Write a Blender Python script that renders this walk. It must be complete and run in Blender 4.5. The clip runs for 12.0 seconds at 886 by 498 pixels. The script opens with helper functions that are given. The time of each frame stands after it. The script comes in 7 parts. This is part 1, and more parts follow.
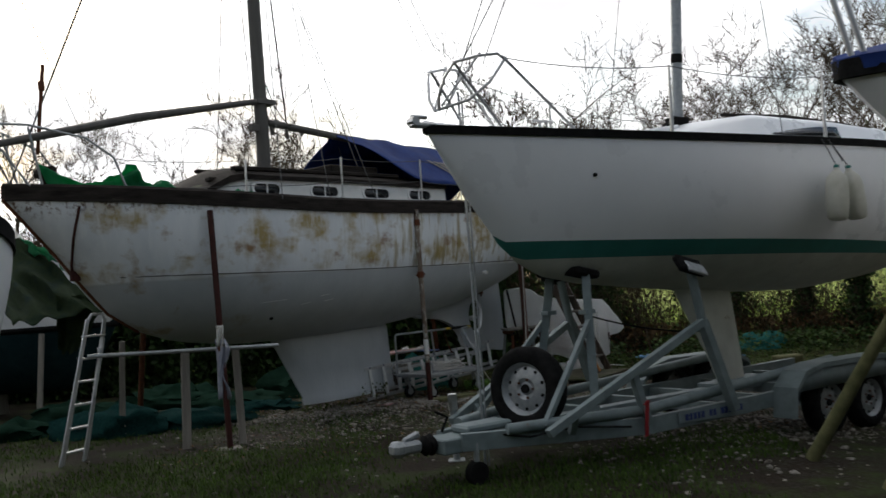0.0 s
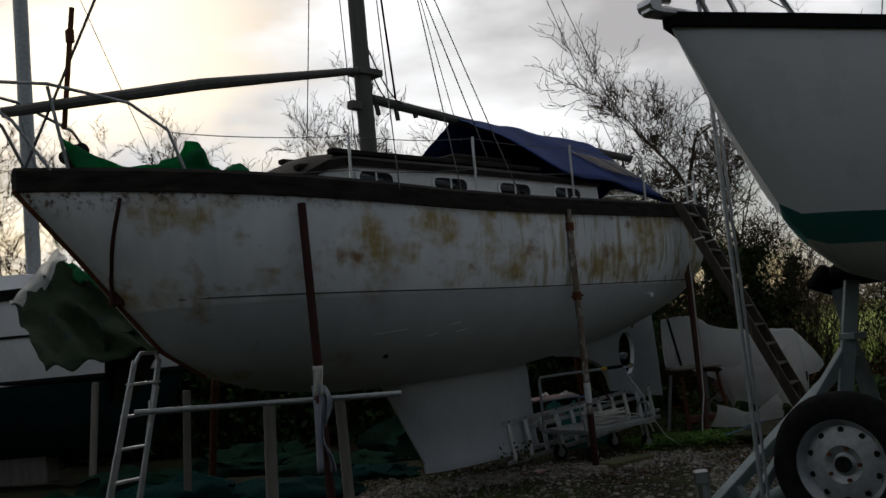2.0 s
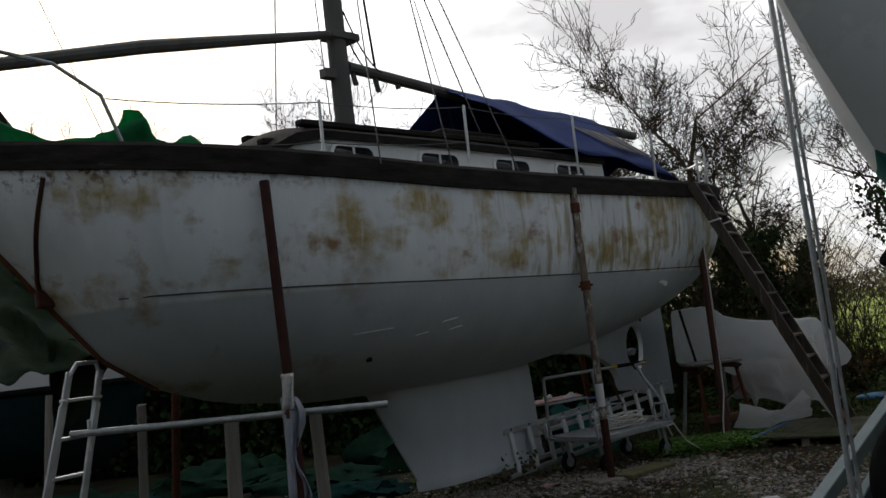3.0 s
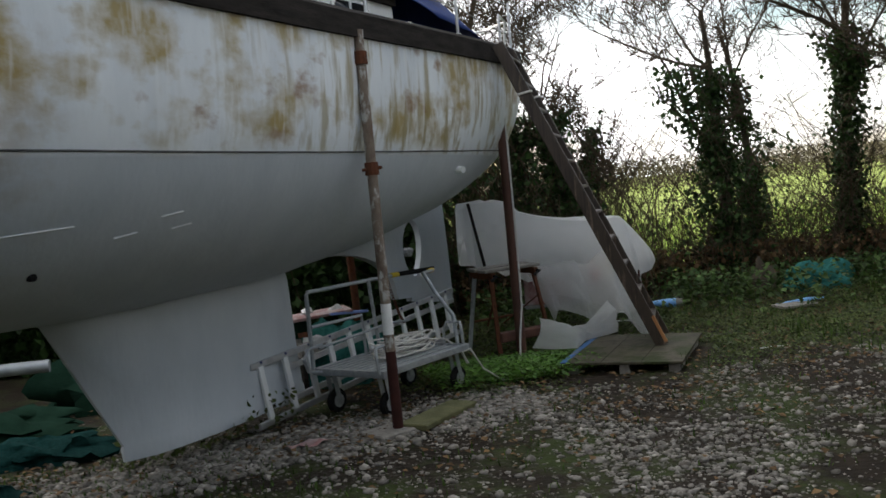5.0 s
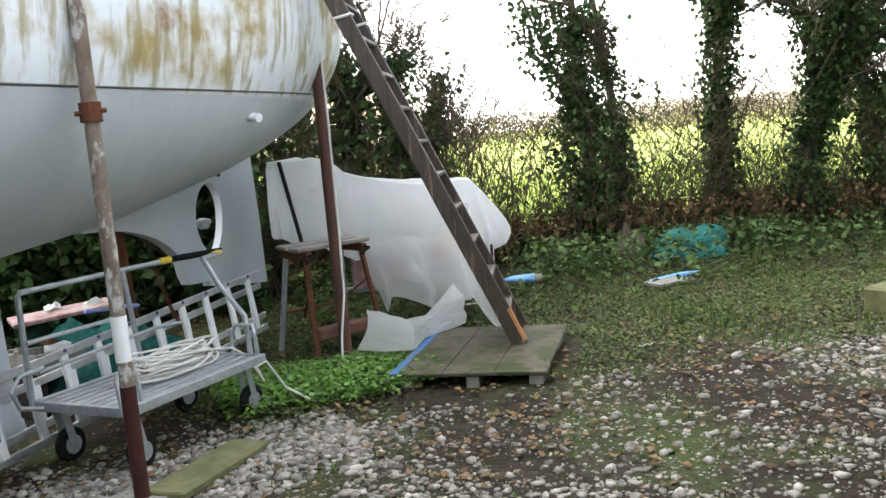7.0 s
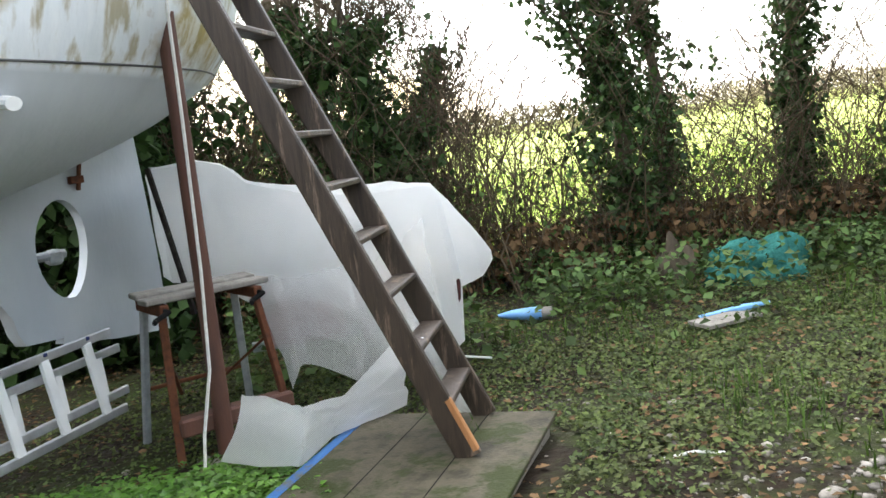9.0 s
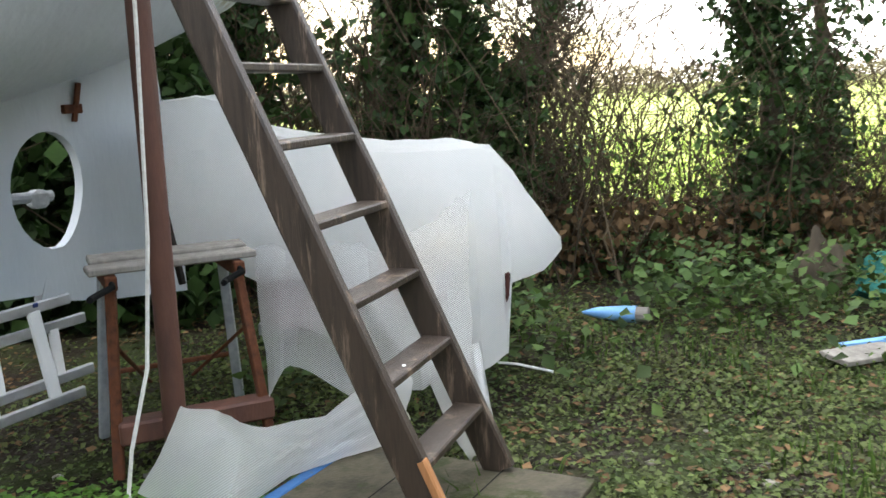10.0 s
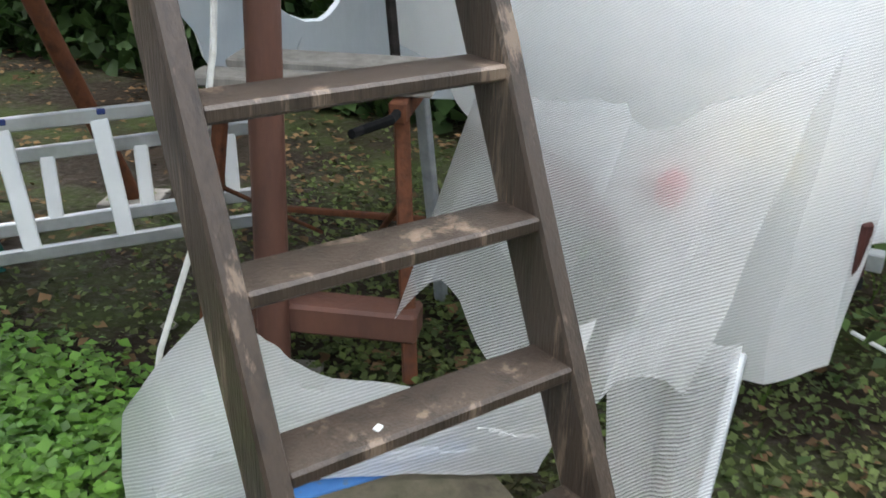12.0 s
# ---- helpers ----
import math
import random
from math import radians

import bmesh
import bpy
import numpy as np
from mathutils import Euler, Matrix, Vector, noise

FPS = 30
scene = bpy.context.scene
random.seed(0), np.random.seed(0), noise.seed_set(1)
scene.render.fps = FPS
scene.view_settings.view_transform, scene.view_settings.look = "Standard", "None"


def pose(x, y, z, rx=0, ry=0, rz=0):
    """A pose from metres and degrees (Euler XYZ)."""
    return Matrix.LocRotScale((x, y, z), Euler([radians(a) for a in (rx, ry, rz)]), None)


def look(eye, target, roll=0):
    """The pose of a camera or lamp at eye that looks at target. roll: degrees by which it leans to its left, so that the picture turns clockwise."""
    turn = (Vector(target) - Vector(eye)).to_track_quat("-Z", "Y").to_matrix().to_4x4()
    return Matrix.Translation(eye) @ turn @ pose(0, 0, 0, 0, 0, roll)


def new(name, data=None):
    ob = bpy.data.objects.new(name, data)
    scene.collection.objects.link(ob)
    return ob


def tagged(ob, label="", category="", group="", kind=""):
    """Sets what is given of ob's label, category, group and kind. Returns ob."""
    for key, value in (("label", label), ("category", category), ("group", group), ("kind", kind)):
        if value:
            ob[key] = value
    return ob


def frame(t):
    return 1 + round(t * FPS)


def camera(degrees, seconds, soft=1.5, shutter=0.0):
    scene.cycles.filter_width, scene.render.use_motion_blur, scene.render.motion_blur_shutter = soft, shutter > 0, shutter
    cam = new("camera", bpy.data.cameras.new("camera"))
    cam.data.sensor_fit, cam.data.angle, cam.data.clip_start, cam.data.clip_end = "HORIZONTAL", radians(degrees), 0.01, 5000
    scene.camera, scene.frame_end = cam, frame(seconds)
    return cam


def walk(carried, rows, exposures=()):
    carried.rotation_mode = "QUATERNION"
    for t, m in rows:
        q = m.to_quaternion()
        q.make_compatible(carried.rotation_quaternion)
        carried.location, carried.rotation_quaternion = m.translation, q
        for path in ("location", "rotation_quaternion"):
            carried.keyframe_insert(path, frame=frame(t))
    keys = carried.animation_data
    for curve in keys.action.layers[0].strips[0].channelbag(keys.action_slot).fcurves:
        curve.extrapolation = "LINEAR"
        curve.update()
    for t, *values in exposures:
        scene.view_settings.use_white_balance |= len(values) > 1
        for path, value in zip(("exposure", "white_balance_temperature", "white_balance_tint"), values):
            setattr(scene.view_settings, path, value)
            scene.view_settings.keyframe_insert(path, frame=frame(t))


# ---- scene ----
cam = camera(50.8, 12.0, shutter=0.15)
PATH = [
    (0, (0.079, -0.103, 1.708), (0.07, 1.895, 1.786), -4.3),
    (0.5, (-0.265, 0.986, 1.722), (-0.425, 2.973, 1.886), -5.6),
    (1, (-0.576, 1.975, 1.734), (-0.757, 3.954, 1.959), -5.5),
    (1.5, (-0.774, 2.652, 1.646), (-0.948, 4.633, 1.861), -5.3),
    (2, (-0.901, 3.276, 1.579), (-1.067, 5.26, 1.766), -5.3),
    (2.5, (-1.039, 3.872, 1.587), (-1.195, 5.858, 1.766), -5.1),
    (2.7, (-1.024, 4.097, 1.575), (-1.188, 6.081, 1.763), -6.1),
    (4.3, (-1.213, 6.267, 1.621), (-1.115, 8.264, 1.656), -6.3),
    (4.5, (-1.212, 6.431, 1.671), (-1.035, 8.423, 1.664), -6.0),
    (5, (-1.145, 7.144, 1.674), (-0.767, 9.105, 1.556), -5.3),
    (5.5, (-0.971, 7.67, 1.641), (-0.461, 9.589, 1.402), -4.9),
    (6, (-0.832, 8.132, 1.674), (-0.214, 10.016, 1.411), -4.0),
    (6.5, (-0.596, 8.57, 1.661), (0.066, 10.443, 1.431), -4.2),
    (7, (-0.317, 9.057, 1.653), (0.344, 10.929, 1.411), -4.9),
    (7.5, (-0.076, 9.515, 1.669), (0.589, 11.385, 1.421), -6.3),
    (7.7, (0.087, 9.691, 1.651), (0.742, 11.565, 1.413), -7.4),
    (9.3, (1.612, 11.605, 1.545), (2.066, 13.535, 1.282), -6.0),
    (9.5, (1.802, 11.828, 1.531), (2.204, 13.767, 1.251), -5.6),
    (10, (2.158, 12.414, 1.509), (2.34, 14.379, 1.179), -2.8),
    (10.5, (2.421, 12.932, 1.492), (2.369, 14.856, 0.948), -1.5),
    (11, (2.71, 13.441, 1.455), (2.593, 15.287, 0.694), 1.1),
    (11.5, (2.917, 13.959, 1.456), (2.395, 15.687, 0.595), 2.7),
    (12, (2.987, 14.375, 1.483), (2.099, 15.98, 0.686), 1.2),
]
EXPOSURES = [(0.0, -0.2), (0.5, -0.35), (1.0, -1.05), (1.5, -1.3), (2.0, -1.3), (2.5, -1.0), (4.5, 0.0), (5.0, 0.6), (5.5, 1.4), (6.5, 2.0), (7.5, 2.5), (9.5, 2.45), (10.5, 2.5), (11.5, 2.65), (12.0, 2.55)]
walk(cam, [(t, look(eye, target, roll)) for t, eye, target, roll in PATH], EXPOSURES)

# ---- light ----
SUN_AZ, SUN_EL = radians(-28), radians(24)
world = bpy.data.worlds.new("sky")
scene.world = world
world.use_nodes = True
wn, wl = world.node_tree.nodes, world.node_tree.links
wn.clear()
sky = wn.new("ShaderNodeTexSky")
sky.sky_type, sky.sun_disc = "NISHITA", False
sky.sun_elevation, sky.sun_rotation = SUN_EL, SUN_AZ
sky.air_density, sky.dust_density = 1.2, 1.5
coord = wn.new("ShaderNodeTexCoord")
squash = wn.new("ShaderNodeMapping")
squash.inputs["Scale"].default_value = (1, 1, 2.6)
clouds = wn.new("ShaderNodeTexNoise")
clouds.inputs["Scale"].default_value, clouds.inputs["Detail"].default_value = 2.3, 7
clouds.inputs["Roughness"].default_value = 0.55
cover = wn.new("ShaderNodeValToRGB")
cover.color_ramp.elements[0].position, cover.color_ramp.elements[1].position = 0.43, 0.56
shade = wn.new("ShaderNodeTexNoise")
shade.inputs["Scale"].default_value, shade.inputs["Detail"].default_value = 3.1, 5
tone = wn.new("ShaderNodeValToRGB")
tone.color_ramp.elements[0].color, tone.color_ramp.elements[1].color = (5.5, 5.4, 5.5, 1), (13.1, 13.2, 13.3, 1)
tone.color_ramp.elements[0].position, tone.color_ramp.elements[1].position = 0.35, 0.62
mixer = wn.new("ShaderNodeMix")
mixer.data_type = "RGBA"
bg = wn.new("ShaderNodeBackground")
bg.inputs["Strength"].default_value = 0.12
wout = wn.new("ShaderNodeOutputWorld")
wl.new(coord.outputs["Generated"], squash.inputs["Vector"])
wl.new(squash.outputs["Vector"], clouds.inputs["Vector"])
wl.new(squash.outputs["Vector"], shade.inputs["Vector"])
wl.new(clouds.outputs["Fac"], cover.inputs["Fac"])
wl.new(shade.outputs["Fac"], tone.inputs["Fac"])
wl.new(cover.outputs["Color"], mixer.inputs["Factor"])
wl.new(sky.outputs["Color"], mixer.inputs["A"])
# thin cloud is brightest round the hidden sun and dull on the far side of the sky
toward = wn.new("ShaderNodeVectorMath")
toward.operation = "DOT_PRODUCT"
toward.inputs[1].default_value = (math.sin(SUN_AZ) * math.cos(SUN_EL), math.cos(SUN_AZ) * math.cos(SUN_EL), math.sin(SUN_EL))
wl.new(coord.outputs["Generated"], toward.inputs[0])
glow = wn.new("ShaderNodeMapRange")
glow.interpolation_type = "SMOOTHSTEP"
glow.inputs["From Min"].default_value, glow.inputs["From Max"].default_value = -0.45, 1.0
glow.inputs["To Min"].default_value, glow.inputs["To Max"].default_value = 0.62, 1.8
wl.new(toward.outputs["Value"], glow.inputs["Value"])
lit = wn.new("ShaderNodeVectorMath")
lit.operation = "SCALE"
wl.new(tone.outputs["Color"], lit.inputs[0])
wl.new(glow.outputs["Result"], lit.inputs["Scale"])
wl.new(lit.outputs["Vector"], mixer.inputs["B"])
wl.new(mixer.outputs["Result"], bg.inputs["Color"])
wl.new(bg.outputs["Background"], wout.inputs["Surface"])

sun = new("sun", bpy.data.lights.new("sun", "SUN"))
sun.data.energy, sun.data.angle, sun.data.color = 1.2, radians(10), (1.0, 0.95, 0.86)
SUN_DIR = Vector((math.sin(SUN_AZ) * math.cos(SUN_EL), math.cos(SUN_AZ) * math.cos(SUN_EL), math.sin(SUN_EL)))
sun.matrix_world = look(SUN_DIR * 60, (0, 0, 0))


# ---- materials ----
def material(name, colours, rough=0.6, metal=0.0, scale=8.0, stretch=(1, 1, 1), bump=0.15, bump_scale=60.0, spread=(0.3, 0.7),
             vary=0.0, speck=None, speck_at=0.62, speck_scale=3.0, trans=0.0, rough2=None, bump_dist=0.01):
    m = bpy.data.materials.new(name)
    m.use_nodes = True
    n, l = m.node_tree.nodes, m.node_tree.links
    p = n["Principled BSDF"]
    tc = n.new("ShaderNodeTexCoord")
    mp = n.new("ShaderNodeMapping")
    mp.inputs["Scale"].default_value = stretch
    l.new(tc.outputs["Object"], mp.inputs["Vector"])
    n1 = n.new("ShaderNodeTexNoise")
    n1.inputs["Scale"].default_value, n1.inputs["Detail"].default_value, n1.inputs["Roughness"].default_value = scale, 8, 0.62
    l.new(mp.outputs["Vector"], n1.inputs["Vector"])
    ramp = n.new("ShaderNodeValToRGB")
    for _ in range(len(colours) - 2):
        ramp.color_ramp.elements.new(0.5)
    for k, c in enumerate(colours):
        e = ramp.color_ramp.elements[k]
        e.position = spread[0] + (spread[1] - spread[0]) * k / max(1, len(colours) - 1)
        e.color = (*c, 1)
    l.new(n1.outputs["Fac"], ramp.inputs["Fac"])
    out = ramp.outputs["Color"]
    if speck:
        n3 = n.new("ShaderNodeTexNoise")
        n3.inputs["Scale"].default_value, n3.inputs["Detail"].default_value, n3.inputs["Roughness"].default_value = speck_scale, 9, 0.7
        l.new(mp.outputs["Vector"], n3.inputs["Vector"])
        r3 = n.new("ShaderNodeValToRGB")
        r3.color_ramp.elements[0].position, r3.color_ramp.elements[1].position = speck_at, speck_at + 0.06
        l.new(n3.outputs["Fac"], r3.inputs["Fac"])
        mx = n.new("ShaderNodeMix")
        mx.data_type = "RGBA"
        l.new(r3.outputs["Color"], mx.inputs["Factor"])
        l.new(out, mx.inputs["A"])
        mx.inputs["B"].default_value = (*speck, 1)
        out = mx.outputs["Result"]
    if vary:
        oi = n.new("ShaderNodeObjectInfo")
        ge = n.new("ShaderNodeNewGeometry")
        ad = n.new("ShaderNodeMath")
        ad.operation = "ADD"
        l.new(oi.outputs["Random"], ad.inputs[0])
        l.new(ge.outputs["Random Per Island"], ad.inputs[1])
        fr = n.new("ShaderNodeMath")
        fr.operation = "FRACT"
        l.new(ad.outputs[0], fr.inputs[0])
        mr = n.new("ShaderNodeMapRange")
        mr.inputs["To Min"].default_value, mr.inputs["To Max"].default_value = 1 - vary, 1 + vary
        l.new(fr.outputs[0], mr.inputs["Value"])
        hs = n.new("ShaderNodeHueSaturation")
        l.new(mr.outputs["Result"], hs.inputs["Value"])
        l.new(out, hs.inputs["Color"])
        out = hs.outputs["Color"]
    l.new(out, p.inputs["Base Color"])
    p.inputs["Metallic"].default_value = metal
    n2 = n.new("ShaderNodeTexNoise")
    n2.inputs["Scale"].default_value, n2.inputs["Detail"].default_value = bump_scale, 6
    l.new(mp.outputs["Vector"], n2.inputs["Vector"])
    rr = n.new("ShaderNodeMapRange")
    rr.inputs["To Min"].default_value, rr.inputs["To Max"].default_value = rough, min(1, rough2 if rough2 else rough + 0.15)
    l.new(n1.outputs["Fac"], rr.inputs["Value"])
    l.new(rr.outputs["Result"], p.inputs["Roughness"])
    if bump:
        b = n.new("ShaderNodeBump")
        b.inputs["Strength"].default_value, b.inputs["Distance"].default_value = bump, bump_dist
        l.new(n2.outputs["Fac"], b.inputs["Height"])
        l.new(b.outputs["Normal"], p.inputs["Normal"])
    if trans:
        tr = n.new("ShaderNodeBsdfTranslucent")
        l.new(out, tr.inputs["Color"])
        ms = n.new("ShaderNodeMixShader")
        ms.inputs["Fac"].default_value = trans
        l.new(p.outputs["BSDF"], ms.inputs[1])
        l.new(tr.outputs["BSDF"], ms.inputs[2])
        l.new(ms.outputs["Shader"], n["Material Output"].inputs["Surface"])
    return m


def ramp_mask(m, source, a, b):
    r = m.node_tree.nodes.new("ShaderNodeMapRange")
    r.inputs["From Min"].default_value, r.inputs["From Max"].default_value = a, b
    m.node_tree.links.new(source, r.inputs["Value"])
    return r.outputs["Result"]


def blend(m, fac, a, b):
    x = m.node_tree.nodes.new("ShaderNodeMix")
    x.data_type = "RGBA"
    l = m.node_tree.links
    for key, v in (("Factor", fac), ("A", a), ("B", b)):
        if isinstance(v, tuple):
            x.inputs[key].default_value = (*v, 1)
        elif isinstance(v, float):
            x.inputs[key].default_value = v
        else:
            l.new(v, x.inputs[key])
    return x.outputs["Result"]


def times(m, a, b):
    x = m.node_tree.nodes.new("ShaderNodeMath")
    x.operation = "MULTIPLY"
    for k, v in enumerate((a, b)):
        if isinstance(v, float):
            x.inputs[k].default_value = v
        else:
            m.node_tree.links.new(v, x.inputs[k])
    return x.outputs[0]


def noise_out(m, vec, scale, detail=6, rough=0.6, stretch=None):
    n, l = m.node_tree.nodes, m.node_tree.links
    t = n.new("ShaderNodeTexNoise")
    t.inputs["Scale"].default_value, t.inputs["Detail"].default_value, t.inputs["Roughness"].default_value = scale, detail, rough
    if stretch:
        mp = n.new("ShaderNodeMapping")
        mp.inputs["Scale"].default_value = stretch
        l.new(vec, mp.inputs["Vector"])
        vec = mp.outputs["Vector"]
    l.new(vec, t.inputs["Vector"])
    return t.outputs["Fac"]


def hull_steel_material():
    """Grey-white paint over steel: ochre and rust stains on the topsides, vertical streaks, a bluish grey bottom."""
    m = material("weathered_hull_paint", [(0.60, 0.64, 0.67), (0.78, 0.81, 0.82)], rough=0.35, scale=2.2, stretch=(1, 1, 0.35), bump=0.25, bump_scale=26, rough2=0.6)
    n, l = m.node_tree.nodes, m.node_tree.links
    p = n["Principled BSDF"]
    vec = n.new("ShaderNodeTexCoord").outputs["Object"]
    sep = n.new("ShaderNodeSeparateXYZ")
    l.new(vec, sep.inputs[0])
    col = p.inputs["Base Color"].links[0].from_socket
    top = ramp_mask(m, sep.outputs["Z"], 2.0, 2.03)
    bottom = noise_out(m, vec, 3.5, 7, 0.6, (1, 1, 0.6))
    col = blend(m, top, blend(m, bottom, (0.38, 0.42, 0.45), (0.54, 0.57, 0.59)), col)
    high = ramp_mask(m, sep.outputs["Z"], 1.98, 2.15)
    stain = times(m, ramp_mask(m, noise_out(m, vec, 1.9, 6, 0.56, (0.8, 0.8, 1.2)), 0.49, 0.62), high)
    fleck = ramp_mask(m, noise_out(m, vec, 6, 7, 0.62, (1, 1, 0.4)), 0.24, 0.50)
    col = blend(m, times(m, times(m, stain, fleck), 0.95), col, (0.33, 0.24, 0.07))
    low = times(m, ramp_mask(m, noise_out(m, vec, 1.7, 8, 0.66), 0.56, 0.66), ramp_mask(m, sep.outputs["X"], -0.5, -1.6))
    col = blend(m, times(m, low, 0.7), col, (0.27, 0.17, 0.06))
    drip = ramp_mask(m, noise_out(m, vec, 9.0, 5, 0.6, (1, 1, 0.12)), 0.50, 0.62)
    aft = ramp_mask(m, sep.outputs["X"], -0.3, 1.6)
    col = blend(m, times(m, times(m, times(m, drip, aft), top), 0.75), col, (0.27, 0.21, 0.075))
    wash = ramp_mask(m, noise_out(m, vec, 8.0, 4, 0.5, (1, 1, 0.10)), 0.56, 0.64)
    col = blend(m, times(m, times(m, wash, top), 0.55), col, (0.74, 0.77, 0.78))
    rust = times(m, ramp_mask(m, noise_out(m, vec, 2.3, 6, 0.58, (1.0, 1, 1.4)), 0.60, 0.70), high)
    col = blend(m, times(m, rust, 0.8), col, (0.22, 0.10, 0.03))
    edge = ramp_mask(m, sep.outputs["Z"], 2.76, 2.92)
    ragged = ramp_mask(m, noise_out(m, vec, 14, 8, 0.7), 0.5, 0.6)
    col = blend(m, times(m, edge, ragged), col, (0.10, 0.05, 0.025))
    l.new(col, p.inputs["Base Color"])
    return m


def ground_material():
    """Wet earth with grass and moss, a gravelled lane, and the meadow beyond the hedge, its sunlight painted in."""
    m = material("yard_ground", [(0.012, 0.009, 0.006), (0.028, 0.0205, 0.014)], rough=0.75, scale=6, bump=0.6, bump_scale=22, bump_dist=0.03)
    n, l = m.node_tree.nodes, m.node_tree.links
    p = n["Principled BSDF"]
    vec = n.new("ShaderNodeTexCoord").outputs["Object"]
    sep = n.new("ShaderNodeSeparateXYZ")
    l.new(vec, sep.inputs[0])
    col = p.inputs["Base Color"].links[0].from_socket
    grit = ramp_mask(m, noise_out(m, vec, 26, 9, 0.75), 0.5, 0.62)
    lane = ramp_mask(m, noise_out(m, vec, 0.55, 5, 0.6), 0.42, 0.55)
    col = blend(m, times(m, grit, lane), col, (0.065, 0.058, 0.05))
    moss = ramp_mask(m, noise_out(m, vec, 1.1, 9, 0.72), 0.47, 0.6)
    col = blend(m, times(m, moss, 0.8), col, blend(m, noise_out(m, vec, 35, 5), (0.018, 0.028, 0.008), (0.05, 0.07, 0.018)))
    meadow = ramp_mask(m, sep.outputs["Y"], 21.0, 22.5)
    # meadow greens are raised so the field looks sunlit
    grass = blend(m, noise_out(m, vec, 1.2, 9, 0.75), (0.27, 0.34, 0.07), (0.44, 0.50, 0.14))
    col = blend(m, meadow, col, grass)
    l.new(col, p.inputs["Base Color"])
    return m


HULL_PAINT = hull_steel_material()
GROUND = ground_material()
DARK_WOOD = material("blackened_rubbing_strake", [(0.012, 0.010, 0.009), (0.04, 0.034, 0.03)], rough=0.75, scale=9, stretch=(0.4, 0.4, 2), bump=0.4, speck=(0.07, 0.075, 0.05), speck_at=0.62)
RUST = material("rusty_steel", [(0.05, 0.022, 0.014), (0.12, 0.045, 0.022), (0.075, 0.035, 0.025)], rough=0.75, scale=14, bump=0.4, speck=(0.04, 0.02, 0.015))
OXIDE = material("red_oxide_paint", [(0.032, 0.012, 0.010), (0.065, 0.021, 0.017)], rough=0.6, scale=9, bump=0.3, speck=(0.05, 0.02, 0.015))
FLAKED = material("flaking_painted_pole", [(0.10, 0.055, 0.035), (0.20, 0.16, 0.125), (0.07, 0.035, 0.025)], rough=0.7, scale=6, stretch=(1, 1, 0.5), bump=0.4, speck=(0.45, 0.44, 0.41), speck_at=0.53, speck_scale=7)
BROWN_POLE = material("brown_pole", [(0.06, 0.025, 0.017), (0.125, 0.05, 0.03)], rough=0.6, scale=9, stretch=(1, 1, 0.3), bump=0.3)
CABIN_WHITE = material("cabin_white_paint", [(0.68, 0.69, 0.68), (0.80, 0.81, 0.80)], rough=0.4, scale=4, bump=0.05, speck=(0.36, 0.36, 0.30), speck_at=0.68)
TINTED = material("dark_window", [(0.012, 0.014, 0.016), (0.02, 0.022, 0.025)], rough=0.08, scale=4, bump=0.0)
MAST = material("weathered_mast", [(0.075, 0.07, 0.065), (0.13, 0.125, 0.115)], rough=0.5, scale=7, stretch=(1, 1, 0.15), bump=0.15)
ALU = material("dull_aluminium", [(0.45, 0.46, 0.47), (0.62, 0.63, 0.64)], rough=0.38, metal=0.85, scale=12, bump=0.08)
STEEL = material("stainless_steel", [(0.42, 0.42, 0.42), (0.55, 0.55, 0.55)], rough=0.25, metal=1.0, scale=9, bump=0.03)
GALV = material("galvanised_steel", [(0.27, 0.29, 0.30), (0.42, 0.44, 0.45)], rough=0.45, metal=0.55, scale=22, bump=0.1, speck=(0.20, 0.15, 0.10), speck_at=0.68)
TRAILER = material("pale_green_grey_trailer_paint", [(0.12, 0.155, 0.16), (0.20, 0.245, 0.25)], rough=0.5, scale=7, bump=0.12, speck=(0.15, 0.09, 0.05), speck_at=0.67)
WIRE = material("rigging_wire", [(0.06, 0.06, 0.06), (0.12, 0.12, 0.12)], rough=0.5, metal=0.4, bump=0.0)
GELCOAT = material("white_gelcoat", [(0.82, 0.83, 0.84), (0.87, 0.88, 0.89)], rough=0.22, scale=1.6, bump=0.02, bump_scale=5, rough2=0.35)
CREAM = material("cream_antifoul", [(0.48, 0.48, 0.42), (0.60, 0.60, 0.53)], rough=0.6, scale=4, bump=0.08, speck=(0.33, 0.30, 0.22), speck_at=0.64)
TEAL = material("teal_boot_stripe", [(0.02, 0.15, 0.13), (0.035, 0.20, 0.175)], rough=0.4, scale=4, bump=0.05)
DARK_BOTTOM = material("dark_blue_green_antifoul", [(0.006, 0.020, 0.024), (0.014, 0.036, 0.040)], rough=0.8, scale=4, bump=0.1)
BLACK = material("black_rubber", [(0.007, 0.007, 0.007), (0.018, 0.018, 0.018)], rough=0.8, scale=14, bump=0.2)
NAVY = material("blue_tarpaulin", [(0.008, 0.022, 0.11), (0.016, 0.045, 0.19)], rough=0.62, scale=3, bump=0.3, bump_scale=14, bump_dist=0.02, trans=0.08)
NET = material("green_netting", [(0.015, 0.20, 0.085), (0.045, 0.38, 0.18)], rough=0.6, scale=7, bump=0.3, trans=0.75)
NET_TEAL = material("teal_fishing_net", [(0.018, 0.085, 0.075), (0.05, 0.19, 0.165)], rough=0.8, scale=30, bump=0.7, bump_scale=90)
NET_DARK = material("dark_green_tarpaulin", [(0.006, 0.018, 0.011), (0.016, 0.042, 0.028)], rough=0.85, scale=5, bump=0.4)
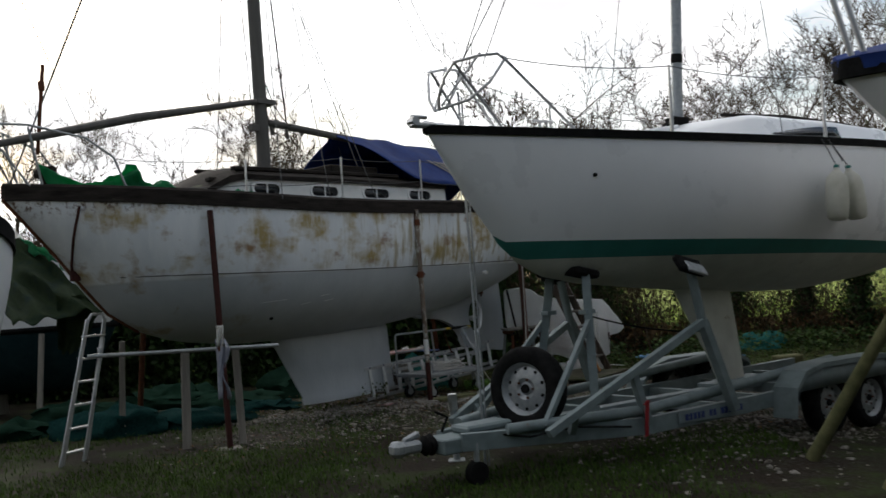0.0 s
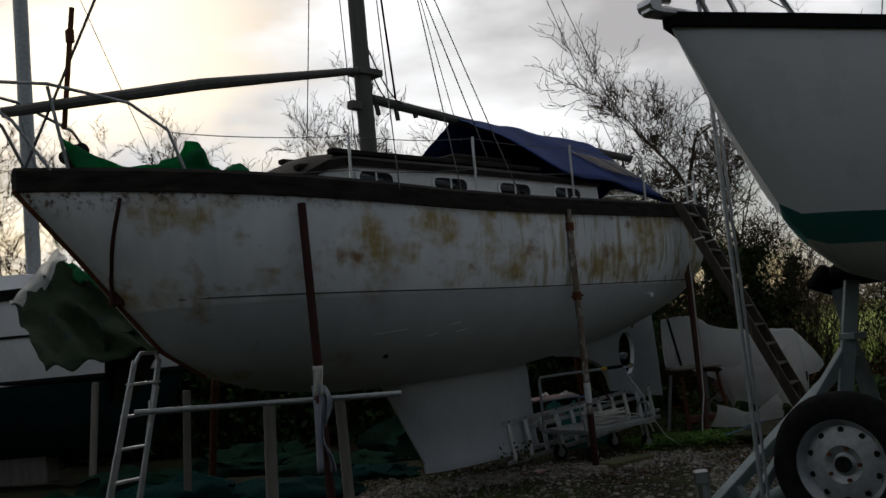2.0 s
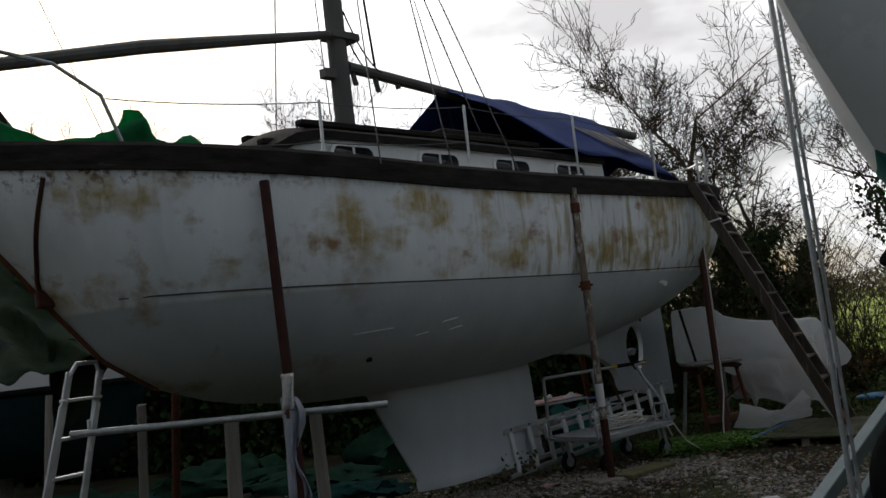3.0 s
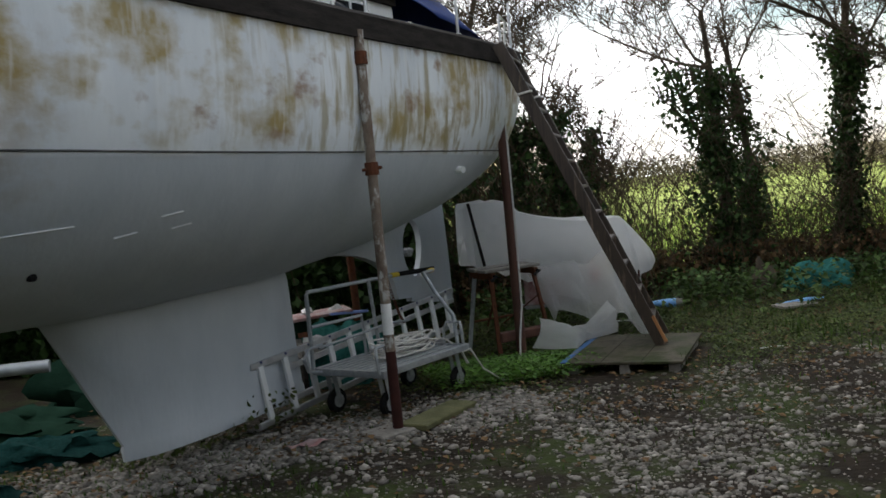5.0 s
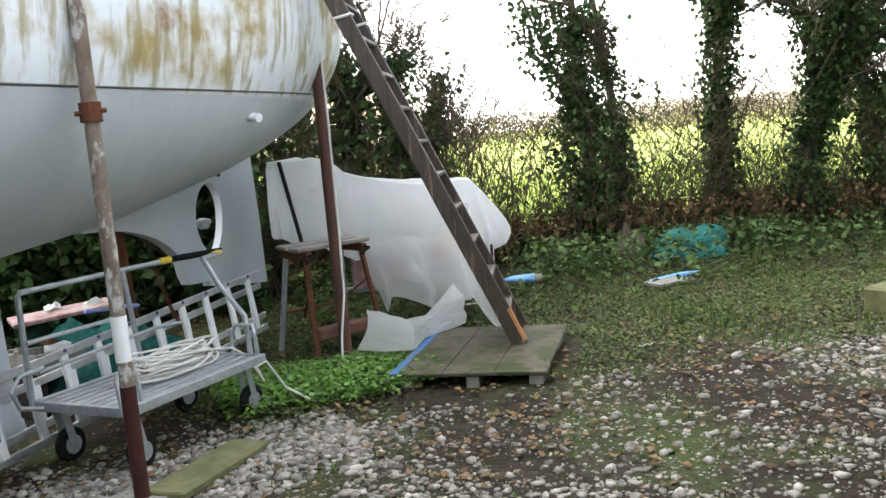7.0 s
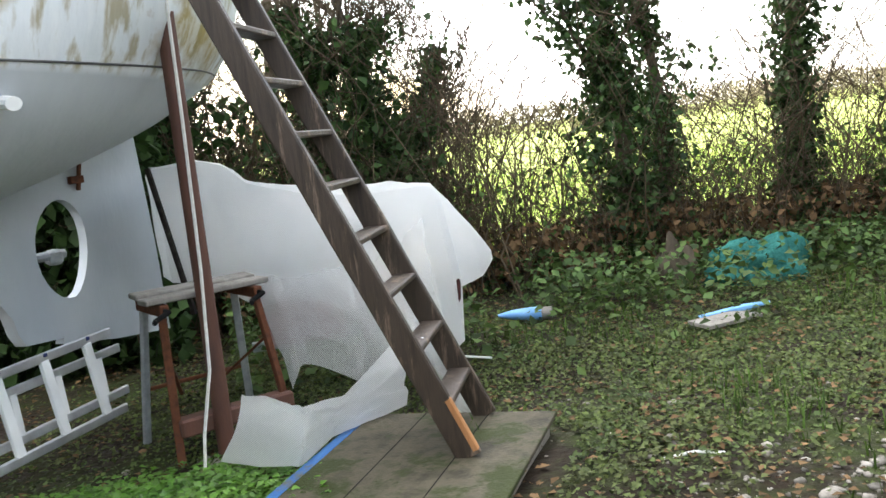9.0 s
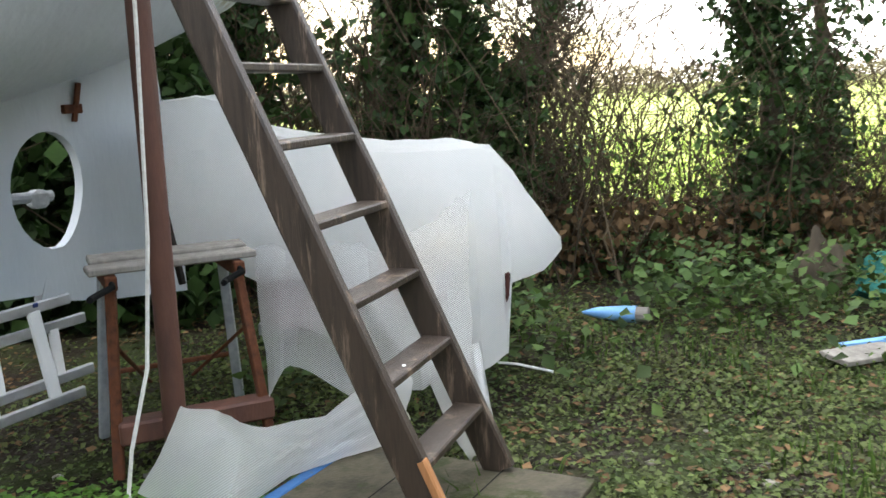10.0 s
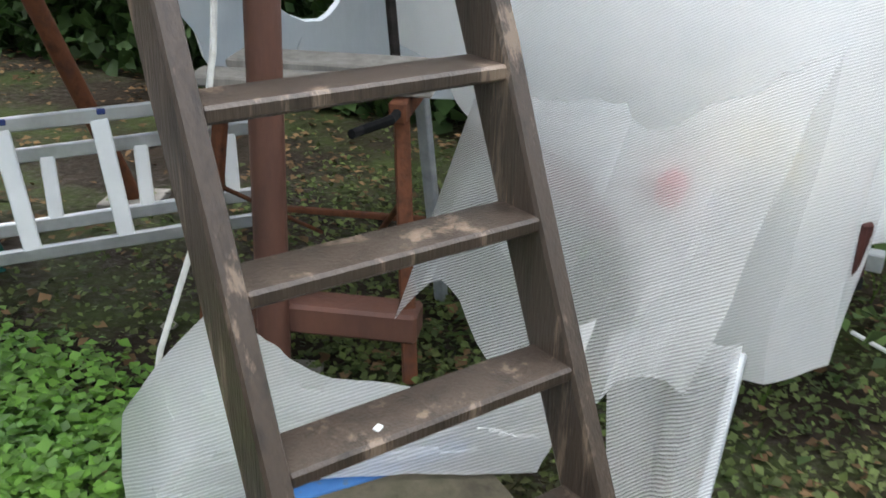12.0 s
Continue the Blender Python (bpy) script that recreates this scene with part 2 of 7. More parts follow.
TARP_GREEN = material("dark_green_tarpaulin_sheet", [(0.006, 0.016, 0.010), (0.020, 0.032, 0.014), (0.010, 0.022, 0.020)], rough=0.8, scale=4, bump=0.5, bump_scale=9, bump_dist=0.03, trans=0.06)
# darker copy of the teal net, with the shade under the yacht in its colour
NET_SHADED = material("shaded_teal_fishing_net", [(0.005, 0.022, 0.021), (0.013, 0.05, 0.046)], rough=0.9, scale=30, bump=0.7, bump_scale=90)
GREY_WOOD = material("weathered_grey_timber", [(0.16, 0.145, 0.125), (0.29, 0.27, 0.24)], rough=0.8, scale=6, stretch=(3, 3, 0.25), bump=0.4)
LADDER_WOOD = material("dark_varnished_timber", [(0.019, 0.0145, 0.0105), (0.052, 0.037, 0.027), (0.028, 0.021, 0.016)], rough=0.36, scale=7, stretch=(3, 3, 0.3), bump=0.3, speck=(0.17, 0.125, 0.09), speck_at=0.56, speck_scale=4)
RAW_WOOD = material("freshly_split_timber", [(0.30, 0.13, 0.045), (0.45, 0.22, 0.09)], rough=0.7, scale=7, stretch=(3, 3, 0.2), bump=0.4)
PLYWOOD = material("algae_stained_plywood", [(0.022, 0.020, 0.013), (0.075, 0.066, 0.045), (0.034, 0.036, 0.018)], rough=0.6, scale=5, bump=0.35, speck=(0.028, 0.036, 0.010), speck_at=0.50, speck_scale=3.0)
BLUE_PAINT = material("blue_painted_edge", [(0.01, 0.075, 0.22), (0.02, 0.12, 0.32)], rough=0.6, scale=12, bump=0.2, speck=(0.07, 0.075, 0.06), speck_at=0.55)
WHITE_ROPE = material("white_rope", [(0.52, 0.50, 0.46), (0.70, 0.69, 0.65)], rough=0.85, scale=40, bump=0.5, bump_scale=200)
JUG = material("milky_plastic", [(0.56, 0.57, 0.50), (0.70, 0.70, 0.64)], rough=0.4, scale=5, bump=0.05, trans=0.35)
BARK = material("bark", [(0.05, 0.04, 0.03), (0.11, 0.09, 0.065)], rough=0.9, scale=9, stretch=(1, 1, 0.3), bump=0.7, bump_scale=30, speck=(0.10, 0.11, 0.05), speck_at=0.6)
TWIG = material("bare_twigs", [(0.05, 0.038, 0.026), (0.10, 0.075, 0.048)], rough=0.85, scale=3, bump=0.0, vary=0.3)
IVY = material("ivy_leaves", [(0.016, 0.036, 0.010), (0.045, 0.085, 0.022)], rough=0.5, scale=4, bump=0.0, vary=0.55, trans=0.2)
WEED = material("ground_cover_leaves", [(0.028, 0.052, 0.014), (0.085, 0.112, 0.032), (0.048, 0.044, 0.020)], rough=0.5, scale=3, bump=0.0, vary=0.5, trans=0.3)
BRAMBLE = material("bramble_leaves", [(0.035, 0.07, 0.02), (0.085, 0.13, 0.035)], rough=0.5, scale=3, bump=0.0, vary=0.6, trans=0.3)
LITTER = material("dead_leaves", [(0.06, 0.038, 0.02), (0.16, 0.10, 0.05)], rough=0.8, scale=3, bump=0.0, vary=0.5)
STONE = material("limestone_gravel", [(0.085, 0.075, 0.063), (0.31, 0.29, 0.26)], rough=0.8, scale=18, bump=0.4, vary=0.45)
GRASS = material("grass_blades", [(0.028, 0.058, 0.009), (0.07, 0.12, 0.022)], rough=0.6, scale=2, bump=0.0, vary=0.5, trans=0.3)
# blades coloured brighter than grass, standing in for sun on the field
MEADOW_SUNLIT = material("meadow_grass", [(0.20, 0.31, 0.045), (0.38, 0.48, 0.10)], rough=0.7, scale=2, bump=0.0, vary=0.4, trans=0.3)
FAR_HEDGE = material("far_hedgerow", [(0.12, 0.10, 0.06), (0.24, 0.20, 0.12)], rough=0.9, scale=0.3, bump=0.0, vary=0.5)
MOSSY = material("mossy_pole", [(0.06, 0.065, 0.02), (0.14, 0.135, 0.06)], rough=0.85, scale=9, bump=0.5)
CLOTH = material("striped_grey_blue_cloth", [(0.16, 0.18, 0.26), (0.42, 0.43, 0.46)], rough=0.9, scale=7, stretch=(2.5, 2.5, 0.3), bump=0.3)
YELLOW = material("yellow_tape", [(0.55, 0.38, 0.02), (0.65, 0.47, 0.04)], rough=0.5, bump=0.05)
ORANGE = material("orange_reflector", [(0.45, 0.07, 0.01), (0.55, 0.10, 0.015)], rough=0.2, bump=0.0)
BLUE_PLASTIC = material("pale_blue_plastic", [(0.12, 0.30, 0.60), (0.20, 0.42, 0.72)], rough=0.35, bump=0.1)
RED_TAPE = material("red_webbing", [(0.25, 0.012, 0.015), (0.35, 0.02, 0.025)], rough=0.7, bump=0.2)
BLUE_BOARD = material("faded_blue_board", [(0.10, 0.16, 0.42), (0.22, 0.28, 0.50)], rough=0.7, scale=6, bump=0.2)
RED_SCRAP = material("faded_red_plastic", [(0.22, 0.04, 0.04), (0.45, 0.38, 0.36)], rough=0.6, scale=9, bump=0.2)
LETTER_BLUE = material("dark_blue_lettering", [(0.02, 0.03, 0.12), (0.03, 0.05, 0.17)], rough=0.5, bump=0.0)


def sheeting_material(name="reinforced_polythene", least=0.10, most=0.75):
    """White reinforced polythene: a fine woven rib, half letting light through."""
    m = material(name, [(0.86, 0.88, 0.88), (0.95, 0.95, 0.95)], rough=0.3, scale=2.5, bump=0.0, trans=0.62)
    n, l = m.node_tree.nodes, m.node_tree.links
    p = n["Principled BSDF"]
    tc = n.new("ShaderNodeTexCoord")
    w = n.new("ShaderNodeTexWave")
    w.bands_direction = "Z"
    w.inputs["Scale"].default_value, w.inputs["Distortion"].default_value, w.inputs["Detail"].default_value = 40, 1.0, 1
    mp = n.new("ShaderNodeMapping")
    mp.inputs["Rotation"].default_value = (0.3, 0.5, 0.2)
    l.new(tc.outputs["Object"], mp.inputs["Vector"])
    l.new(mp.outputs["Vector"], w.inputs["Vector"])
    b = n.new("ShaderNodeBump")
    b.inputs["Strength"].default_value, b.inputs["Distance"].default_value = 0.9, 0.006
    l.new(w.outputs["Fac"], b.inputs["Height"])
    l.new(b.outputs["Normal"], p.inputs["Normal"])
    out = n["Material Output"].inputs["Surface"]
    body = out.links[0].from_socket
    clear = n.new("ShaderNodeBsdfTransparent")
    mx = n.new("ShaderNodeMixShader")
    rib = n.new("ShaderNodeMapRange")
    rib.inputs["To Min"].default_value, rib.inputs["To Max"].default_value = least, most
    l.new(w.outputs["Fac"], rib.inputs["Value"])
    l.new(rib.outputs["Result"], mx.inputs["Fac"])
    l.new(body, mx.inputs[1])
    l.new(clear.outputs["BSDF"], mx.inputs[2])
    l.new(mx.outputs["Shader"], out)
    return m


SHEETING = sheeting_material()
CREASED = sheeting_material("creased_polythene", 0.02, 0.30)
DOUBLED = sheeting_material("doubled_polythene", 0.0, 0.16)
# worn, dirty and matt surfaces have hardly any sheen
for dull, level in ((GROUND, 0.08), (DARK_WOOD, 0.08), (BLACK, 0.05), (NET_DARK, 0.02), (TARP_GREEN, 0.12), (DARK_BOTTOM, 0.1), (NET_TEAL, 0.02), (NET_SHADED, 0.02), (STONE, 0.15), (LITTER, 0.1), (GRASS, 0.15), (WEED, 0.2), (IVY, 0.2), (BRAMBLE, 0.2), (TWIG, 0.1), (BARK, 0.1),
                    (NAVY, 0.15), (OXIDE, 0.2), (RUST, 0.15), (FLAKED, 0.2), (PLYWOOD, 0.15), (LADDER_WOOD, 0.45), (MAST, 0.25)):
    dull.node_tree.nodes["Principled BSDF"].inputs["Specular IOR Level"].default_value = level


# ---- mesh tools ----
class Shape:
    """Collects vertices and faces of one mesh."""

    def __init__(self):
        self.v, self.f = [], []

    def loft(self, rings, closed=True, caps=True):
        base, k = len(self.v), len(rings[0])
        for r in rings:
            self.v += [tuple(p) for p in r]
        for i in range(len(rings) - 1):
            for j in range(k if closed else k - 1):
                a, b = base + i * k + j, base + i * k + (j + 1) % k
                self.f.append((a, b, b + k, a + k))
        if caps and closed:
            self.f.append(tuple(base + j for j in reversed(range(k))))
            self.f.append(tuple(base + (len(rings) - 1) * k + j for j in range(k)))
        return self

    def pipe(self, points, radius, n=8, closed=False):
        pts = [Vector(p) for p in points]
        rad = radius if isinstance(radius, (list, tuple)) else [radius] * len(pts)
        rings, side = [], None
        for i, p in enumerate(pts):
            a = pts[i - 1] if i or closed else p
            b = pts[(i + 1) % len(pts)] if i < len(pts) - 1 or closed else p
            d = (b - a).normalized()
            if side is None:
                side = d.orthogonal().normalized()
            side = (side - d * side.dot(d)).normalized()
            up = d.cross(side)
            rings.append([p + (side * math.cos(2 * math.pi * k / n) + up * math.sin(2 * math.pi * k / n)) * rad[i] for k in range(n)])
        if closed:
            rings.append(rings[0])
        return self.loft(rings, caps=not closed)

    def block(self, centre, size, turn=None, bevel=0.004):
        """A box with chamfered edges; turn is a 3x3 or 4x4 matrix."""
        c, h = Vector(centre), [s / 2 for s in size]
        b = min(bevel, min(h) * 0.6)
        m = turn.to_3x3() if turn is not None else Matrix.Identity(3)
        base, ids = len(self.v), {}
        for sx in (-1, 1):
            for sy in (-1, 1):
                for sz in (-1, 1):
                    s = (sx, sy, sz)
                    for ax in range(3):
                        q = Vector([s[i] * (h[i] if i == ax else h[i] - b) for i in range(3)])
                        ids[s, ax] = len(self.v)
                        self.v.append(tuple(c + m @ q))
        for ax in range(3):
            u, w = (ax + 1) % 3, (ax + 2) % 3
            for s in (-1, 1):
                quad = []
                for a, d in ((-1, -1), (1, -1), (1, 1), (-1, 1)):
                    k = [0, 0, 0]
                    k[ax], k[u], k[w] = s, a, d
                    quad.append(ids[tuple(k), ax])
                self.f.append(tuple(quad if s > 0 else reversed(quad)))
            for a in (-1, 1):
                for d in (-1, 1):
                    k0, k1 = [0, 0, 0], [0, 0, 0]
                    k0[ax], k0[u], k0[w] = -1, a, d
                    k1[ax], k1[u], k1[w] = 1, a, d
                    q = (ids[tuple(k0), u], ids[tuple(k1), u], ids[tuple(k1), w], ids[tuple(k0), w])
                    self.f.append(q if a * d > 0 else tuple(reversed(q)))
        for sx in (-1, 1):
            for sy in (-1, 1):
                for sz in (-1, 1):
                    s = (sx, sy, sz)
                    t = (ids[s, 0], ids[s, 1], ids[s, 2])
                    self.f.append(t if sx * sy * sz > 0 else tuple(reversed(t)))
        return self

    def beam(self, a, b, width, height, bevel=0.004, up=(0, 0, 1)):
        """A straight bar of box section from a to b."""
        a, b = Vector(a), Vector(b)
        d = (b - a).normalized()
        s = d.cross(Vector(up)).normalized()
        return self.block((a + b) / 2, ((b - a).length, width, height), Matrix((d, s, s.cross(d) * 1)).transposed(), bevel)

    def prism(self, outline, y0, y1):
        """An upright plate: an outline in x and z, thick from y0 to y1."""
        return self.loft([[(x, y0, z) for x, z in outline], [(x, y1, z) for x, z in outline]])

    def sheet(self, rows):
        return self.loft(rows, closed=False)

    def mesh(self, name, smooth=30):
        me = bpy.data.meshes.new(name)
        me.from_pydata(self.v, [], self.f)
        if smooth:
            me.polygons.foreach_set("use_smooth", [True] * len(me.polygons))
            me.set_sharp_from_angle(angle=radians(smooth))
        me.update()
        return me


def part(name, shape, mat, parent, label="", smooth=35, thick=0.0, kind=""):
    ob = new(name, shape.mesh(name, smooth))
    ob.data.materials.append(mat)
    ob.parent = parent
    if thick:
        s = ob.modifiers.new("thickness", "SOLIDIFY")
        s.thickness, s.offset = thick, 0
    return tagged(ob, label, kind=kind)


def thing(name, m, label, category, group="", kind=""):
    ob = new(name)
    ob.empty_display_size = 0.2
    ob.matrix_world = m
    return tagged(ob, label, category, group, kind)


def single(name, shape, mat, m, label, category, group="", kind="", smooth=35, thick=0.0):
    ob = part(name, shape, mat, None, label, smooth, thick)
    ob.matrix_world = m
    return tagged(ob, "", category, group, kind)


def arc(a, b, rise, n=8, sag=(0, 0, 1)):
    """Points from a to b, bowed by rise."""
    a, b, s = Vector(a), Vector(b), Vector(sag)
    return [a.lerp(b, k / n) + s * (rise * 4 * (k / n) * (1 - k / n)) for k in range(n + 1)]


def smoothstep(a, b, x):
    t = min(1, max(0, (x - a) / (b - a)))
    return t * t * (3 - 2 * t)


def interp(table, x):
    for (x0, y0), (x1, y1) in zip(table, table[1:]):
        if x <= x1:
            t = max(0, (x - x0) / (x1 - x0))
            return y0 + (y1 - y0) * t
    return table[-1][1]


def ground_z(x, y):
    dip = -0.14 * smoothstep(2.6, 4.6, x) * (1 - smoothstep(10.8, 13.0, y)) * smoothstep(3.0, 7.5, y)
    back = -0.06 * smoothstep(15.0, 16.5, y)
    bump = 0.03 * noise.noise((x * 0.6, y * 0.6, 0.3)) + 0.012 * noise.noise((x * 2.6, y * 2.6, 5.1))
    return dip + back + bump * (1 - smoothstep(30, 60, abs(x) + abs(y)))


# ---- ground ----
def axis_lines(lo, hi, a, b, fine):
    far = [b + 1.5 * 1.35 ** k for k in range(24)]
    near = [a - 1.5 * 1.35 ** k for k in range(24)]
    return sorted([v for v in near if v > lo] + [lo]) + [a + fine * k for k in range(int((b - a) / fine) + 1)] + sorted([v for v in far if v < hi] + [hi])


def build_ground():
    xs, ys = axis_lines(-600, 600, -9, 11, 0.16), axis_lines(-300, 900, -3, 23, 0.16)
    s = Shape()
    s.v = [(x, y, ground_z(x, y)) for y in ys for x in xs]
    k = len(xs)
    s.f = [(j * k + i, j * k + i + 1, (j + 1) * k + i + 1, (j + 1) * k + i) for j in range(len(ys) - 1) for i in range(k - 1)]
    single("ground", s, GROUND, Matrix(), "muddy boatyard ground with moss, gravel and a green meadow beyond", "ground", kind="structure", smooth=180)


build_ground()


# ---- boats ----
def hull_strip(xs, beam, sheer, bottom, fullness, upper, lower, steps=6):
    """Both sides of a hull between two heights (functions of x), from the sheer (None) to the keel (None)."""
    s = Shape()
    for side in (-1, 1):
        rows = []
        for x in xs:
            zs, zb, b, p = sheer(x), bottom(x), beam(x), fullness(x)
            ta = 0.0 if upper is None else min(1, max(0, (zs - upper(x)) / max(0.01, zs - zb)))
            tb = 1.0 if lower is None else min(1, max(0, (zs - lower(x)) / max(0.01, zs - zb)))
            row = []
            for k in range(steps + 1):
                t = ta + (tb - ta) * k / steps
                if lower is None:
                    t = ta + (tb - ta) * math.sin(k / steps * math.pi / 2)
                row.append((x, side * b * max(0, 1 - t ** p) ** 0.62, zs - t * (zs - zb)))
            rows.append(row if side < 0 else row[::-1])
        s.sheet(rows)
    return s


def rail_along(xs, beam, sheer, width, lo, hi, inset=0.0):
    """A strake of box section along both edges of a deck."""
    s = Shape()
    for side in (-1, 1):
        rings = []
        for x in xs:
            y, z = side * max(0.012, beam(x) - inset), sheer(x)
            o, i = y + side * width * 0.4, y - side * width * 0.6
            ring = [(x, o, z + lo), (x, o, z + hi * 0.8), (x, y, z + hi), (x, i, z + hi * 0.85), (x, i, z + lo)]
            rings.append(ring if side < 0 else ring[::-1])
        s.loft(rings)
    return s


def deck_sheet(xs, beam, sheer, drop, camber=0.05):
    s = Shape()
    s.sheet([[(x, beam(x) * k / 4, sheer(x) - drop + camber * (1 - (k / 4) ** 2)) for k in range(-4, 5)] for x in xs])
    return s


def spaced(a, b, n):
    return [a + (b - a) * k / n for k in range(n + 1)]


def window_on(parent, x0, x1, z0, z1, y, lean=0.0, split=True):
    """A rounded cabin window on the near and far side: dark pane, pale frame, a centre bar."""
    for side in (-1, 1):
        def ring(grow, out):
            r, pts = (z1 - z0) * 0.45, []
            for cx, cz, a0 in ((x1 - r, z1 - r, 0), (x0 + r, z1 - r, 90), (x0 + r, z0 + r, 180), (x1 - r, z0 + r, 270)):
                for k in range(5):
                    a = radians(a0 + 22.5 * k)
                    z = cz + (r + grow) * math.sin(a)
                    pts.append((cx + (r + grow) * math.cos(a), side * (y + out - lean * (z - z0)), z))
            return pts if side < 0 else pts[::-1]
        win = part("window", Shape().loft([ring(0.028, -0.01), ring(0.028, 0.012), ring(0.0, 0.014), ring(0.0, 0.004)], caps=False), CABIN_WHITE, parent, "rounded white window frame")
        pane = Shape()
        pane.v = ring(0.002, 0.005)
        pane.f = [tuple(range(len(pane.v)))]
        part("pane", pane, TINTED, win, "dark window pane", thick=0.004)
        if split:
            xm = (x0 + x1) / 2
            part("bar", Shape().block((xm, side * (y + 0.01 - lean * (z1 - z0) / 2), (z0 + z1) / 2), (0.022, 0.012, z1 - z0)), CABIN_WHITE, win)


def line(parent, a, b, r=0.006, sag=0.0, name="stay", mat=None, n=5):
    pts = arc(a, b, -sag, 8) if sag else [a, b]
    return part(name, Shape().pipe(pts, r, n), mat or WIRE, parent)


# the old steel yacht
YACHT = pose(-2.45, 13.03, 0, 0, 0, 51)
STATIONS = [(-6.0, -6.23), (-3.47, -3.70), (-1.81, -2.02), (0.0, -0.02), (2.06, 2.33), (3.63, 4.72), (4.2, 5.44), (5.05, 6.32), (5.23, 6.55), (6.0, 7.4)]


def fair(ob):
    """Moves the stations of a yacht part to their true spacing along the hull."""
    for o in (ob, *ob.children_recursive):
        if o.type == "MESH":
            for v in o.data.vertices:
                v.co.x = interp(STATIONS, v.co.x)
    return ob


def s_beam(x):
    if x < -0.3:
        return 1.25 * (1 - min(1, (-0.3 - x) / 3.17) ** 2.3) + 0.004
    q = min(1, (x + 0.3) / 5.53)
    return 1.25 * (1 - 0.36 * q ** 2.2) * max(0, 1 - q ** 9) ** 0.5 + 0.004


def s_sheer(x):
    return 2.83 + 0.20 * max(0, (0.2 - x) / 3.65) ** 1.5 + 0.16 * max(0, (x - 1) / 4) ** 1.5


S_KEEL = [(-3.47, 3.02), (-2.9, 2.38), (-2.64, 2.06), (-2.3, 1.67), (-1.9, 1.42), (-1.4, 1.24), (-0.6, 1.13), (0.5, 1.10), (1.8, 1.14), (2.6, 1.25), (3.5, 1.48), (4.4, 1.78), (5.0, 2.02), (5.23, 2.22)]


def s_bottom(x):
    return interp(S_KEEL, x)


def s_full(x):
    return 1.7 + 1.5 * smoothstep(-3.4, -0.6, x) - 0.9 * smoothstep(2.2, 5.0, x)


def s_chine(x):
    return 2.02 + 0.045 * ((x - 1.0) / 3) ** 2


def build_steel_yacht():
    yacht = thing("sailing_yacht", YACHT, "old grey rust-stained steel sailing yacht propped on its keel", "boat")
    xs = spaced(-3.47, -2.0, 14) + spaced(-1.9, 4.3, 30)[0:] + spaced(4.4, 5.23, 14)
    hull = part("hull", hull_strip(xs, s_beam, s_sheer, s_bottom, s_full, None, None, 16), HULL_PAINT, yacht, "grey hull streaked with rust and algae", smooth=60)
    seam = Shape()
    for z, r in ((s_chine, 0.006),):
        for side in (-1, 1):
            pts = []
            for x in spaced(-2.4, 5.1, 40):
                zs, zb = s_sheer(x), s_bottom(x)
                t = min(0.98, (zs - z(x)) / (zs - zb))
                pts.append((x, side * (s_beam(x) * (1 - t ** s_full(x)) ** 0.62 + 0.001), z(x)))
            seam.pipe(pts, r, 5)
    part("plate_seam", seam, WIRE, hull, "dark weld seam between the hull plates")
    part("rubbing_strake", rail_along(xs, s_beam, s_sheer, 0.085, -0.03, 0.165), DARK_WOOD, yacht, "blackened mossy wooden bulwark")
    part("deck", deck_sheet(xs, s_beam, s_sheer, 0.01), DARK_WOOD, yacht, "dark dirty deck")
    # rusty stem edge and welded bar
    part("stem_bar", Shape().pipe([(x - 0.01, 0, s_bottom(x)) for x in spaced(-3.47, -1.9, 16)], 0.022, 6), RUST, hull, "rusty stem bar")
    def skin(x, z, out=0.012):
        zs, zb = s_sheer(x), s_bottom(x)
        t = min(0.985, max(0, (zs - z) / (zs - zb)))
        return (x, -(s_beam(x) * (1 - t ** s_full(x)) ** 0.62 + out), z)
    part("rusty_bar", Shape().pipe([skin(-2.86 + 0.10 * k / 10 - 0.055 * math.sin(math.pi * k / 10), 2.90 - 0.70 * k / 10) for k in range(11)], 0.016, 6), OXIDE, hull, "dark red rusted weld bead")
    part("rusty_patch", Shape().block(skin(-2.72, 2.14, 0.0), (0.13, 0.05, 0.13), bevel=0.03), OXIDE, hull, "red rust blister")
    # scratches of bare paint low on the hull, an outlet, a small fitting
    for x, z, w in ((-0.85, 1.66, 0.34), (-0.25, 1.60, 0.13), (0.0, 1.69, 0.14), (0.1, 1.62, 0.13)):
        a, b = skin(x, z, 0.002), skin(x + w, z + 0.02, 0.002)
        part("scratch", Shape().pipe([a, skin(x + w / 2, z + 0.01, 0.003), b], 0.004, 4), CABIN_WHITE, hull, "pale scratch in the paint")
    part("outlet", Shape().pipe([skin(3.05, 1.89, -0.05), skin(3.05, 1.87, 0.07)], 0.03, 10), CABIN_WHITE, hull, "white skin fitting")
    part("outlet", Shape().pipe([skin(-0.6, 1.45, -0.02), skin(-0.6, 1.45, 0.015)], 0.02, 10), BLACK, hull, "small black skin fitting")
    # keel, skeg and rudder
    def keel_ring(z, x0, x1, w):
        n = 10
        pts = []
        for k in range(n + 1):
            c = k / n
            pts.append((x0 + (x1 - x0) * c, -w * (math.sin(math.pi * c ** 0.75) ** 0.6 if 0 < c < 1 else 0.08), z))
        return pts + [(x, -y, z) for x, y, z in pts[::-1]]
    rings = [keel_ring(1.30, -0.35, 2.0, 0.17), keel_ring(1.10, -0.02, 2.06, 0.16), keel_ring(0.6, 0.24, 2.08, 0.15), keel_ring(0.24, 0.43, 2.10, 0.14), keel_ring(0.225, 0.42, 2.11, 0.155), keel_ring(0.14, 0.43, 2.12, 0.155)]
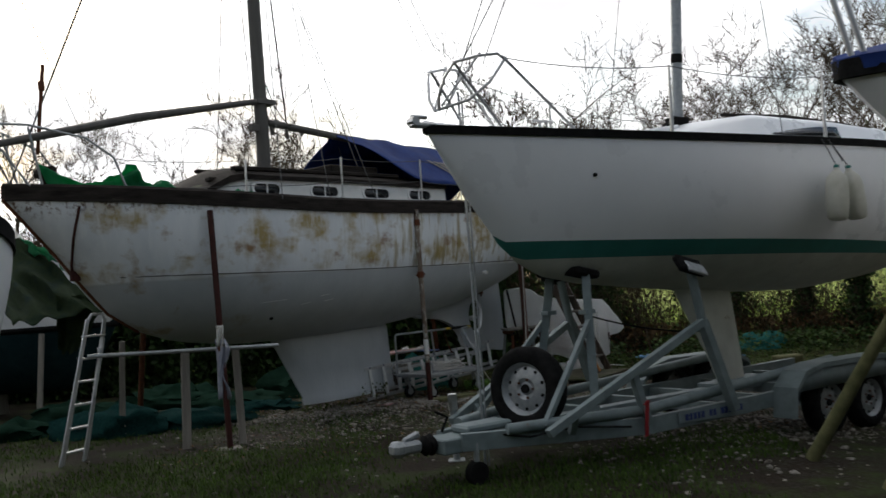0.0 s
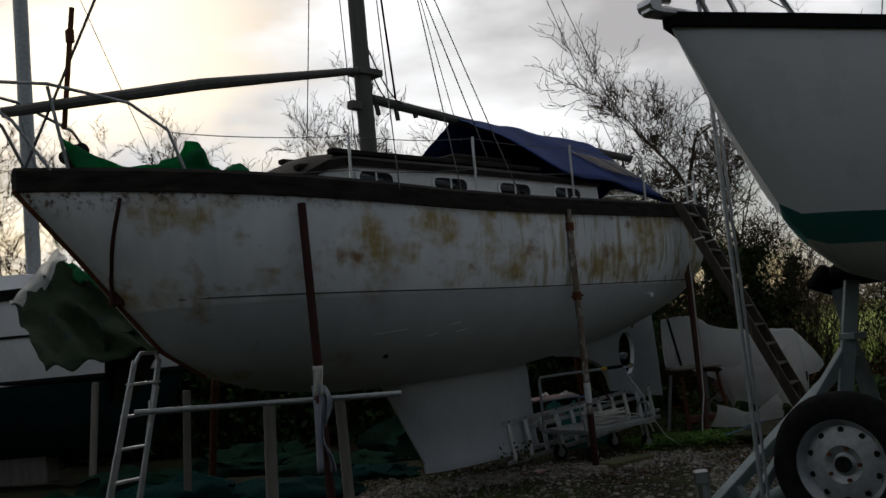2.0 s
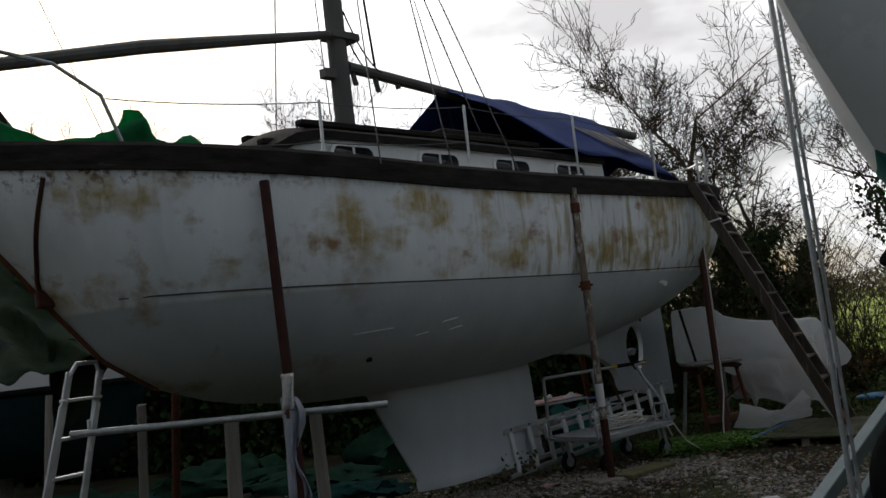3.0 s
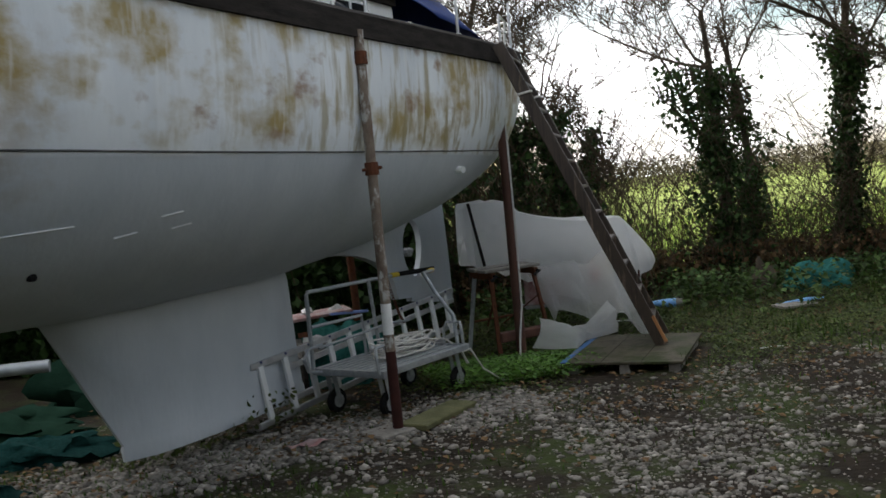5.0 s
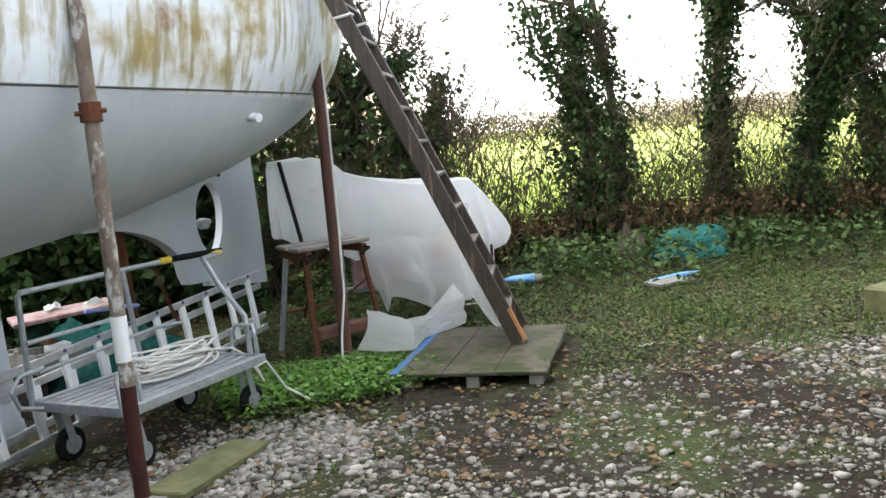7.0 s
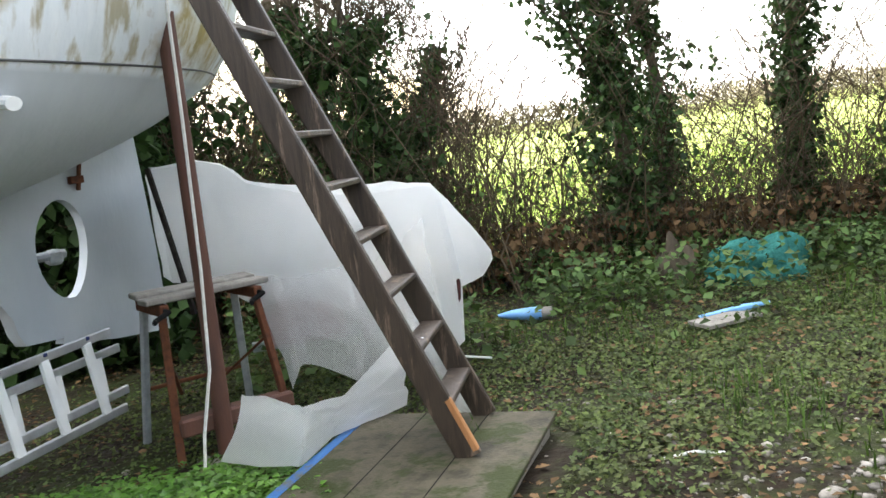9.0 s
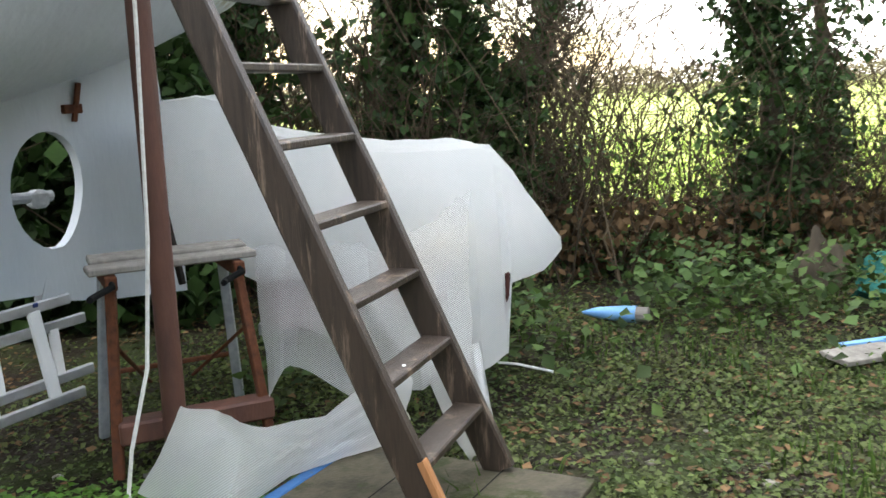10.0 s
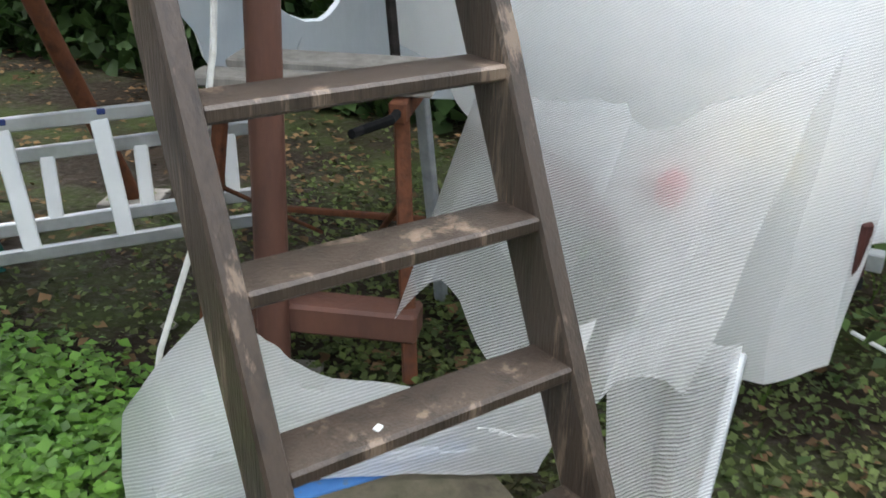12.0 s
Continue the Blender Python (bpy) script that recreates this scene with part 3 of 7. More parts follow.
    part("keel", Shape().loft(rings), HULL_PAINT, yacht, "grey fin keel with weeds at its foot", smooth=50)
    a = []
    for k in range(9):
        an = radians(90 * k / 8)
        a.append((2.55 + 0.78 * math.sin(an), 0.64 + 0.52 * math.cos(an)))
    lower = [(x, z) for x, z in a] + [(3.36, 0.56), (3.55, 0.54)]
    turn_ = [radians(-80 + 170 * k / 12) for k in range(13)]
    hole_l = [(3.645 - 0.165 * math.cos(q), 1.09 + 0.32 * math.sin(q)) for q in turn_]
    skeg = [(2.0, 1.5)] + lower + hole_l + [(3.645, 2.1), (3.3, 2.0), (2.6, 1.75)]
    part("skeg", Shape().prism(skeg, -0.05, 0.05), HULL_PAINT, yacht, "grey skeg plate", smooth=20)
    hole_r = [(3.645 + 0.155 * math.cos(q) * (1 + 0.2 * math.sin(q)), 1.09 + 0.32 * math.sin(q)) for q in turn_[::-1]]
    rudder = [(3.649, 2.15)] + hole_r + [(3.617, 0.775), (3.552, 0.50), (3.9, 0.42), (4.36, 0.36), (4.34, 1.0), (4.25, 2.2), (3.9, 2.2)]
    part("rudder", Shape().prism(rudder, -0.035, 0.035), HULL_PAINT, yacht, "grey rudder blade beside the propeller opening", smooth=20)
    part("propeller_shaft", Shape().pipe([(3.42, 0, 1.07), (3.66, 0, 1.06)], 0.03, 10).block((3.6, 0, 1.05), (0.07, 0.09, 0.1), bevel=0.02), GALV, yacht, "bare shaft end in the opening")
    part("hinge", Shape().block((3.78, -0.05, 1.52), (0.09, 0.04, 0.05)).pipe([(3.78, -0.06, 1.45), (3.82, -0.06, 1.66)], 0.014, 6), RUST, yacht, "rusty rudder hinge")
    # cabin
    def half(x):
        return 0.80 * (1 - 0.42 * smoothstep(-0.55, -1.55, x))
    def eave(x):
        return 3.0 + 0.275 * smoothstep(-1.5, -0.85, x) + 0.012 * math.sin(math.pi * smoothstep(-0.8, 2.6, x))
    along = spaced(-1.45, 2.55, 26)
    c = Shape()
    c.loft([[(x, -half(x) - 0.03, s_sheer(x) - 0.05), (x, -half(x), eave(x)), (x, 0, eave(x) + 0.02), (x, half(x), eave(x)), (x, half(x) + 0.03, s_sheer(x) - 0.05)] for x in along])
    part("cabin", c, CABIN_WHITE, yacht, "white painted coachroof sides", smooth=40)
    def crown(x, y):
        return eave(x) + 0.03 + 0.20 * smoothstep(-1.5, -0.6, x) * (1 - (y / 0.86) ** 2)
    t = Shape()
    rings = []
    for x in along:
        e = half(x) + 0.045
        up = [(x, e * k / 6, crown(x, e * k / 6)) for k in range(-6, 7)]
        rings.append(up + [(x, e, eave(x) - 0.022), (x, half(x) * 0.8, eave(x) + 0.004), (x, -half(x) * 0.8, eave(x) + 0.004), (x, -e, eave(x) - 0.022)])
    t.loft(rings)
    part("cabin_roof", t, DARK_WOOD, yacht, "black weathered cabin roof", smooth=40)
    for x, w in ((-0.74, 0.39), (0.16, 0.43), (1.06, 0.46), (1.93, 0.36)):
        window_on(yacht, x, x + w, 3.07, 3.205, half(x + 0.1) + 0.016, 0.05)
    for y, z, x0, x1 in ((-0.62, 0.10, -0.9, 1.9), (-0.45, 0.09, -1.15, 1.3), (0.3, 0.10, -0.8, 1.5)):
        part("deck_plank", Shape().beam((x0, y, crown(x0, y) + 0.05), (x1, y, crown(x1, y) + 0.04), z, 0.05, 0.008), DARK_WOOD, yacht, "dark plank lying along the cabin roof")
    part("sliding_hatch", Shape().block((1.35, 0.0, 3.56), (0.9, 0.7, 0.12), bevel=0.02), DARK_WOOD, yacht, "dark sliding hatch")
    # spars
    m = Shape().loft([[(0.06 + 0.095 * math.cos(a) * s + z * 0.0, 0.075 * math.sin(a) * s, z) for a in [2 * math.pi * k / 14 for k in range(14)]] for z, s in ((3.55, 1.0), (6.0, 0.96), (9.5, 0.85), (11.5, 0.6))])
    part("mast", m, MAST, yacht, "tall weathered grey mast")
    for c_, d_ in (((-0.05, 0, 4.12), (0.16, 0.1, 0.09)), ((0.1, 0, 4.5), (0.3, 0.2, 0.07)), ((-0.1, -0.05, 6.2), (0.16, 0.05, 0.05))):
        part("mast_fitting", Shape().block(c_, d_), MAST, yacht, "dark mast fitting")
    part("pole", Shape().pipe([(0.0, -0.05, 4.50), (-1.8, -0.05, 4.08), (-3.55, -0.05, 3.62)], [0.04, 0.058, 0.045], 10), MAST, yacht, "dark grey pole lying from the mast to the bow rail")
    part("boom", Shape().pipe([(0.15, 0, 4.22), (1.6, 0, 4.10), (4.0, 0, 3.93)], 0.055, 10), MAST, yacht, "dark boom under the tarpaulin")
    for x_, l_ in ((0.2, 0.15), (0.45, 0.18), (0.7, 0.12)):
        part("boom_block", Shape().pipe([(x_, 0, 4.20), (x_ + 0.03, 0, 4.20 - l_)], 0.025, 8), MAST, yacht, "dark pulley block under the boom")
    part("halyard", Shape().pipe(arc((0.12, -0.06, 4.75), (0.5, -0.05, 4.2), -0.10), 0.008, 5).pipe(arc((0.12, 0.05, 4.85), (0.42, 0.0, 4.2), -0.14), 0.008, 5).pipe([(0.1, -0.05, 9), (0.42, -0.06, 4.25)], 0.012, 5), BLACK, yacht, "dark halyards hanging slack at the mast")
    # pulpit
    p = Shape()
    near = [(-3.80, -0.10, 3.83), (-3.3, -0.30, 3.82), (-2.75, -0.52, 3.68), (-2.5, -0.66, 3.45), (-2.36, -0.72, 3.0)]
    for side in (1, -1):
        pts = [(-3.86, 0, 3.82)] + [(x, side * -y, z) for x, y, z in near]
        p = Shape().pipe(pts, 0.014, 7)
        part("pulpit_rail", p, GALV, yacht, "bent tubular bow rail")
        part("pulpit_leg", Shape().pipe([(-3.3, side * 0.30, 3.8), (-3.12, side * 0.26, 3.0)], 0.014, 7), GALV, yacht)
        part("pulpit_leg", Shape().pipe([(-3.84, side * 0.03, 3.8), (-3.5, side * 0.1, 3.55), (-3.2, side * 0.22, 3.05)], 0.014, 7), GALV, yacht)
    part("bow_lamp", Shape().block((-3.9, 0, 3.88), (0.09, 0.08, 0.12), bevel=0.015), DARK_WOOD, yacht, "rusty navigation lamp housing")
    part("windlass", Shape().block((-3.0, -0.1, 3.28), (0.15, 0.15, 0.24), bevel=0.05).pipe([(-3.0, -0.2, 3.34), (-3.0, 0.12, 3.34)], 0.06, 10), DARK_WOOD, yacht, "rusty anchor windlass")
    part("roller_gear", Shape().pipe([(-3.05, 0.0, 3.55), (-2.93, 0, 4.6)], 0.022, 7).block((-2.96, 0, 4.35), (0.06, 0.06, 0.12), bevel=0.01), RUST, yacht, "rusty forestay fitting")
    # stanchions and lifelines
    posts = [(-1.1, 3.45), (0.34, 3.56), (1.85, 3.63), (3.0, 3.65), (4.2, 3.6)]
    tops = []
    for x, z in posts:
        y = -(s_beam(x) - 0.05)
        for side in (1, -1):
            part("stanchion", Shape().pipe([(x, side * y, s_sheer(x) + 0.02), (x + 0.01, side * y, z)], 0.013, 7).block((x, side * y, s_sheer(x) + 0.16), (0.05, 0.05, 0.05)), STEEL, yacht, "thin steel stanchion")
        tops.append((x, y, z))
    chain = [(-2.5, -0.66, 3.45)] + tops
    for a, b in zip(chain, chain[1:]):
        for side in (1, -1):
            line(yacht, (a[0], side * a[1], a[2] - 0.02), (b[0], side * b[1], b[2] - 0.02), 0.0045, 0.03, "lifeline")
            line(yacht, (a[0], side * a[1], a[2] - 0.33), (b[0], side * b[1], b[2] - 0.33), 0.0045, 0.03, "lifeline")
    pp = Shape().pipe([(4.2, -0.72, 3.02), (4.22, -0.72, 3.5), (4.75, -0.55, 3.52), (5.05, -0.15, 3.52), (5.05, 0.15, 3.52), (4.75, 0.55, 3.52), (4.22, 0.72, 3.5), (4.2, 0.72, 3.02)], 0.014, 7)
    pp.pipe([(4.75, -0.55, 3.52), (4.75, -0.5, 3.0)], 0.014, 7).pipe([(4.22, -0.72, 3.26), (4.75, -0.52, 3.26), (5.03, 0, 3.26)], 0.010, 7)
    part("stern_rail", pp, STEEL, yacht, "tubular steel stern rail")
    # standing rigging
    for a, b, r in (((-3.38, 0, 3.2), (0.0, 0, 11.4), 0.012), ((0.1, -1.25, 2.95), (0.02, -0.02, 10.5), 0.006), ((-0.7, -1.3, 2.95), (0.0, -0.3, 7.2), 0.006), ((0.9, -1.25, 2.95), (0.03, -0.3, 7.2), 0.006),
                    ((0.1, 1.25, 2.95), (0.02, 0.02, 10.5), 0.006), ((0.9, 1.25, 2.95), (0.03, 0.3, 7.2), 0.006), ((5.0, 0.2, 3.3), (0.1, 0, 11.4), 0.006), ((3.9, 0.1, 3.95), (0.15, 0, 11.3), 0.005), ((1.35, -0.4, 3.6), (0.75, -0.1, 5.9), 0.007), ((1.75, 0.3, 3.6), (0.75, -0.1, 5.9), 0.005), ((0.15, 0, 6.2), (0.75, -0.1, 5.9), 0.004)):
        line(yacht, a, b, r)
    fair(yacht)
    # the skeg, rudder and shaft stand aft of the keel, beyond the turn of the bilge
    for o in yacht.children:
        if o.name.split(".")[0] in ("skeg", "rudder", "propeller_shaft", "hinge"):
            o.location = (0.72, 0.62, 0)
    return yacht


build_steel_yacht()


# the white yacht on its trailer
WHITE = pose(-0.10, 7.99, 0, 0, 0, 35.5)


def w_beam(x):
    if x < 5.0:
        return 1.32 * (1 - ((5.0 - x) / 4.93) ** 1.9) + 0.004 if x > 0.07 else 0.004
    return 1.32 - 0.30 * ((x - 5.0) / 3.5) ** 1.6


def w_sheer(x):
    return 3.15 - 0.085 * x + 0.008 * x * x


W_KEEL = [(0.07, 3.14), (0.45, 2.55), (0.80, 2.10), (1.0, 1.92), (1.3, 1.77), (1.8, 1.67), (3.0, 1.54), (4.2, 1.44), (5.2, 1.40), (6.5, 1.48), (7.6, 1.66), (8.5, 1.92)]


def build_white_yacht():
    boat = thing("sailing_yacht", WHITE @ pose(0, 0, -0.05), "white fibreglass yacht with a teal stripe on a trailer", "boat")
    xs = spaced(0.07, 1.6, 16) + spaced(1.75, 8.5, 26)
    bottom, full = (lambda x: interp(W_KEEL, x)), (lambda x: 1.35 + 1.6 * smoothstep(0.2, 3.2, x))
    hi, lo = (lambda x: 2.15 - 0.048 * x), (lambda x: 1.98 - 0.04 * x)
    part("topside_shell", hull_strip(xs, w_beam, w_sheer, bottom, full, None, hi, 8), GELCOAT, boat, "glossy white topsides", smooth=60)
    part("boot_stripe", hull_strip(xs, w_beam, w_sheer, bottom, full, hi, lo, 2), TEAL, boat, "teal stripe", smooth=60)
    part("underbody", hull_strip(xs, w_beam, w_sheer, bottom, full, lo, None, 10), CREAM, boat, "cream antifouled underbody", smooth=60)
    x = 8.5
    side = [(x, -w_beam(x) * max(0, 1 - (k / 8) ** full(x)) ** 0.62, w_sheer(x) - k / 8 * (w_sheer(x) - bottom(x))) for k in range(9)]
    tr = Shape()
    tr.v = side + [(a, -b, c) for a, b, c in side[-2::-1]]
    tr.f = [tuple(range(len(tr.v)))]
    part("transom", tr, GELCOAT, boat, "flat white transom", thick=0.02)
    part("toe_rail", rail_along(xs, w_beam, w_sheer, 0.05, -0.045, 0.035), BLACK, boat, "black rubbing strip round the deck edge")
    part("deck", deck_sheet(xs, w_beam, w_sheer, 0.0, 0.07), GELCOAT, boat, "white deck")
    # coachroof
    rings = []
    for x in spaced(2.2, 6.2, 20):
        w = 0.78 * smoothstep(1.8, 3.5, x)
        h = 0.02 + 0.34 * smoothstep(2.1, 3.9, x) - 0.05 * smoothstep(5, 6.2, x)
        z = w_sheer(x) + 0.0
        rings.append([(x, -w - 0.14, z), (x, -w, z + h * 0.8), (x, -w * 0.85, z + h), (x, 0, z + h + 0.05), (x, w * 0.85, z + h), (x, w, z + h * 0.8), (x, w + 0.14, z)])
    part("coachroof", Shape().loft(rings), GELCOAT, boat, "low rounded white coachroof", smooth=50)
    for s in (-1, 1):
        pts = []
        for x, a in [(3.85 + 1.2 * k / 12, 1) for k in range(13)]:
            pts.append((x, s * (0.80 + 0.075), w_sheer(x) + 0.13))
        up = []
        for k in range(13):
            x = 3.85 + 1.2 * k / 12
            up.append((x, s * (0.78 + 0.05), w_sheer(x) + 0.13 + 0.13 * math.sin(math.pi * min(1, 0.5 + 0.5 * (1 - k / 12)))))
        g = Shape()
        g.loft([[a, b] for a, b in zip(pts, up)], closed=False)
        part("side_window", g, TINTED, boat, "dark curved side window", thick=0.012)
        part("grab_rail", Shape().pipe([(3.5, s * 0.5, w_sheer(3.5) + 0.37), (4.6, s * 0.55, w_sheer(4.6) + 0.41), (5.8, s * 0.55, w_sheer(5.8) + 0.36)], 0.018, 6), DARK_WOOD, boat, "dark grab rail")
    part("fore_hatch", Shape().block((2.9, 0, w_sheer(2.9) + 0.22), (0.5, 0.5, 0.06), pose(0, 0, 0, 0, -8, 0), 0.02), GELCOAT, boat)
    # rig
    f, d = Vector((3.40, 0, 3.26)), Vector((0.10, 0, 1))
    part("mast", Shape().loft([[f + d * z + Vector((0.07 * math.cos(a), 0.05 * math.sin(a), 0)) for a in [2 * math.pi * k / 14 for k in range(14)]] for z in (0, 4, 8.5)]), GALV, boat, "grey aluminium mast")
    part("mast_band", Shape().loft([[f + d * z + Vector((0.075 * math.cos(a), 0.055 * math.sin(a), 0)) for a in [2 * math.pi * k / 14 for k in range(14)]] for z in (0.72, 0.82)]), BLACK, boat, "black band round the mast")
    part("mast_foot", Shape().block(f + Vector((0, 0, 0.06)), (0.24, 0.16, 0.12), bevel=0.02).pipe(arc(f + Vector((-0.1, -0.05, 0.12)), f + Vector((-0.9, -0.3, -0.12)), -0.05), 0.012, 5), BLACK, boat, "black mast foot with loose lines")
    # pulpit
    for s in (-1, 1):
        rail = [(0.22, s * 0.03, 3.31), (0.20, s * 0.08, 3.42), (0.24, s * 0.13, 3.58), (0.30, s * 0.2, 3.70), (0.52, s * 0.26, 3.76), (0.70, s * 0.32, 3.78), (0.77, s * 0.34, 3.72)]
        part("pulpit_rail", Shape().pipe(rail, 0.0145, 8), STEEL, boat, "bent stainless bow rail")
        part("pulpit_rail", Shape().pipe([(0.77, s * 0.34, 3.74), (0.62, s * 0.28, 3.53), (0.45, s * 0.18, 3.38), (0.22, s * 0.03, 3.31)], 0.0145, 8), STEEL, boat)
        part("pulpit_leg", Shape().pipe([(0.74, s * 0.33, 3.76), (1.45, s * 0.50, 3.05)], 0.0145, 8), STEEL, boat, "sloping stainless leg")
        part("pulpit_leg", Shape().pipe([(0.32, s * 0.18, 3.70), (0.75, s * 0.24, 3.14)], 0.0145, 8), STEEL, boat)
        part("pulpit_leg", Shape().pipe([(0.55, s * 0.26, 3.79), (0.24, s * 0.05, 3.34)], 0.012, 8), STEEL, boat)
    part("bow_roller", Shape().block((0.06, 0, 3.17), (0.26, 0.09, 0.05), bevel=0.015).pipe([(-0.04, -0.05, 3.2), (-0.04, 0.05, 3.2)], 0.04, 10).pipe([(-0.06, 0.0, 3.24), (0.1, 0, 3.24)], 0.02, 8), STEEL, boat, "stainless bow roller")
    part("cleat", Shape().pipe([(1.25, -0.1, 3.24), (1.5, -0.1, 3.24)], 0.014, 7).pipe([(1.32, -0.1, 3.12), (1.34, -0.1, 3.24)], 0.014, 7).pipe([(1.43, -0.1, 3.12), (1.41, -0.1, 3.24)], 0.014, 7), STEEL, boat, "steel mooring cleat")
    tops = [(0.77, 0.34, 3.74)]
    for x in (2.31, 4.2, 6.3):
        y = w_beam(x) - 0.06
        for s in (-1, 1):
            part("stanchion", Shape().pipe([(x, s * y, w_sheer(x)), (x + 0.03, s * y, w_sheer(x) + 0.68)], [0.02, 0.012], 8), STEEL, boat, "thin steel stanchion")
        tops.append((x + 0.03, y, w_sheer(x) + 0.67))
    for a, b in zip(tops, tops[1:]):
        for s in (-1, 1):
            line(boat, (a[0], s * a[1], a[2]), (b[0], s * b[1], b[2]), 0.005, 0.05, "lifeline")
    head = f + d * 8.3
    for a, b, r in (((0.3, 0, 3.25), head, 0.006), ((0.86, 0.1, 3.8), f + d * 7, 0.006), ((0.45, -0.15, 3.76), f + d * 5.6, 0.006), ((3.6, -1.15, 2.9), head, 0.005), ((3.4, 1.15, 2.9), head, 0.005), ((8.4, 0, 2.9), head, 0.005)):
        line(boat, a, tuple(b), r)
    part("drain", Shape().pipe([(1.50, -0.35, 2.66), (1.50, -0.62, 2.66)], 0.018, 8), BLACK, boat, "small dark drain")
    # keel
    def ring(z, x0, x1, w):
        pts = [(x0 + (x1 - x0) * k / 8, -w * (math.sin(math.pi * (k / 8) ** 0.7) ** 0.6 if 0 < k < 8 else 0.1), z) for k in range(9)]
        return pts + [(x, -y, z) for x, y, z in pts[::-1]]
    part("keel", Shape().loft([ring(1.62, 3.05, 4.0, 0.1), ring(1.3, 3.25, 4.05, 0.09), ring(0.8, 3.56, 4.12, 0.08), ring(0.50, 3.7, 4.15, 0.07)]), CREAM, boat, "cream fin keel", smooth=50)
    part("rudder", Shape().prism([(7.7, 1.75), (8.3, 1.9), (8.35, 0.9), (7.9, 0.85)], -0.04, 0.04), CREAM, boat)
    part("jug_line", Shape().pipe([(4.15, -1.28, 2.95), (4.15, -1.42, 2.7)], 0.006, 5), WIRE, boat)


build_white_yacht()


def build_jugs():
    """Two milky plastic containers hung over the side as fenders."""
    for dx, tilt in ((-0.06, 6), (0.15, -10)):
        m = WHITE @ pose(4.02 + dx, -1.46, 2.56, 0, tilt, 0) @ Matrix.Scale(0.8, 4)
        jug = thing("plastic_jug", m, "milky plastic water jug hung as a fender on the white yacht", "jug", "jugs hung as fenders")
        prof = [(0.03, 0.03), (0.03, 0.0), (0.05, -0.03), (0.11, -0.10), (0.125, -0.2), (0.125, -0.45), (0.11, -0.60), (0.08, -0.63)]
        part("body", Shape().loft([[(r * math.copysign(abs(math.cos(a)) ** 0.7, math.cos(a)), r * math.copysign(abs(math.sin(a)) ** 0.7, math.sin(a)), z) for a in [2 * math.pi * k / 16 for k in range(16)]] for r, z in prof]), JUG, jug, smooth=50)
        part("cap", Shape().pipe([(0, 0, 0.02), (0, 0, 0.055)], 0.034, 12), TEAL, jug, "green screw cap")
        part("string", Shape().pipe([(0, 0, 0.05), (0.02, 0.2, 0.42)], 0.006, 5), WIRE, jug)


build_jugs()


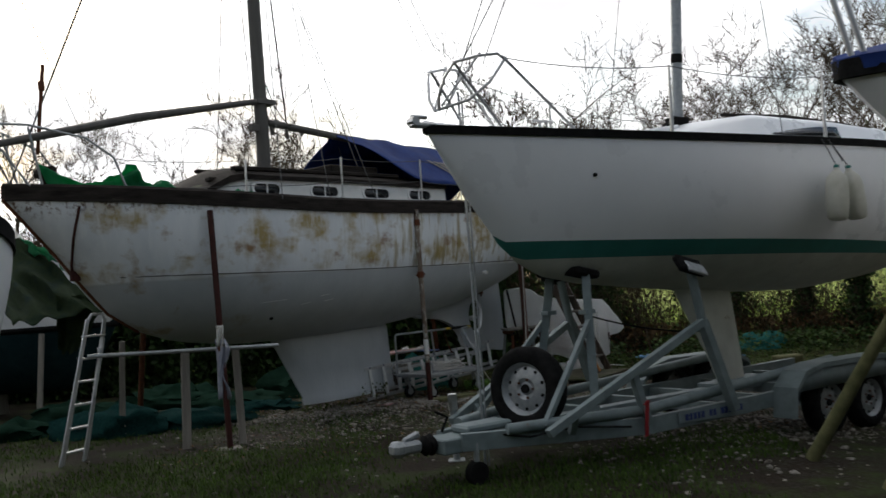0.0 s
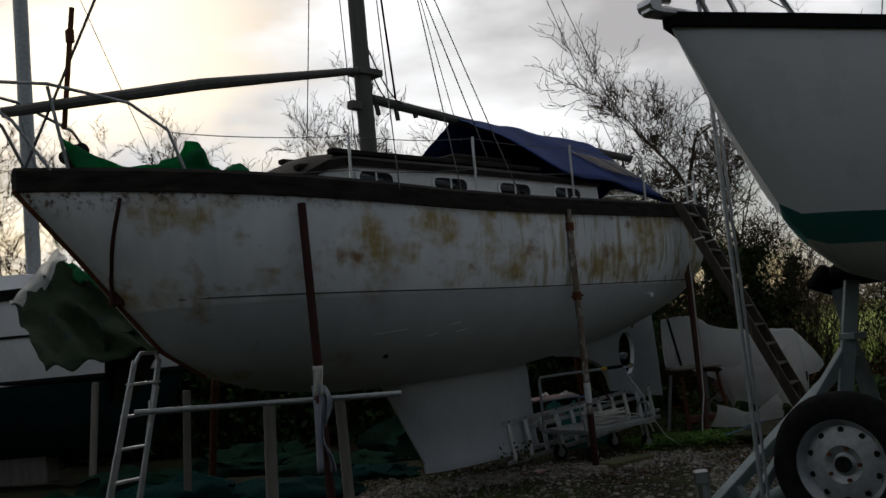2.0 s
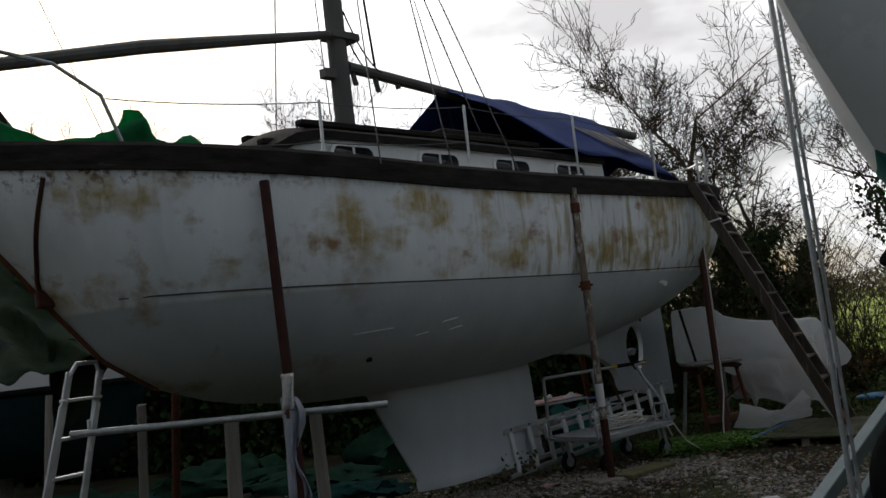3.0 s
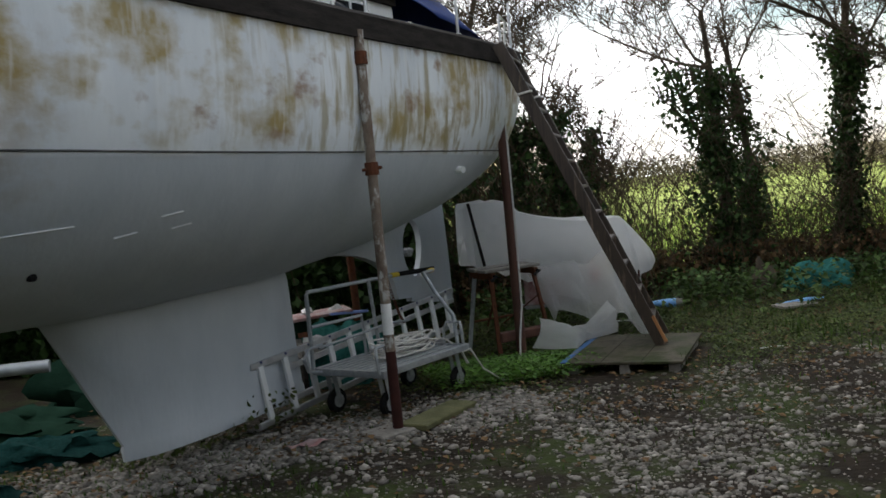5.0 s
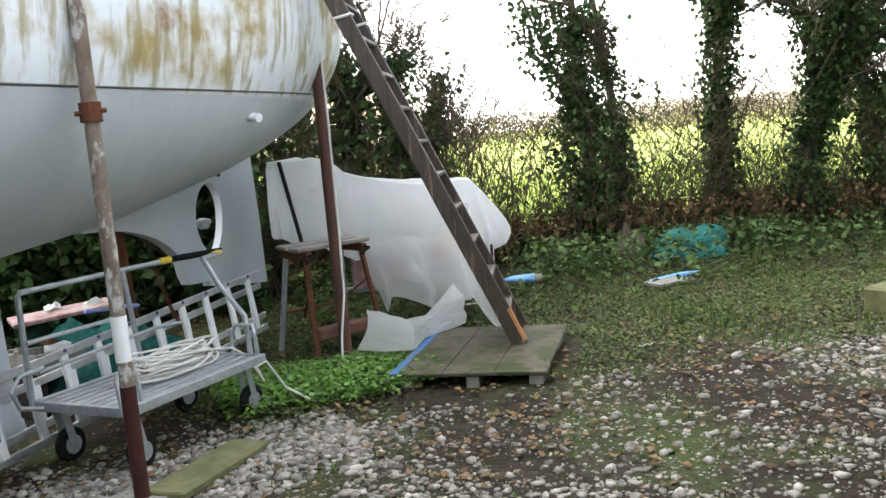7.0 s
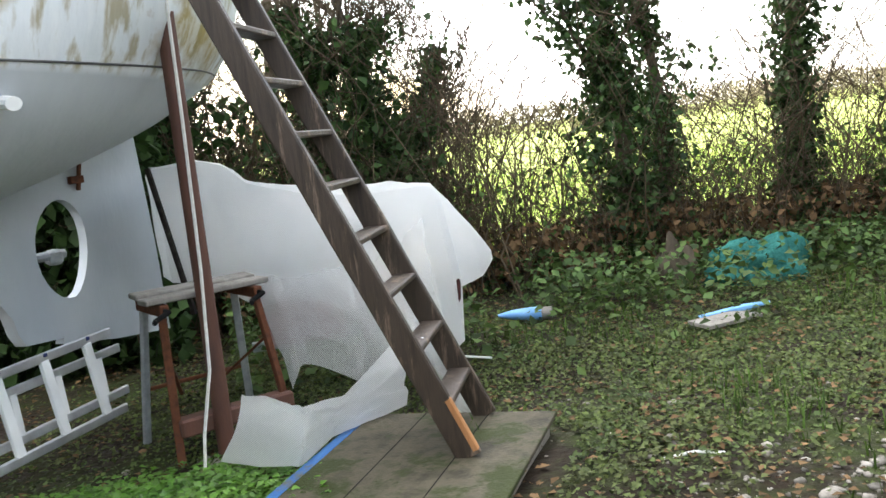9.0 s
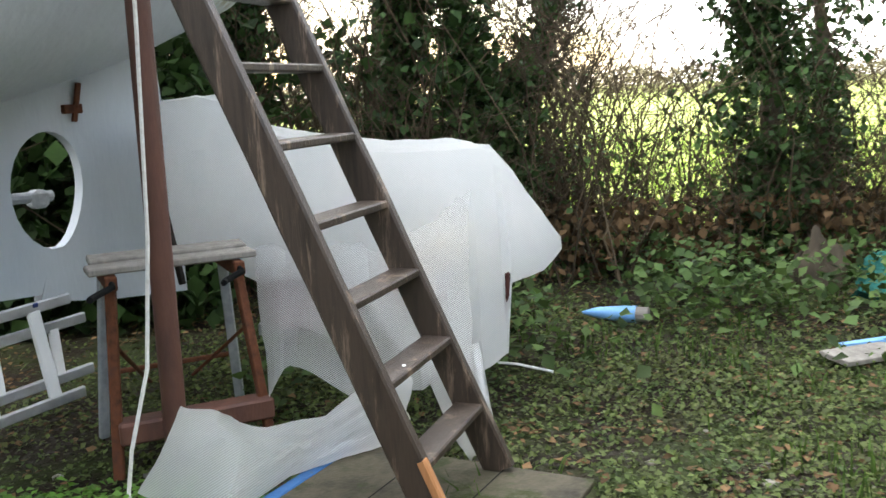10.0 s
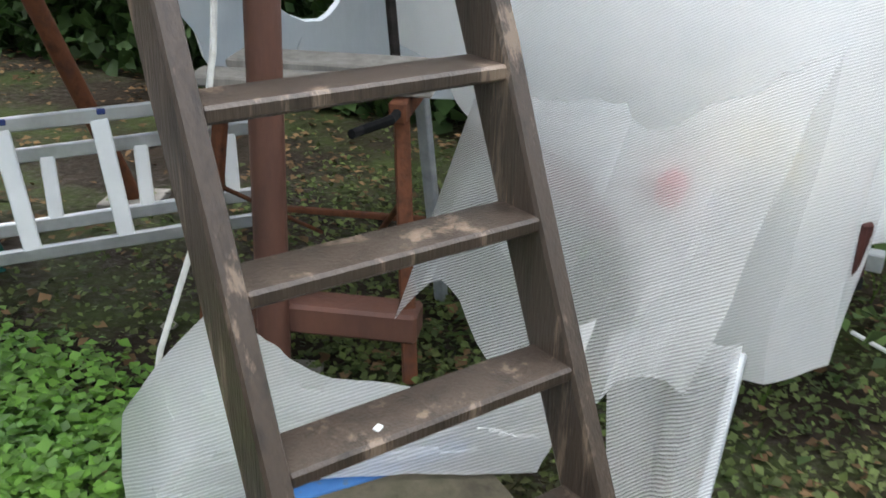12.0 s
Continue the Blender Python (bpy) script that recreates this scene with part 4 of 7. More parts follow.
def build_trailer():
    tr = thing("boat_trailer", WHITE, "pale green-grey galvanised twin-axle boat trailer under the white yacht", "trailer")
    def z(x):
        return 0.36 - 0.012 * x
    for s in (-1, 1):
        part("side_beam", Shape().beam((0.1, s * 0.16, z(0) + 0.0), (1.7, s * 0.8, z(1.7) - 0.02), 0.07, 0.15).beam((1.68, s * 0.8, z(1.7) - 0.02), (6.3, s * 0.85, z(6.3) + 0.05), 0.07, 0.15), TRAILER, tr)
        part("pipe_rail", Shape().pipe([(0.45, s * 0.36, z(0.4) + 0.08), (1.7, s * 0.80, z(1.7) + 0.12), (4.6, s * 0.8, z(4.6) + 0.30)], 0.05, 12), TRAILER, tr, "round pale pipe along the side beam")
        part("brace", Shape().beam((0.62, s * 0.70, 0.40), (2.42, s * 0.92, 1.19), 0.07, 0.07), TRAILER, tr, "sloping brace")
        part("strut", Shape().beam((1.70, s * 0.82, z(1.8)), (1.58, s * 0.80, 0.78), 0.07, 0.07), TRAILER, tr)
        part("strut", Shape().beam((0.95, s * 0.62, z(0.9)), (0.92, s * 0.72, 0.52), 0.06, 0.06), TRAILER, tr)
        part("support_post", Shape().beam((2.78, s * 0.92, z(2.8)), (2.44, s * 0.90, 1.2), 0.085, 0.085).pipe([(2.45, s * 0.9, 1.15), (2.34, s * 0.9, 1.66)], 0.045, 10), TRAILER, tr, "telescopic hull support post")
        pad = part("pad", Shape().block((2.30, s * 0.92, 1.72), (0.34, 0.07, 0.19), pose(0, 0, 0, s * 40, 14, 0), 0.02), BLACK, tr, "dark carpeted support pad")
        part("pad_frame", Shape().block((2.33, s * 0.97, 1.69), (0.26, 0.035, 0.13), pose(0, 0, 0, s * 40, 14, 0), 0.01), GALV, pad)
        guard = [[(x, s * y, zz) for y in (0.86, 1.14)] for x, zz in ((3.44, 0.2), (3.48, 0.45), (3.65, 0.60), (3.95, 0.65), (5.1, 0.63), (5.4, 0.5), (5.5, 0.2))]
        part("mudguard", Shape().loft([[r[0], r[1], (r[1][0], r[1][1], r[1][2] - 0.05), (r[0][0], r[0][1], r[0][2] - 0.05)] for r in guard]), TRAILER, tr, "pale flat-topped mudguard", smooth=20)
        part("mudguard_cheek", Shape().loft([[(x, s * 1.11, 0.40) for x in spaced(3.48, 5.46, 6)], [(x, s * 1.11, interp([(3.44, 0.42), (3.65, 0.58), (3.95, 0.63), (5.1, 0.61), (5.5, 0.43)], x)) for x in spaced(3.48, 5.46, 6)]], closed=False), TRAILER, tr, thick=0.012)
        part("bow_post", Shape().beam((1.45, s * 0.42, z(1.5)), (1.62, s * 0.25, 1.72), 0.08, 0.08).block((1.58, s * 0.27, 1.36), (0.12, 0.11, 0.04)), TRAILER, tr, "upright bow support post")
        part("bow_brace", Shape().beam((0.75, s * 0.5, 0.42), (1.55, s * 0.32, 1.28), 0.05, 0.05), TRAILER, tr)
    for x in (0.9, 2.0, 2.8, 3.5, 4.4, 5.4, 6.2):
        w = 0.8 if x > 1.5 else 0.42
        part("cross_beam", Shape().beam((x, -w, z(x)), (x, w, z(x)), 0.07, 0.1), TRAILER, tr)
    part("keel_beam", Shape().beam((1.2, 0, z(1.2) + 0.03), (6.2, 0, z(6.2) + 0.06), 0.14, 0.08).beam((3.5, 0, z(4) + 0.10), (4.4, 0, z(5) + 0.12), 0.24, 0.06), TRAILER, tr)
    part("bow_block", Shape().block((1.62, 0, 1.73), (0.30, 0.62, 0.08), pose(0, 0, 0, 0, 12, 0), 0.03), BLACK, tr, "black rubber bow rest")
    part("tow_bar", Shape().block((0.22, 0, 0.34), (0.6, 0.34, 0.13), bevel=0.012).block((0.45, 0, 0.44), (0.5, 0.26, 0.07), bevel=0.02), TRAILER, tr)
    part("bellows", Shape().loft([[(x, r * math.cos(a), 0.36 + r * math.sin(a)) for a in [2 * math.pi * k / 14 for k in range(14)]] for x, r in ((-0.08, 0.07), (-0.11, 0.095), (-0.14, 0.07), (-0.17, 0.09), (-0.2, 0.06), (-0.22, 0.045))]), BLACK, tr, "black rubber bellows")
    part("coupling", Shape().block((-0.34, 0, 0.37), (0.24, 0.13, 0.11), bevel=0.03).block((-0.30, 0, 0.45), (0.16, 0.05, 0.05), pose(0, 0, 0, 0, -15, 0), 0.012).block((-0.44, 0, 0.37), (0.12, 0.16, 0.13), bevel=0.045), GALV, tr, "worn metal tow coupling")
    part("brake_handle", Shape().pipe([(0.05, 0.05, 0.44), (0.12, 0.05, 0.56), (0.0, 0.05, 0.62)], 0.014, 7), BLACK, tr, "black hand brake lever")
    g = ground_z(*(WHITE @ Vector((0.18, -0.2, 0))).xy)
    jw = part("jockey_wheel", Shape().pipe([(0.2, -0.26, g + 0.1), (0.2, -0.18, g + 0.1)], 0.10, 18), BLACK, tr, "small black jockey wheel")
    part("jockey_stem", Shape().pipe([(0.2, -0.22, g + 0.1), (0.22, -0.22, 0.42)], 0.024, 8), GALV, jw)
    part("webbing", Shape().beam((1.62, -0.86, z(1.6) - 0.1), (1.62, -0.9, z(1.6) + 0.22), 0.045, 0.012).beam((1.64, -0.86, z(1.6) + 0.18), (1.68, -0.78, z(1.6) + 0.2), 0.04, 0.012), RED_TAPE, tr, "red ratchet strap")
    plate = part("name_panel", Shape().block((2.55, -0.862, z(2.5) - 0.005), (1.0, 0.006, 0.11), pose(0, 0, 0, 0, 2.5, 0), 0.001), TRAILER, tr, "name panel with worn blue lettering")
    for k, w in enumerate((0.07, 0.05, 0.06, 0.05, 0.06, 0.0, 0.06, 0.05, 0.0, 0.07, 0.05, 0.06, 0.05, 0.06, 0.05)):
        if w:
            part("letter_bar", Shape().block((2.16 + 0.056 * k, -0.867, z(2.16 + 0.056 * k) + 0.0), (w * 0.7, 0.004, 0.06), None, 0.001), LETTER_BLUE, plate)
    part("cable", Shape().pipe([(0.3, -0.2, 0.42), (0.6, -0.48, 0.36), (1.0, -0.62, 0.40), (1.5, -0.8, 0.34)], 0.01, 5), BLACK, tr, "black brake cable")
    part("tie_line", Shape().pipe(arc((1.55, -0.3, 1.33), (3.7, 0.0, 1.0), -0.06), 0.008, 5), BLACK, tr, "dark line tied to the bow post")

    def wheel(c, r, w, name, parent, axis):
        """A wheel whose axle points along axis."""
        ax = Vector(axis).normalized()
        q = ax.to_track_quat("Z", "Y").to_matrix().to_4x4()
        base = Matrix.Translation(c) @ q
        def ringz(rad, zz, n=32):
            return [base @ Vector((rad * math.cos(2 * math.pi * k / n), rad * math.sin(2 * math.pi * k / n), zz)) for k in range(n)]
        prof = [(0.62, -0.4), (0.70, -0.5), (0.86, -0.5), (0.96, -0.38), (1.0, -0.2), (1.0, 0.2), (0.96, 0.38), (0.86, 0.5), (0.70, 0.5), (0.62, 0.4)]
        wh = part(name, Shape().loft([ringz(r * a, w * b) for a, b in prof], caps=False), BLACK, parent, "black treaded tyre")
        rim = [(0.64, 0.42), (0.62, 0.40), (0.56, 0.2), (0.53, 0.12), (0.42, 0.20), (0.26, 0.24), (0.16, 0.14), (0.12, 0.2), (0.0, 0.2)]
        part("rim", Shape().loft([ringz(max(0.001, r * a), w * b) for a, b in rim], caps=False).loft([ringz(r * 0.64, w * 0.42), ringz(r * 0.64, -w * 0.42)], caps=False), GALV, wh, "silver steel rim")
        for k in range(5):
            a = 2 * math.pi * k / 5
            part("wheel_nut", Shape().pipe([base @ Vector((r * 0.22 * math.cos(a), r * 0.22 * math.sin(a), w * 0.22)), base @ Vector((r * 0.22 * math.cos(a), r * 0.22 * math.sin(a), w * 0.29))], 0.012, 6), RUST, wh)
        for k in range(10):
            a = 2 * math.pi * (k + 0.5) / 10
            d = Vector((math.cos(a), math.sin(a), 0))
            part("rim_slot", Shape().pipe([base @ (d * r * 0.47 + Vector((0, 0, w * 0.135))), base @ (d * r * 0.47 + Vector((0, 0, w * 0.185)))], 0.017, 8), BLACK, wh)
        part("hub_cap", Shape().pipe([base @ Vector((0, 0, w * 0.1)), base @ Vector((0, 0, w * 0.3))], r * 0.11, 12), BLACK, wh)
        return wh

    wheel((1.02, 0.0, 0.70), 0.39, 0.21, "spare_wheel", tr, (-0.95, -0.28, 0.06))
    for s in (-1, 1):
        for x in (4.12, 4.85):
            wx, wy = (WHITE @ Vector((x, s * 1.0, 0))).xy
            wheel((x, s * 1.0, ground_z(wx, wy) + 0.31), 0.32, 0.19, "wheel", tr, (0, s, 0))
    for x in (4.12, 4.85):
        part("axle", Shape().beam((x, -0.95, 0.2), (x, 0.95, 0.2), 0.06, 0.06), TRAILER, tr)


build_trailer()


def build_side_boat(name, m, length, beam, sheer_z, keel_z, label, stripe, top_mat, low_mat, blunt=0.5, rake=0.25, drop=0.25, sharp=True, dip=0.0):
    """A plain neighbouring boat: topsides, stripe, bottom, rubbing strake and deck."""
    boat = thing(name, m, label, "boat")
    def b(x):
        return beam * (min(1, x / (length * 0.55)) ** blunt) * (1 - 0.25 * smoothstep(length * 0.6, length, x)) + 0.004
    def sh(x):
        return sheer_z - drop * smoothstep(0, length * 0.6, x) - dip * math.exp(-x / 0.45)
    def bo(x):
        t = min(1, x / (length * rake))
        return keel_z + (sheer_z - dip - keel_z) * ((1 - t) ** 1.6 if sharp else 1 - math.sqrt(1 - (1 - t) ** 2))
    def fu(x):
        return 1.8 + 1.3 * smoothstep(0, length * 0.3, x)
    xs = [length * (k / 26) ** 1.6 for k in range(27)]
    part("topside_shell", hull_strip(xs, b, sh, bo, fu, None, lambda x: stripe, 8), top_mat, boat, smooth=60)
    part("underbody", hull_strip(xs, b, sh, bo, fu, lambda x: stripe, None, 8), low_mat, boat, smooth=60)
    part("rubbing_strake", rail_along(xs, b, sh, 0.09, -0.10, 0.06), BLACK, boat, "dark rubbing strake")
    part("deck", deck_sheet(xs, b, sh, 0.02, 0.1), GELCOAT, boat)
    return boat, b, sh


near_left, nb, nsh = build_side_boat("motor_boat", pose(-3.95, 8.2, 0, 0, 0, 242), 6.5, 1.35, 2.62, 0.7, "white motor boat with a black rubbing strake and blue bottom", 0.95, GELCOAT, BLUE_PAINT, 0.36, 0.14, -0.1, False, 0.3)
for x in (1.2, 4.8):
    part("keel_block", Shape().block((x, 0, 0.33), (0.5, 0.3, 0.66), bevel=0.02), GREY_WOOD, near_left, "timber keel block")
part("cover", Shape().loft([[(x, -w, z), (x, -w * 0.5, z + h), (x, 0, z + h * 1.3), (x, w * 0.5, z + h), (x, w, z)] for x, w, z, h in ((0.9, 0.5, 2.55, 0.05), (1.4, 0.8, 2.6, 0.3), (2.6, 1.0, 2.65, 0.5), (5.5, 0.9, 2.65, 0.4))]), material("tan_canvas", [(0.18, 0.11, 0.03), (0.30, 0.20, 0.07)], rough=0.8, scale=5, bump=0.3), near_left, "tan canvas cover")

far_left, fb, fsh = build_side_boat("sailing_yacht", pose(-5.35, 16.3, 0, 0, 0, 172), 8.5, 1.4, 2.78, 0.35, "white yacht with a dark green bottom standing behind the steel yacht", 1.45, GELCOAT, DARK_BOTTOM, 0.55, 0.16, 0.1)
part("stripe_line", hull_strip([0.3 + 0.3 * k for k in range(25)], lambda x: fb(x) + 0.006, fsh, lambda x: 0.36, lambda x: 3.0, lambda x: 1.52, lambda x: 1.43, 1), BLACK, far_left, "black waterline stripe", thick=0.004)
part("mast", Shape().pipe([(2.9, 0, 2.7), (2.9, 0, 10.0)], 0.11, 12), GALV, far_left, "grey mast")
part("strake_line", rail_along([0.4 + 0.3 * k for k in range(26)], lambda x: fb(x), lambda x: 2.12, 0.03, -0.015, 0.02), BLACK, far_left, "thin dark line along the topsides")
part("cabin", Shape().loft([[(x, -w, 2.68), (x, -w * 0.9, 2.68 + h), (x, w * 0.9, 2.68 + h), (x, w, 2.68)] for x, w, h in ((1.8, 0.4, 0.1), (2.6, 0.7, 0.35), (6.0, 0.85, 0.4), (6.4, 0.85, 0.05))]), GELCOAT, far_left)
part("prop", Shape().pipe([(1.5, 0.9, 0.02), (1.5, 0.7, 1.4)], 0.05, 8).pipe([(5.5, 0.9, 0.02), (5.5, 0.9, 1.4)], 0.05, 8).block((4.0, 0, 0.2), (2.5, 0.3, 0.4)), GREY_WOOD, far_left, "timber props under the hull")
line(far_left, (2.9, 0, 9.8), (0.1, 0, 2.8))
line(far_left, (2.9, 0, 9.8), (8.2, 0, 2.7))

covered, cb, csh = build_side_boat("covered_yacht", pose(3.32, 7.42, 0, 0, 0, 4), 7.5, 1.35, 3.22, 0.9, "white yacht with a navy cover over its deck", 1.2, GELCOAT, NAVY, 0.62, 0.42, 0.1)
part("navy_cover", Shape().loft([[(x, -cb(x) - 0.04, csh(x) - 0.05), (x, -cb(x) - 0.05, csh(x) + 0.06), (x, 0, csh(x) + 0.10 + 0.2 * min(1, x)), (x, cb(x) + 0.05, csh(x) + 0.06), (x, cb(x) + 0.04, csh(x) - 0.05)] for x in (0.0, 0.15, 0.4, 0.8, 1.5, 3, 5, 7.4)]), NAVY, covered, "navy canvas deck cover", smooth=60)
part("hawse_hole", Shape().pipe([(0.62, -cb(0.62) * 0.96, 3.04), (0.60, -cb(0.62) * 0.96 - 0.03, 3.04)], 0.09, 16), BLACK, covered, "oval anchor opening")
part("rail_tube", Shape().pipe([(0.12, -0.1, 3.2), (-0.02, -0.05, 3.9)], 0.025, 8).pipe([(0.22, -0.1, 3.25), (0.07, -0.05, 3.95)], 0.025, 8).pipe([(0.45, -0.3, 3.25), (0.45, -0.3, 3.62)], 0.014, 8), STEEL, covered, "steel bow rail tubes")
part("prop", Shape().block((2.6, 0, 0.3), (1.6, 0.3, 1.3)).pipe([(1.8, -1.2, -0.25), (1.9, -0.9, 1.5)], 0.05, 8), GREY_WOOD, covered, "timber blocks and prop under the hull")


# ---- props round the steel yacht ----
def prop(m, foot, top, r, mat, label, pegs=()):
    f, t = Vector(foot), Vector(top)
    ob = thing("prop", pose(f.x, f.y, 0), label, "prop", "props holding the steel yacht upright")
    a, b = Vector((0, 0, f.z)), t - Vector((f.x, f.y, 0))
    part("pole", Shape().pipe([a, b], r, 12), mat, ob)
    part("foot_plate", Shape().block((0, 0, f.z + 0.005), (0.26, 0.24, 0.03), pose(0, 0, 0, 0, 0, 25)), GREY_WOOD, ob, "timber pad")
    for k, rr, mm in pegs:
        p = a.lerp(b, k)
        part("clamp", Shape().pipe([p - (b - a).normalized() * 0.04, p + (b - a).normalized() * 0.05], r + 0.014, 10).pipe([p + Vector((-rr, -0.02, 0)), p + Vector((rr, -0.02, 0.01))], 0.012, 6), mm, ob, "rusty screw clamp")
    return ob


prop(None, (-2.60, 10.78, 0.0), (-2.69, 10.90, 2.80), 0.036, OXIDE, "dark red steel prop beside a striped rag", ((0.42, 0.05, RUST),))
pc = prop(None, (-0.33, 13.66, 0.0), (-0.345, 13.68, 2.86), 0.037, FLAKED, "rusty prop with flaking white and orange paint", ((0.66, 0.07, RUST), (0.93, 0.03, RUST)))
part("primer_band", Shape().pipe([(0, 0, 0.03), (-0.004, 0.002, 0.6)], 0.0385, 12), OXIDE, pc, "dark red primer on the lower end")
part("white_band", Shape().pipe([(-0.005, 0.003, 0.72), (-0.006, 0.004, 0.94)], 0.0385, 12), CABIN_WHITE, pc, "worn white band")
prop(None, (1.34, 16.30, -0.06), (1.35, 16.38, 2.84), 0.05, BROWN_POLE, "brown steel prop near the stern with a white rope")
prop(None, (-0.2, 17.2, -0.05), (-0.3, 16.6, 1.6), 0.04, RUST, "rusty prop on the far side of the hull")
prop(None, (-4.6, 13.6, 0), (-4.2, 13.0, 2.0), 0.04, RUST, "rusty prop on the far side of the hull")
single("pole", Shape().pipe([(0, 0, ground_z(0.29, 8.64)), (0.01, 0.17, 3.55)], 0.013, 8).pipe([(0.035, 0.01, ground_z(0.29, 8.64)), (0.04, 0.17, 3.5)], 0.009, 8), GALV, pose(0.285, 8.645, 0), "thin upright pole beside the white yacht's bow", "pole")
st = thing("trailer_stand", pose(0.02, 9.0, 0), "small grey steel stand beside the trailer", "stand")
part("post", Shape().pipe([(0, 0, 0.0), (0, 0, 0.55)], 0.032, 10), GALV, st)
part("collar", Shape().pipe([(0, 0, 0.5), (0, 0, 0.58)], 0.045, 10).block((0, 0, 0.62), (0.09, 0.06, 0.08), bevel=0.01), STEEL, st, "bright clamp collar")
part("foot", Shape().block((0, 0, 0.01), (0.16, 0.16, 0.025)), GALV, st)

# rope on the brown prop
single("rope", Shape().pipe([(1.37, 16.29, 2.6), (1.36, 16.22, 1.8), (1.34, 16.14, 1.0), (1.31, 16.04, 0.5), (1.24, 15.95, 0.2), (1.22, 15.92, 0.04), (1.27, 15.86, -0.03), (1.35, 15.80, -0.035)], 0.009, 6), WHITE_ROPE, Matrix(), "white rope hanging beside the brown prop", "rope")


# timber trestle: posts, horizontal pipe, rag
def post(x, y, h, w, lean, label):
    t = thing("timber_post", pose(x, y, ground_z(x, y) - 0.01, 0, lean, 20), label, "post", "timber posts under the bow")
    part("shaft", Shape().block((0, 0, h / 2), (w, w * 0.7, h), bevel=0.008), GREY_WOOD, t)
    return t


post(-3.18, 11.05, 1.17, 0.10, 2, "weathered grey timber post under the pipe")
post(-2.52, 11.08, 1.17, 0.085, -1, "weathered grey timber post beside the red prop")
post(-4.5, 12.6, 1.3, 0.08, 3, "dark timber post under the bow")
post(-2.2, 14.6, 1.1, 0.1, 0, "dark timber post under the far side of the hull")
pipe_a, pipe_b = Vector((-4.22, 10.85, 1.19)), Vector((-2.0, 10.98, 1.15))
single("scaffold_pipe", Shape().pipe([pipe_a + (pipe_b - pipe_a) * k / 6 for k in range(7)], 0.025, 12), GALV, Matrix(), "grey scaffold pipe lying across the timber posts", "pipe")
rag = Shape()
rag.sheet([[(0.10 * math.sin(0.6 * j) * 0.3 + 0.018 * j * (1 + 0.3 * math.sin(k * 0.7)) - 0.05, 0.03 * math.sin(j * 1.7 + k * 0.35) - 0.045, 0.08 - 0.058 * k + 0.01 * math.sin(j * 2.2)) for j in range(9)] for k in range(13)])
single("rag", rag, CLOTH, pose(-2.65, 10.83, 1.2), "striped grey and blue rag hanging over the pipe", "rag", thick=0.006, smooth=80)
rag = Shape()
rag.sheet([[(0.012 * j - 0.05, 0.03 * math.sin(j * 1.2 + k * 0.5) - 0.05, 0.02 - 0.03 * k) for j in range(8)] for k in range(9)])
single("rag", rag, WHITE_ROPE, pose(-2.63, 10.82, 1.42), "pale printed rag tied round the red prop", "rag", thick=0.006, smooth=80)


def build_alu_ladder():
    foot, top = Vector((-4.36, 10.62, 0.0)), Vector((-4.16, 11.02, 1.62))
    side = Vector((0.45, 0.85, 0)).normalized() * 0.16
    lad = thing("step_ladder", pose(foot.x, foot.y, 0), "small aluminium step ladder leaning on the scaffold pipe", "ladder")
    d = top - foot
    for s in (-1, 1):
        part("stile", Shape().beam(side * s, side * s * 0.8 + d, 0.022, 0.055, 0.006), ALU, lad)
        part("rear_stile", Shape().beam(side * s + Vector((0.02, -0.1, 0)), side * s * 0.9 + d * 0.86 + Vector((0.03, -0.06, 0.0)), 0.02, 0.05, 0.006), ALU, lad)
    part("top_hoop", Shape().pipe([side * 0.8 + d * 0.98, side * 0.5 + d * 1.035, -side * 0.5 + d * 1.035, -side * 0.8 + d * 0.98], 0.018, 8), ALU, lad)
    for k in range(6):
        c = d * (0.08 + 0.16 * k)
        part("tread", Shape().beam(c - side * 0.96, c + side * 0.96, 0.08, 0.022, 0.005), ALU, lad)
    part("label_plate", Shape().block(d * 0.72 + side * 0.93 + Vector((0.02, -0.09, 0.0)), (0.012, 0.05, 0.22), None, 0.003), CABIN_WHITE, lad, "white instruction label")


build_alu_ladder()


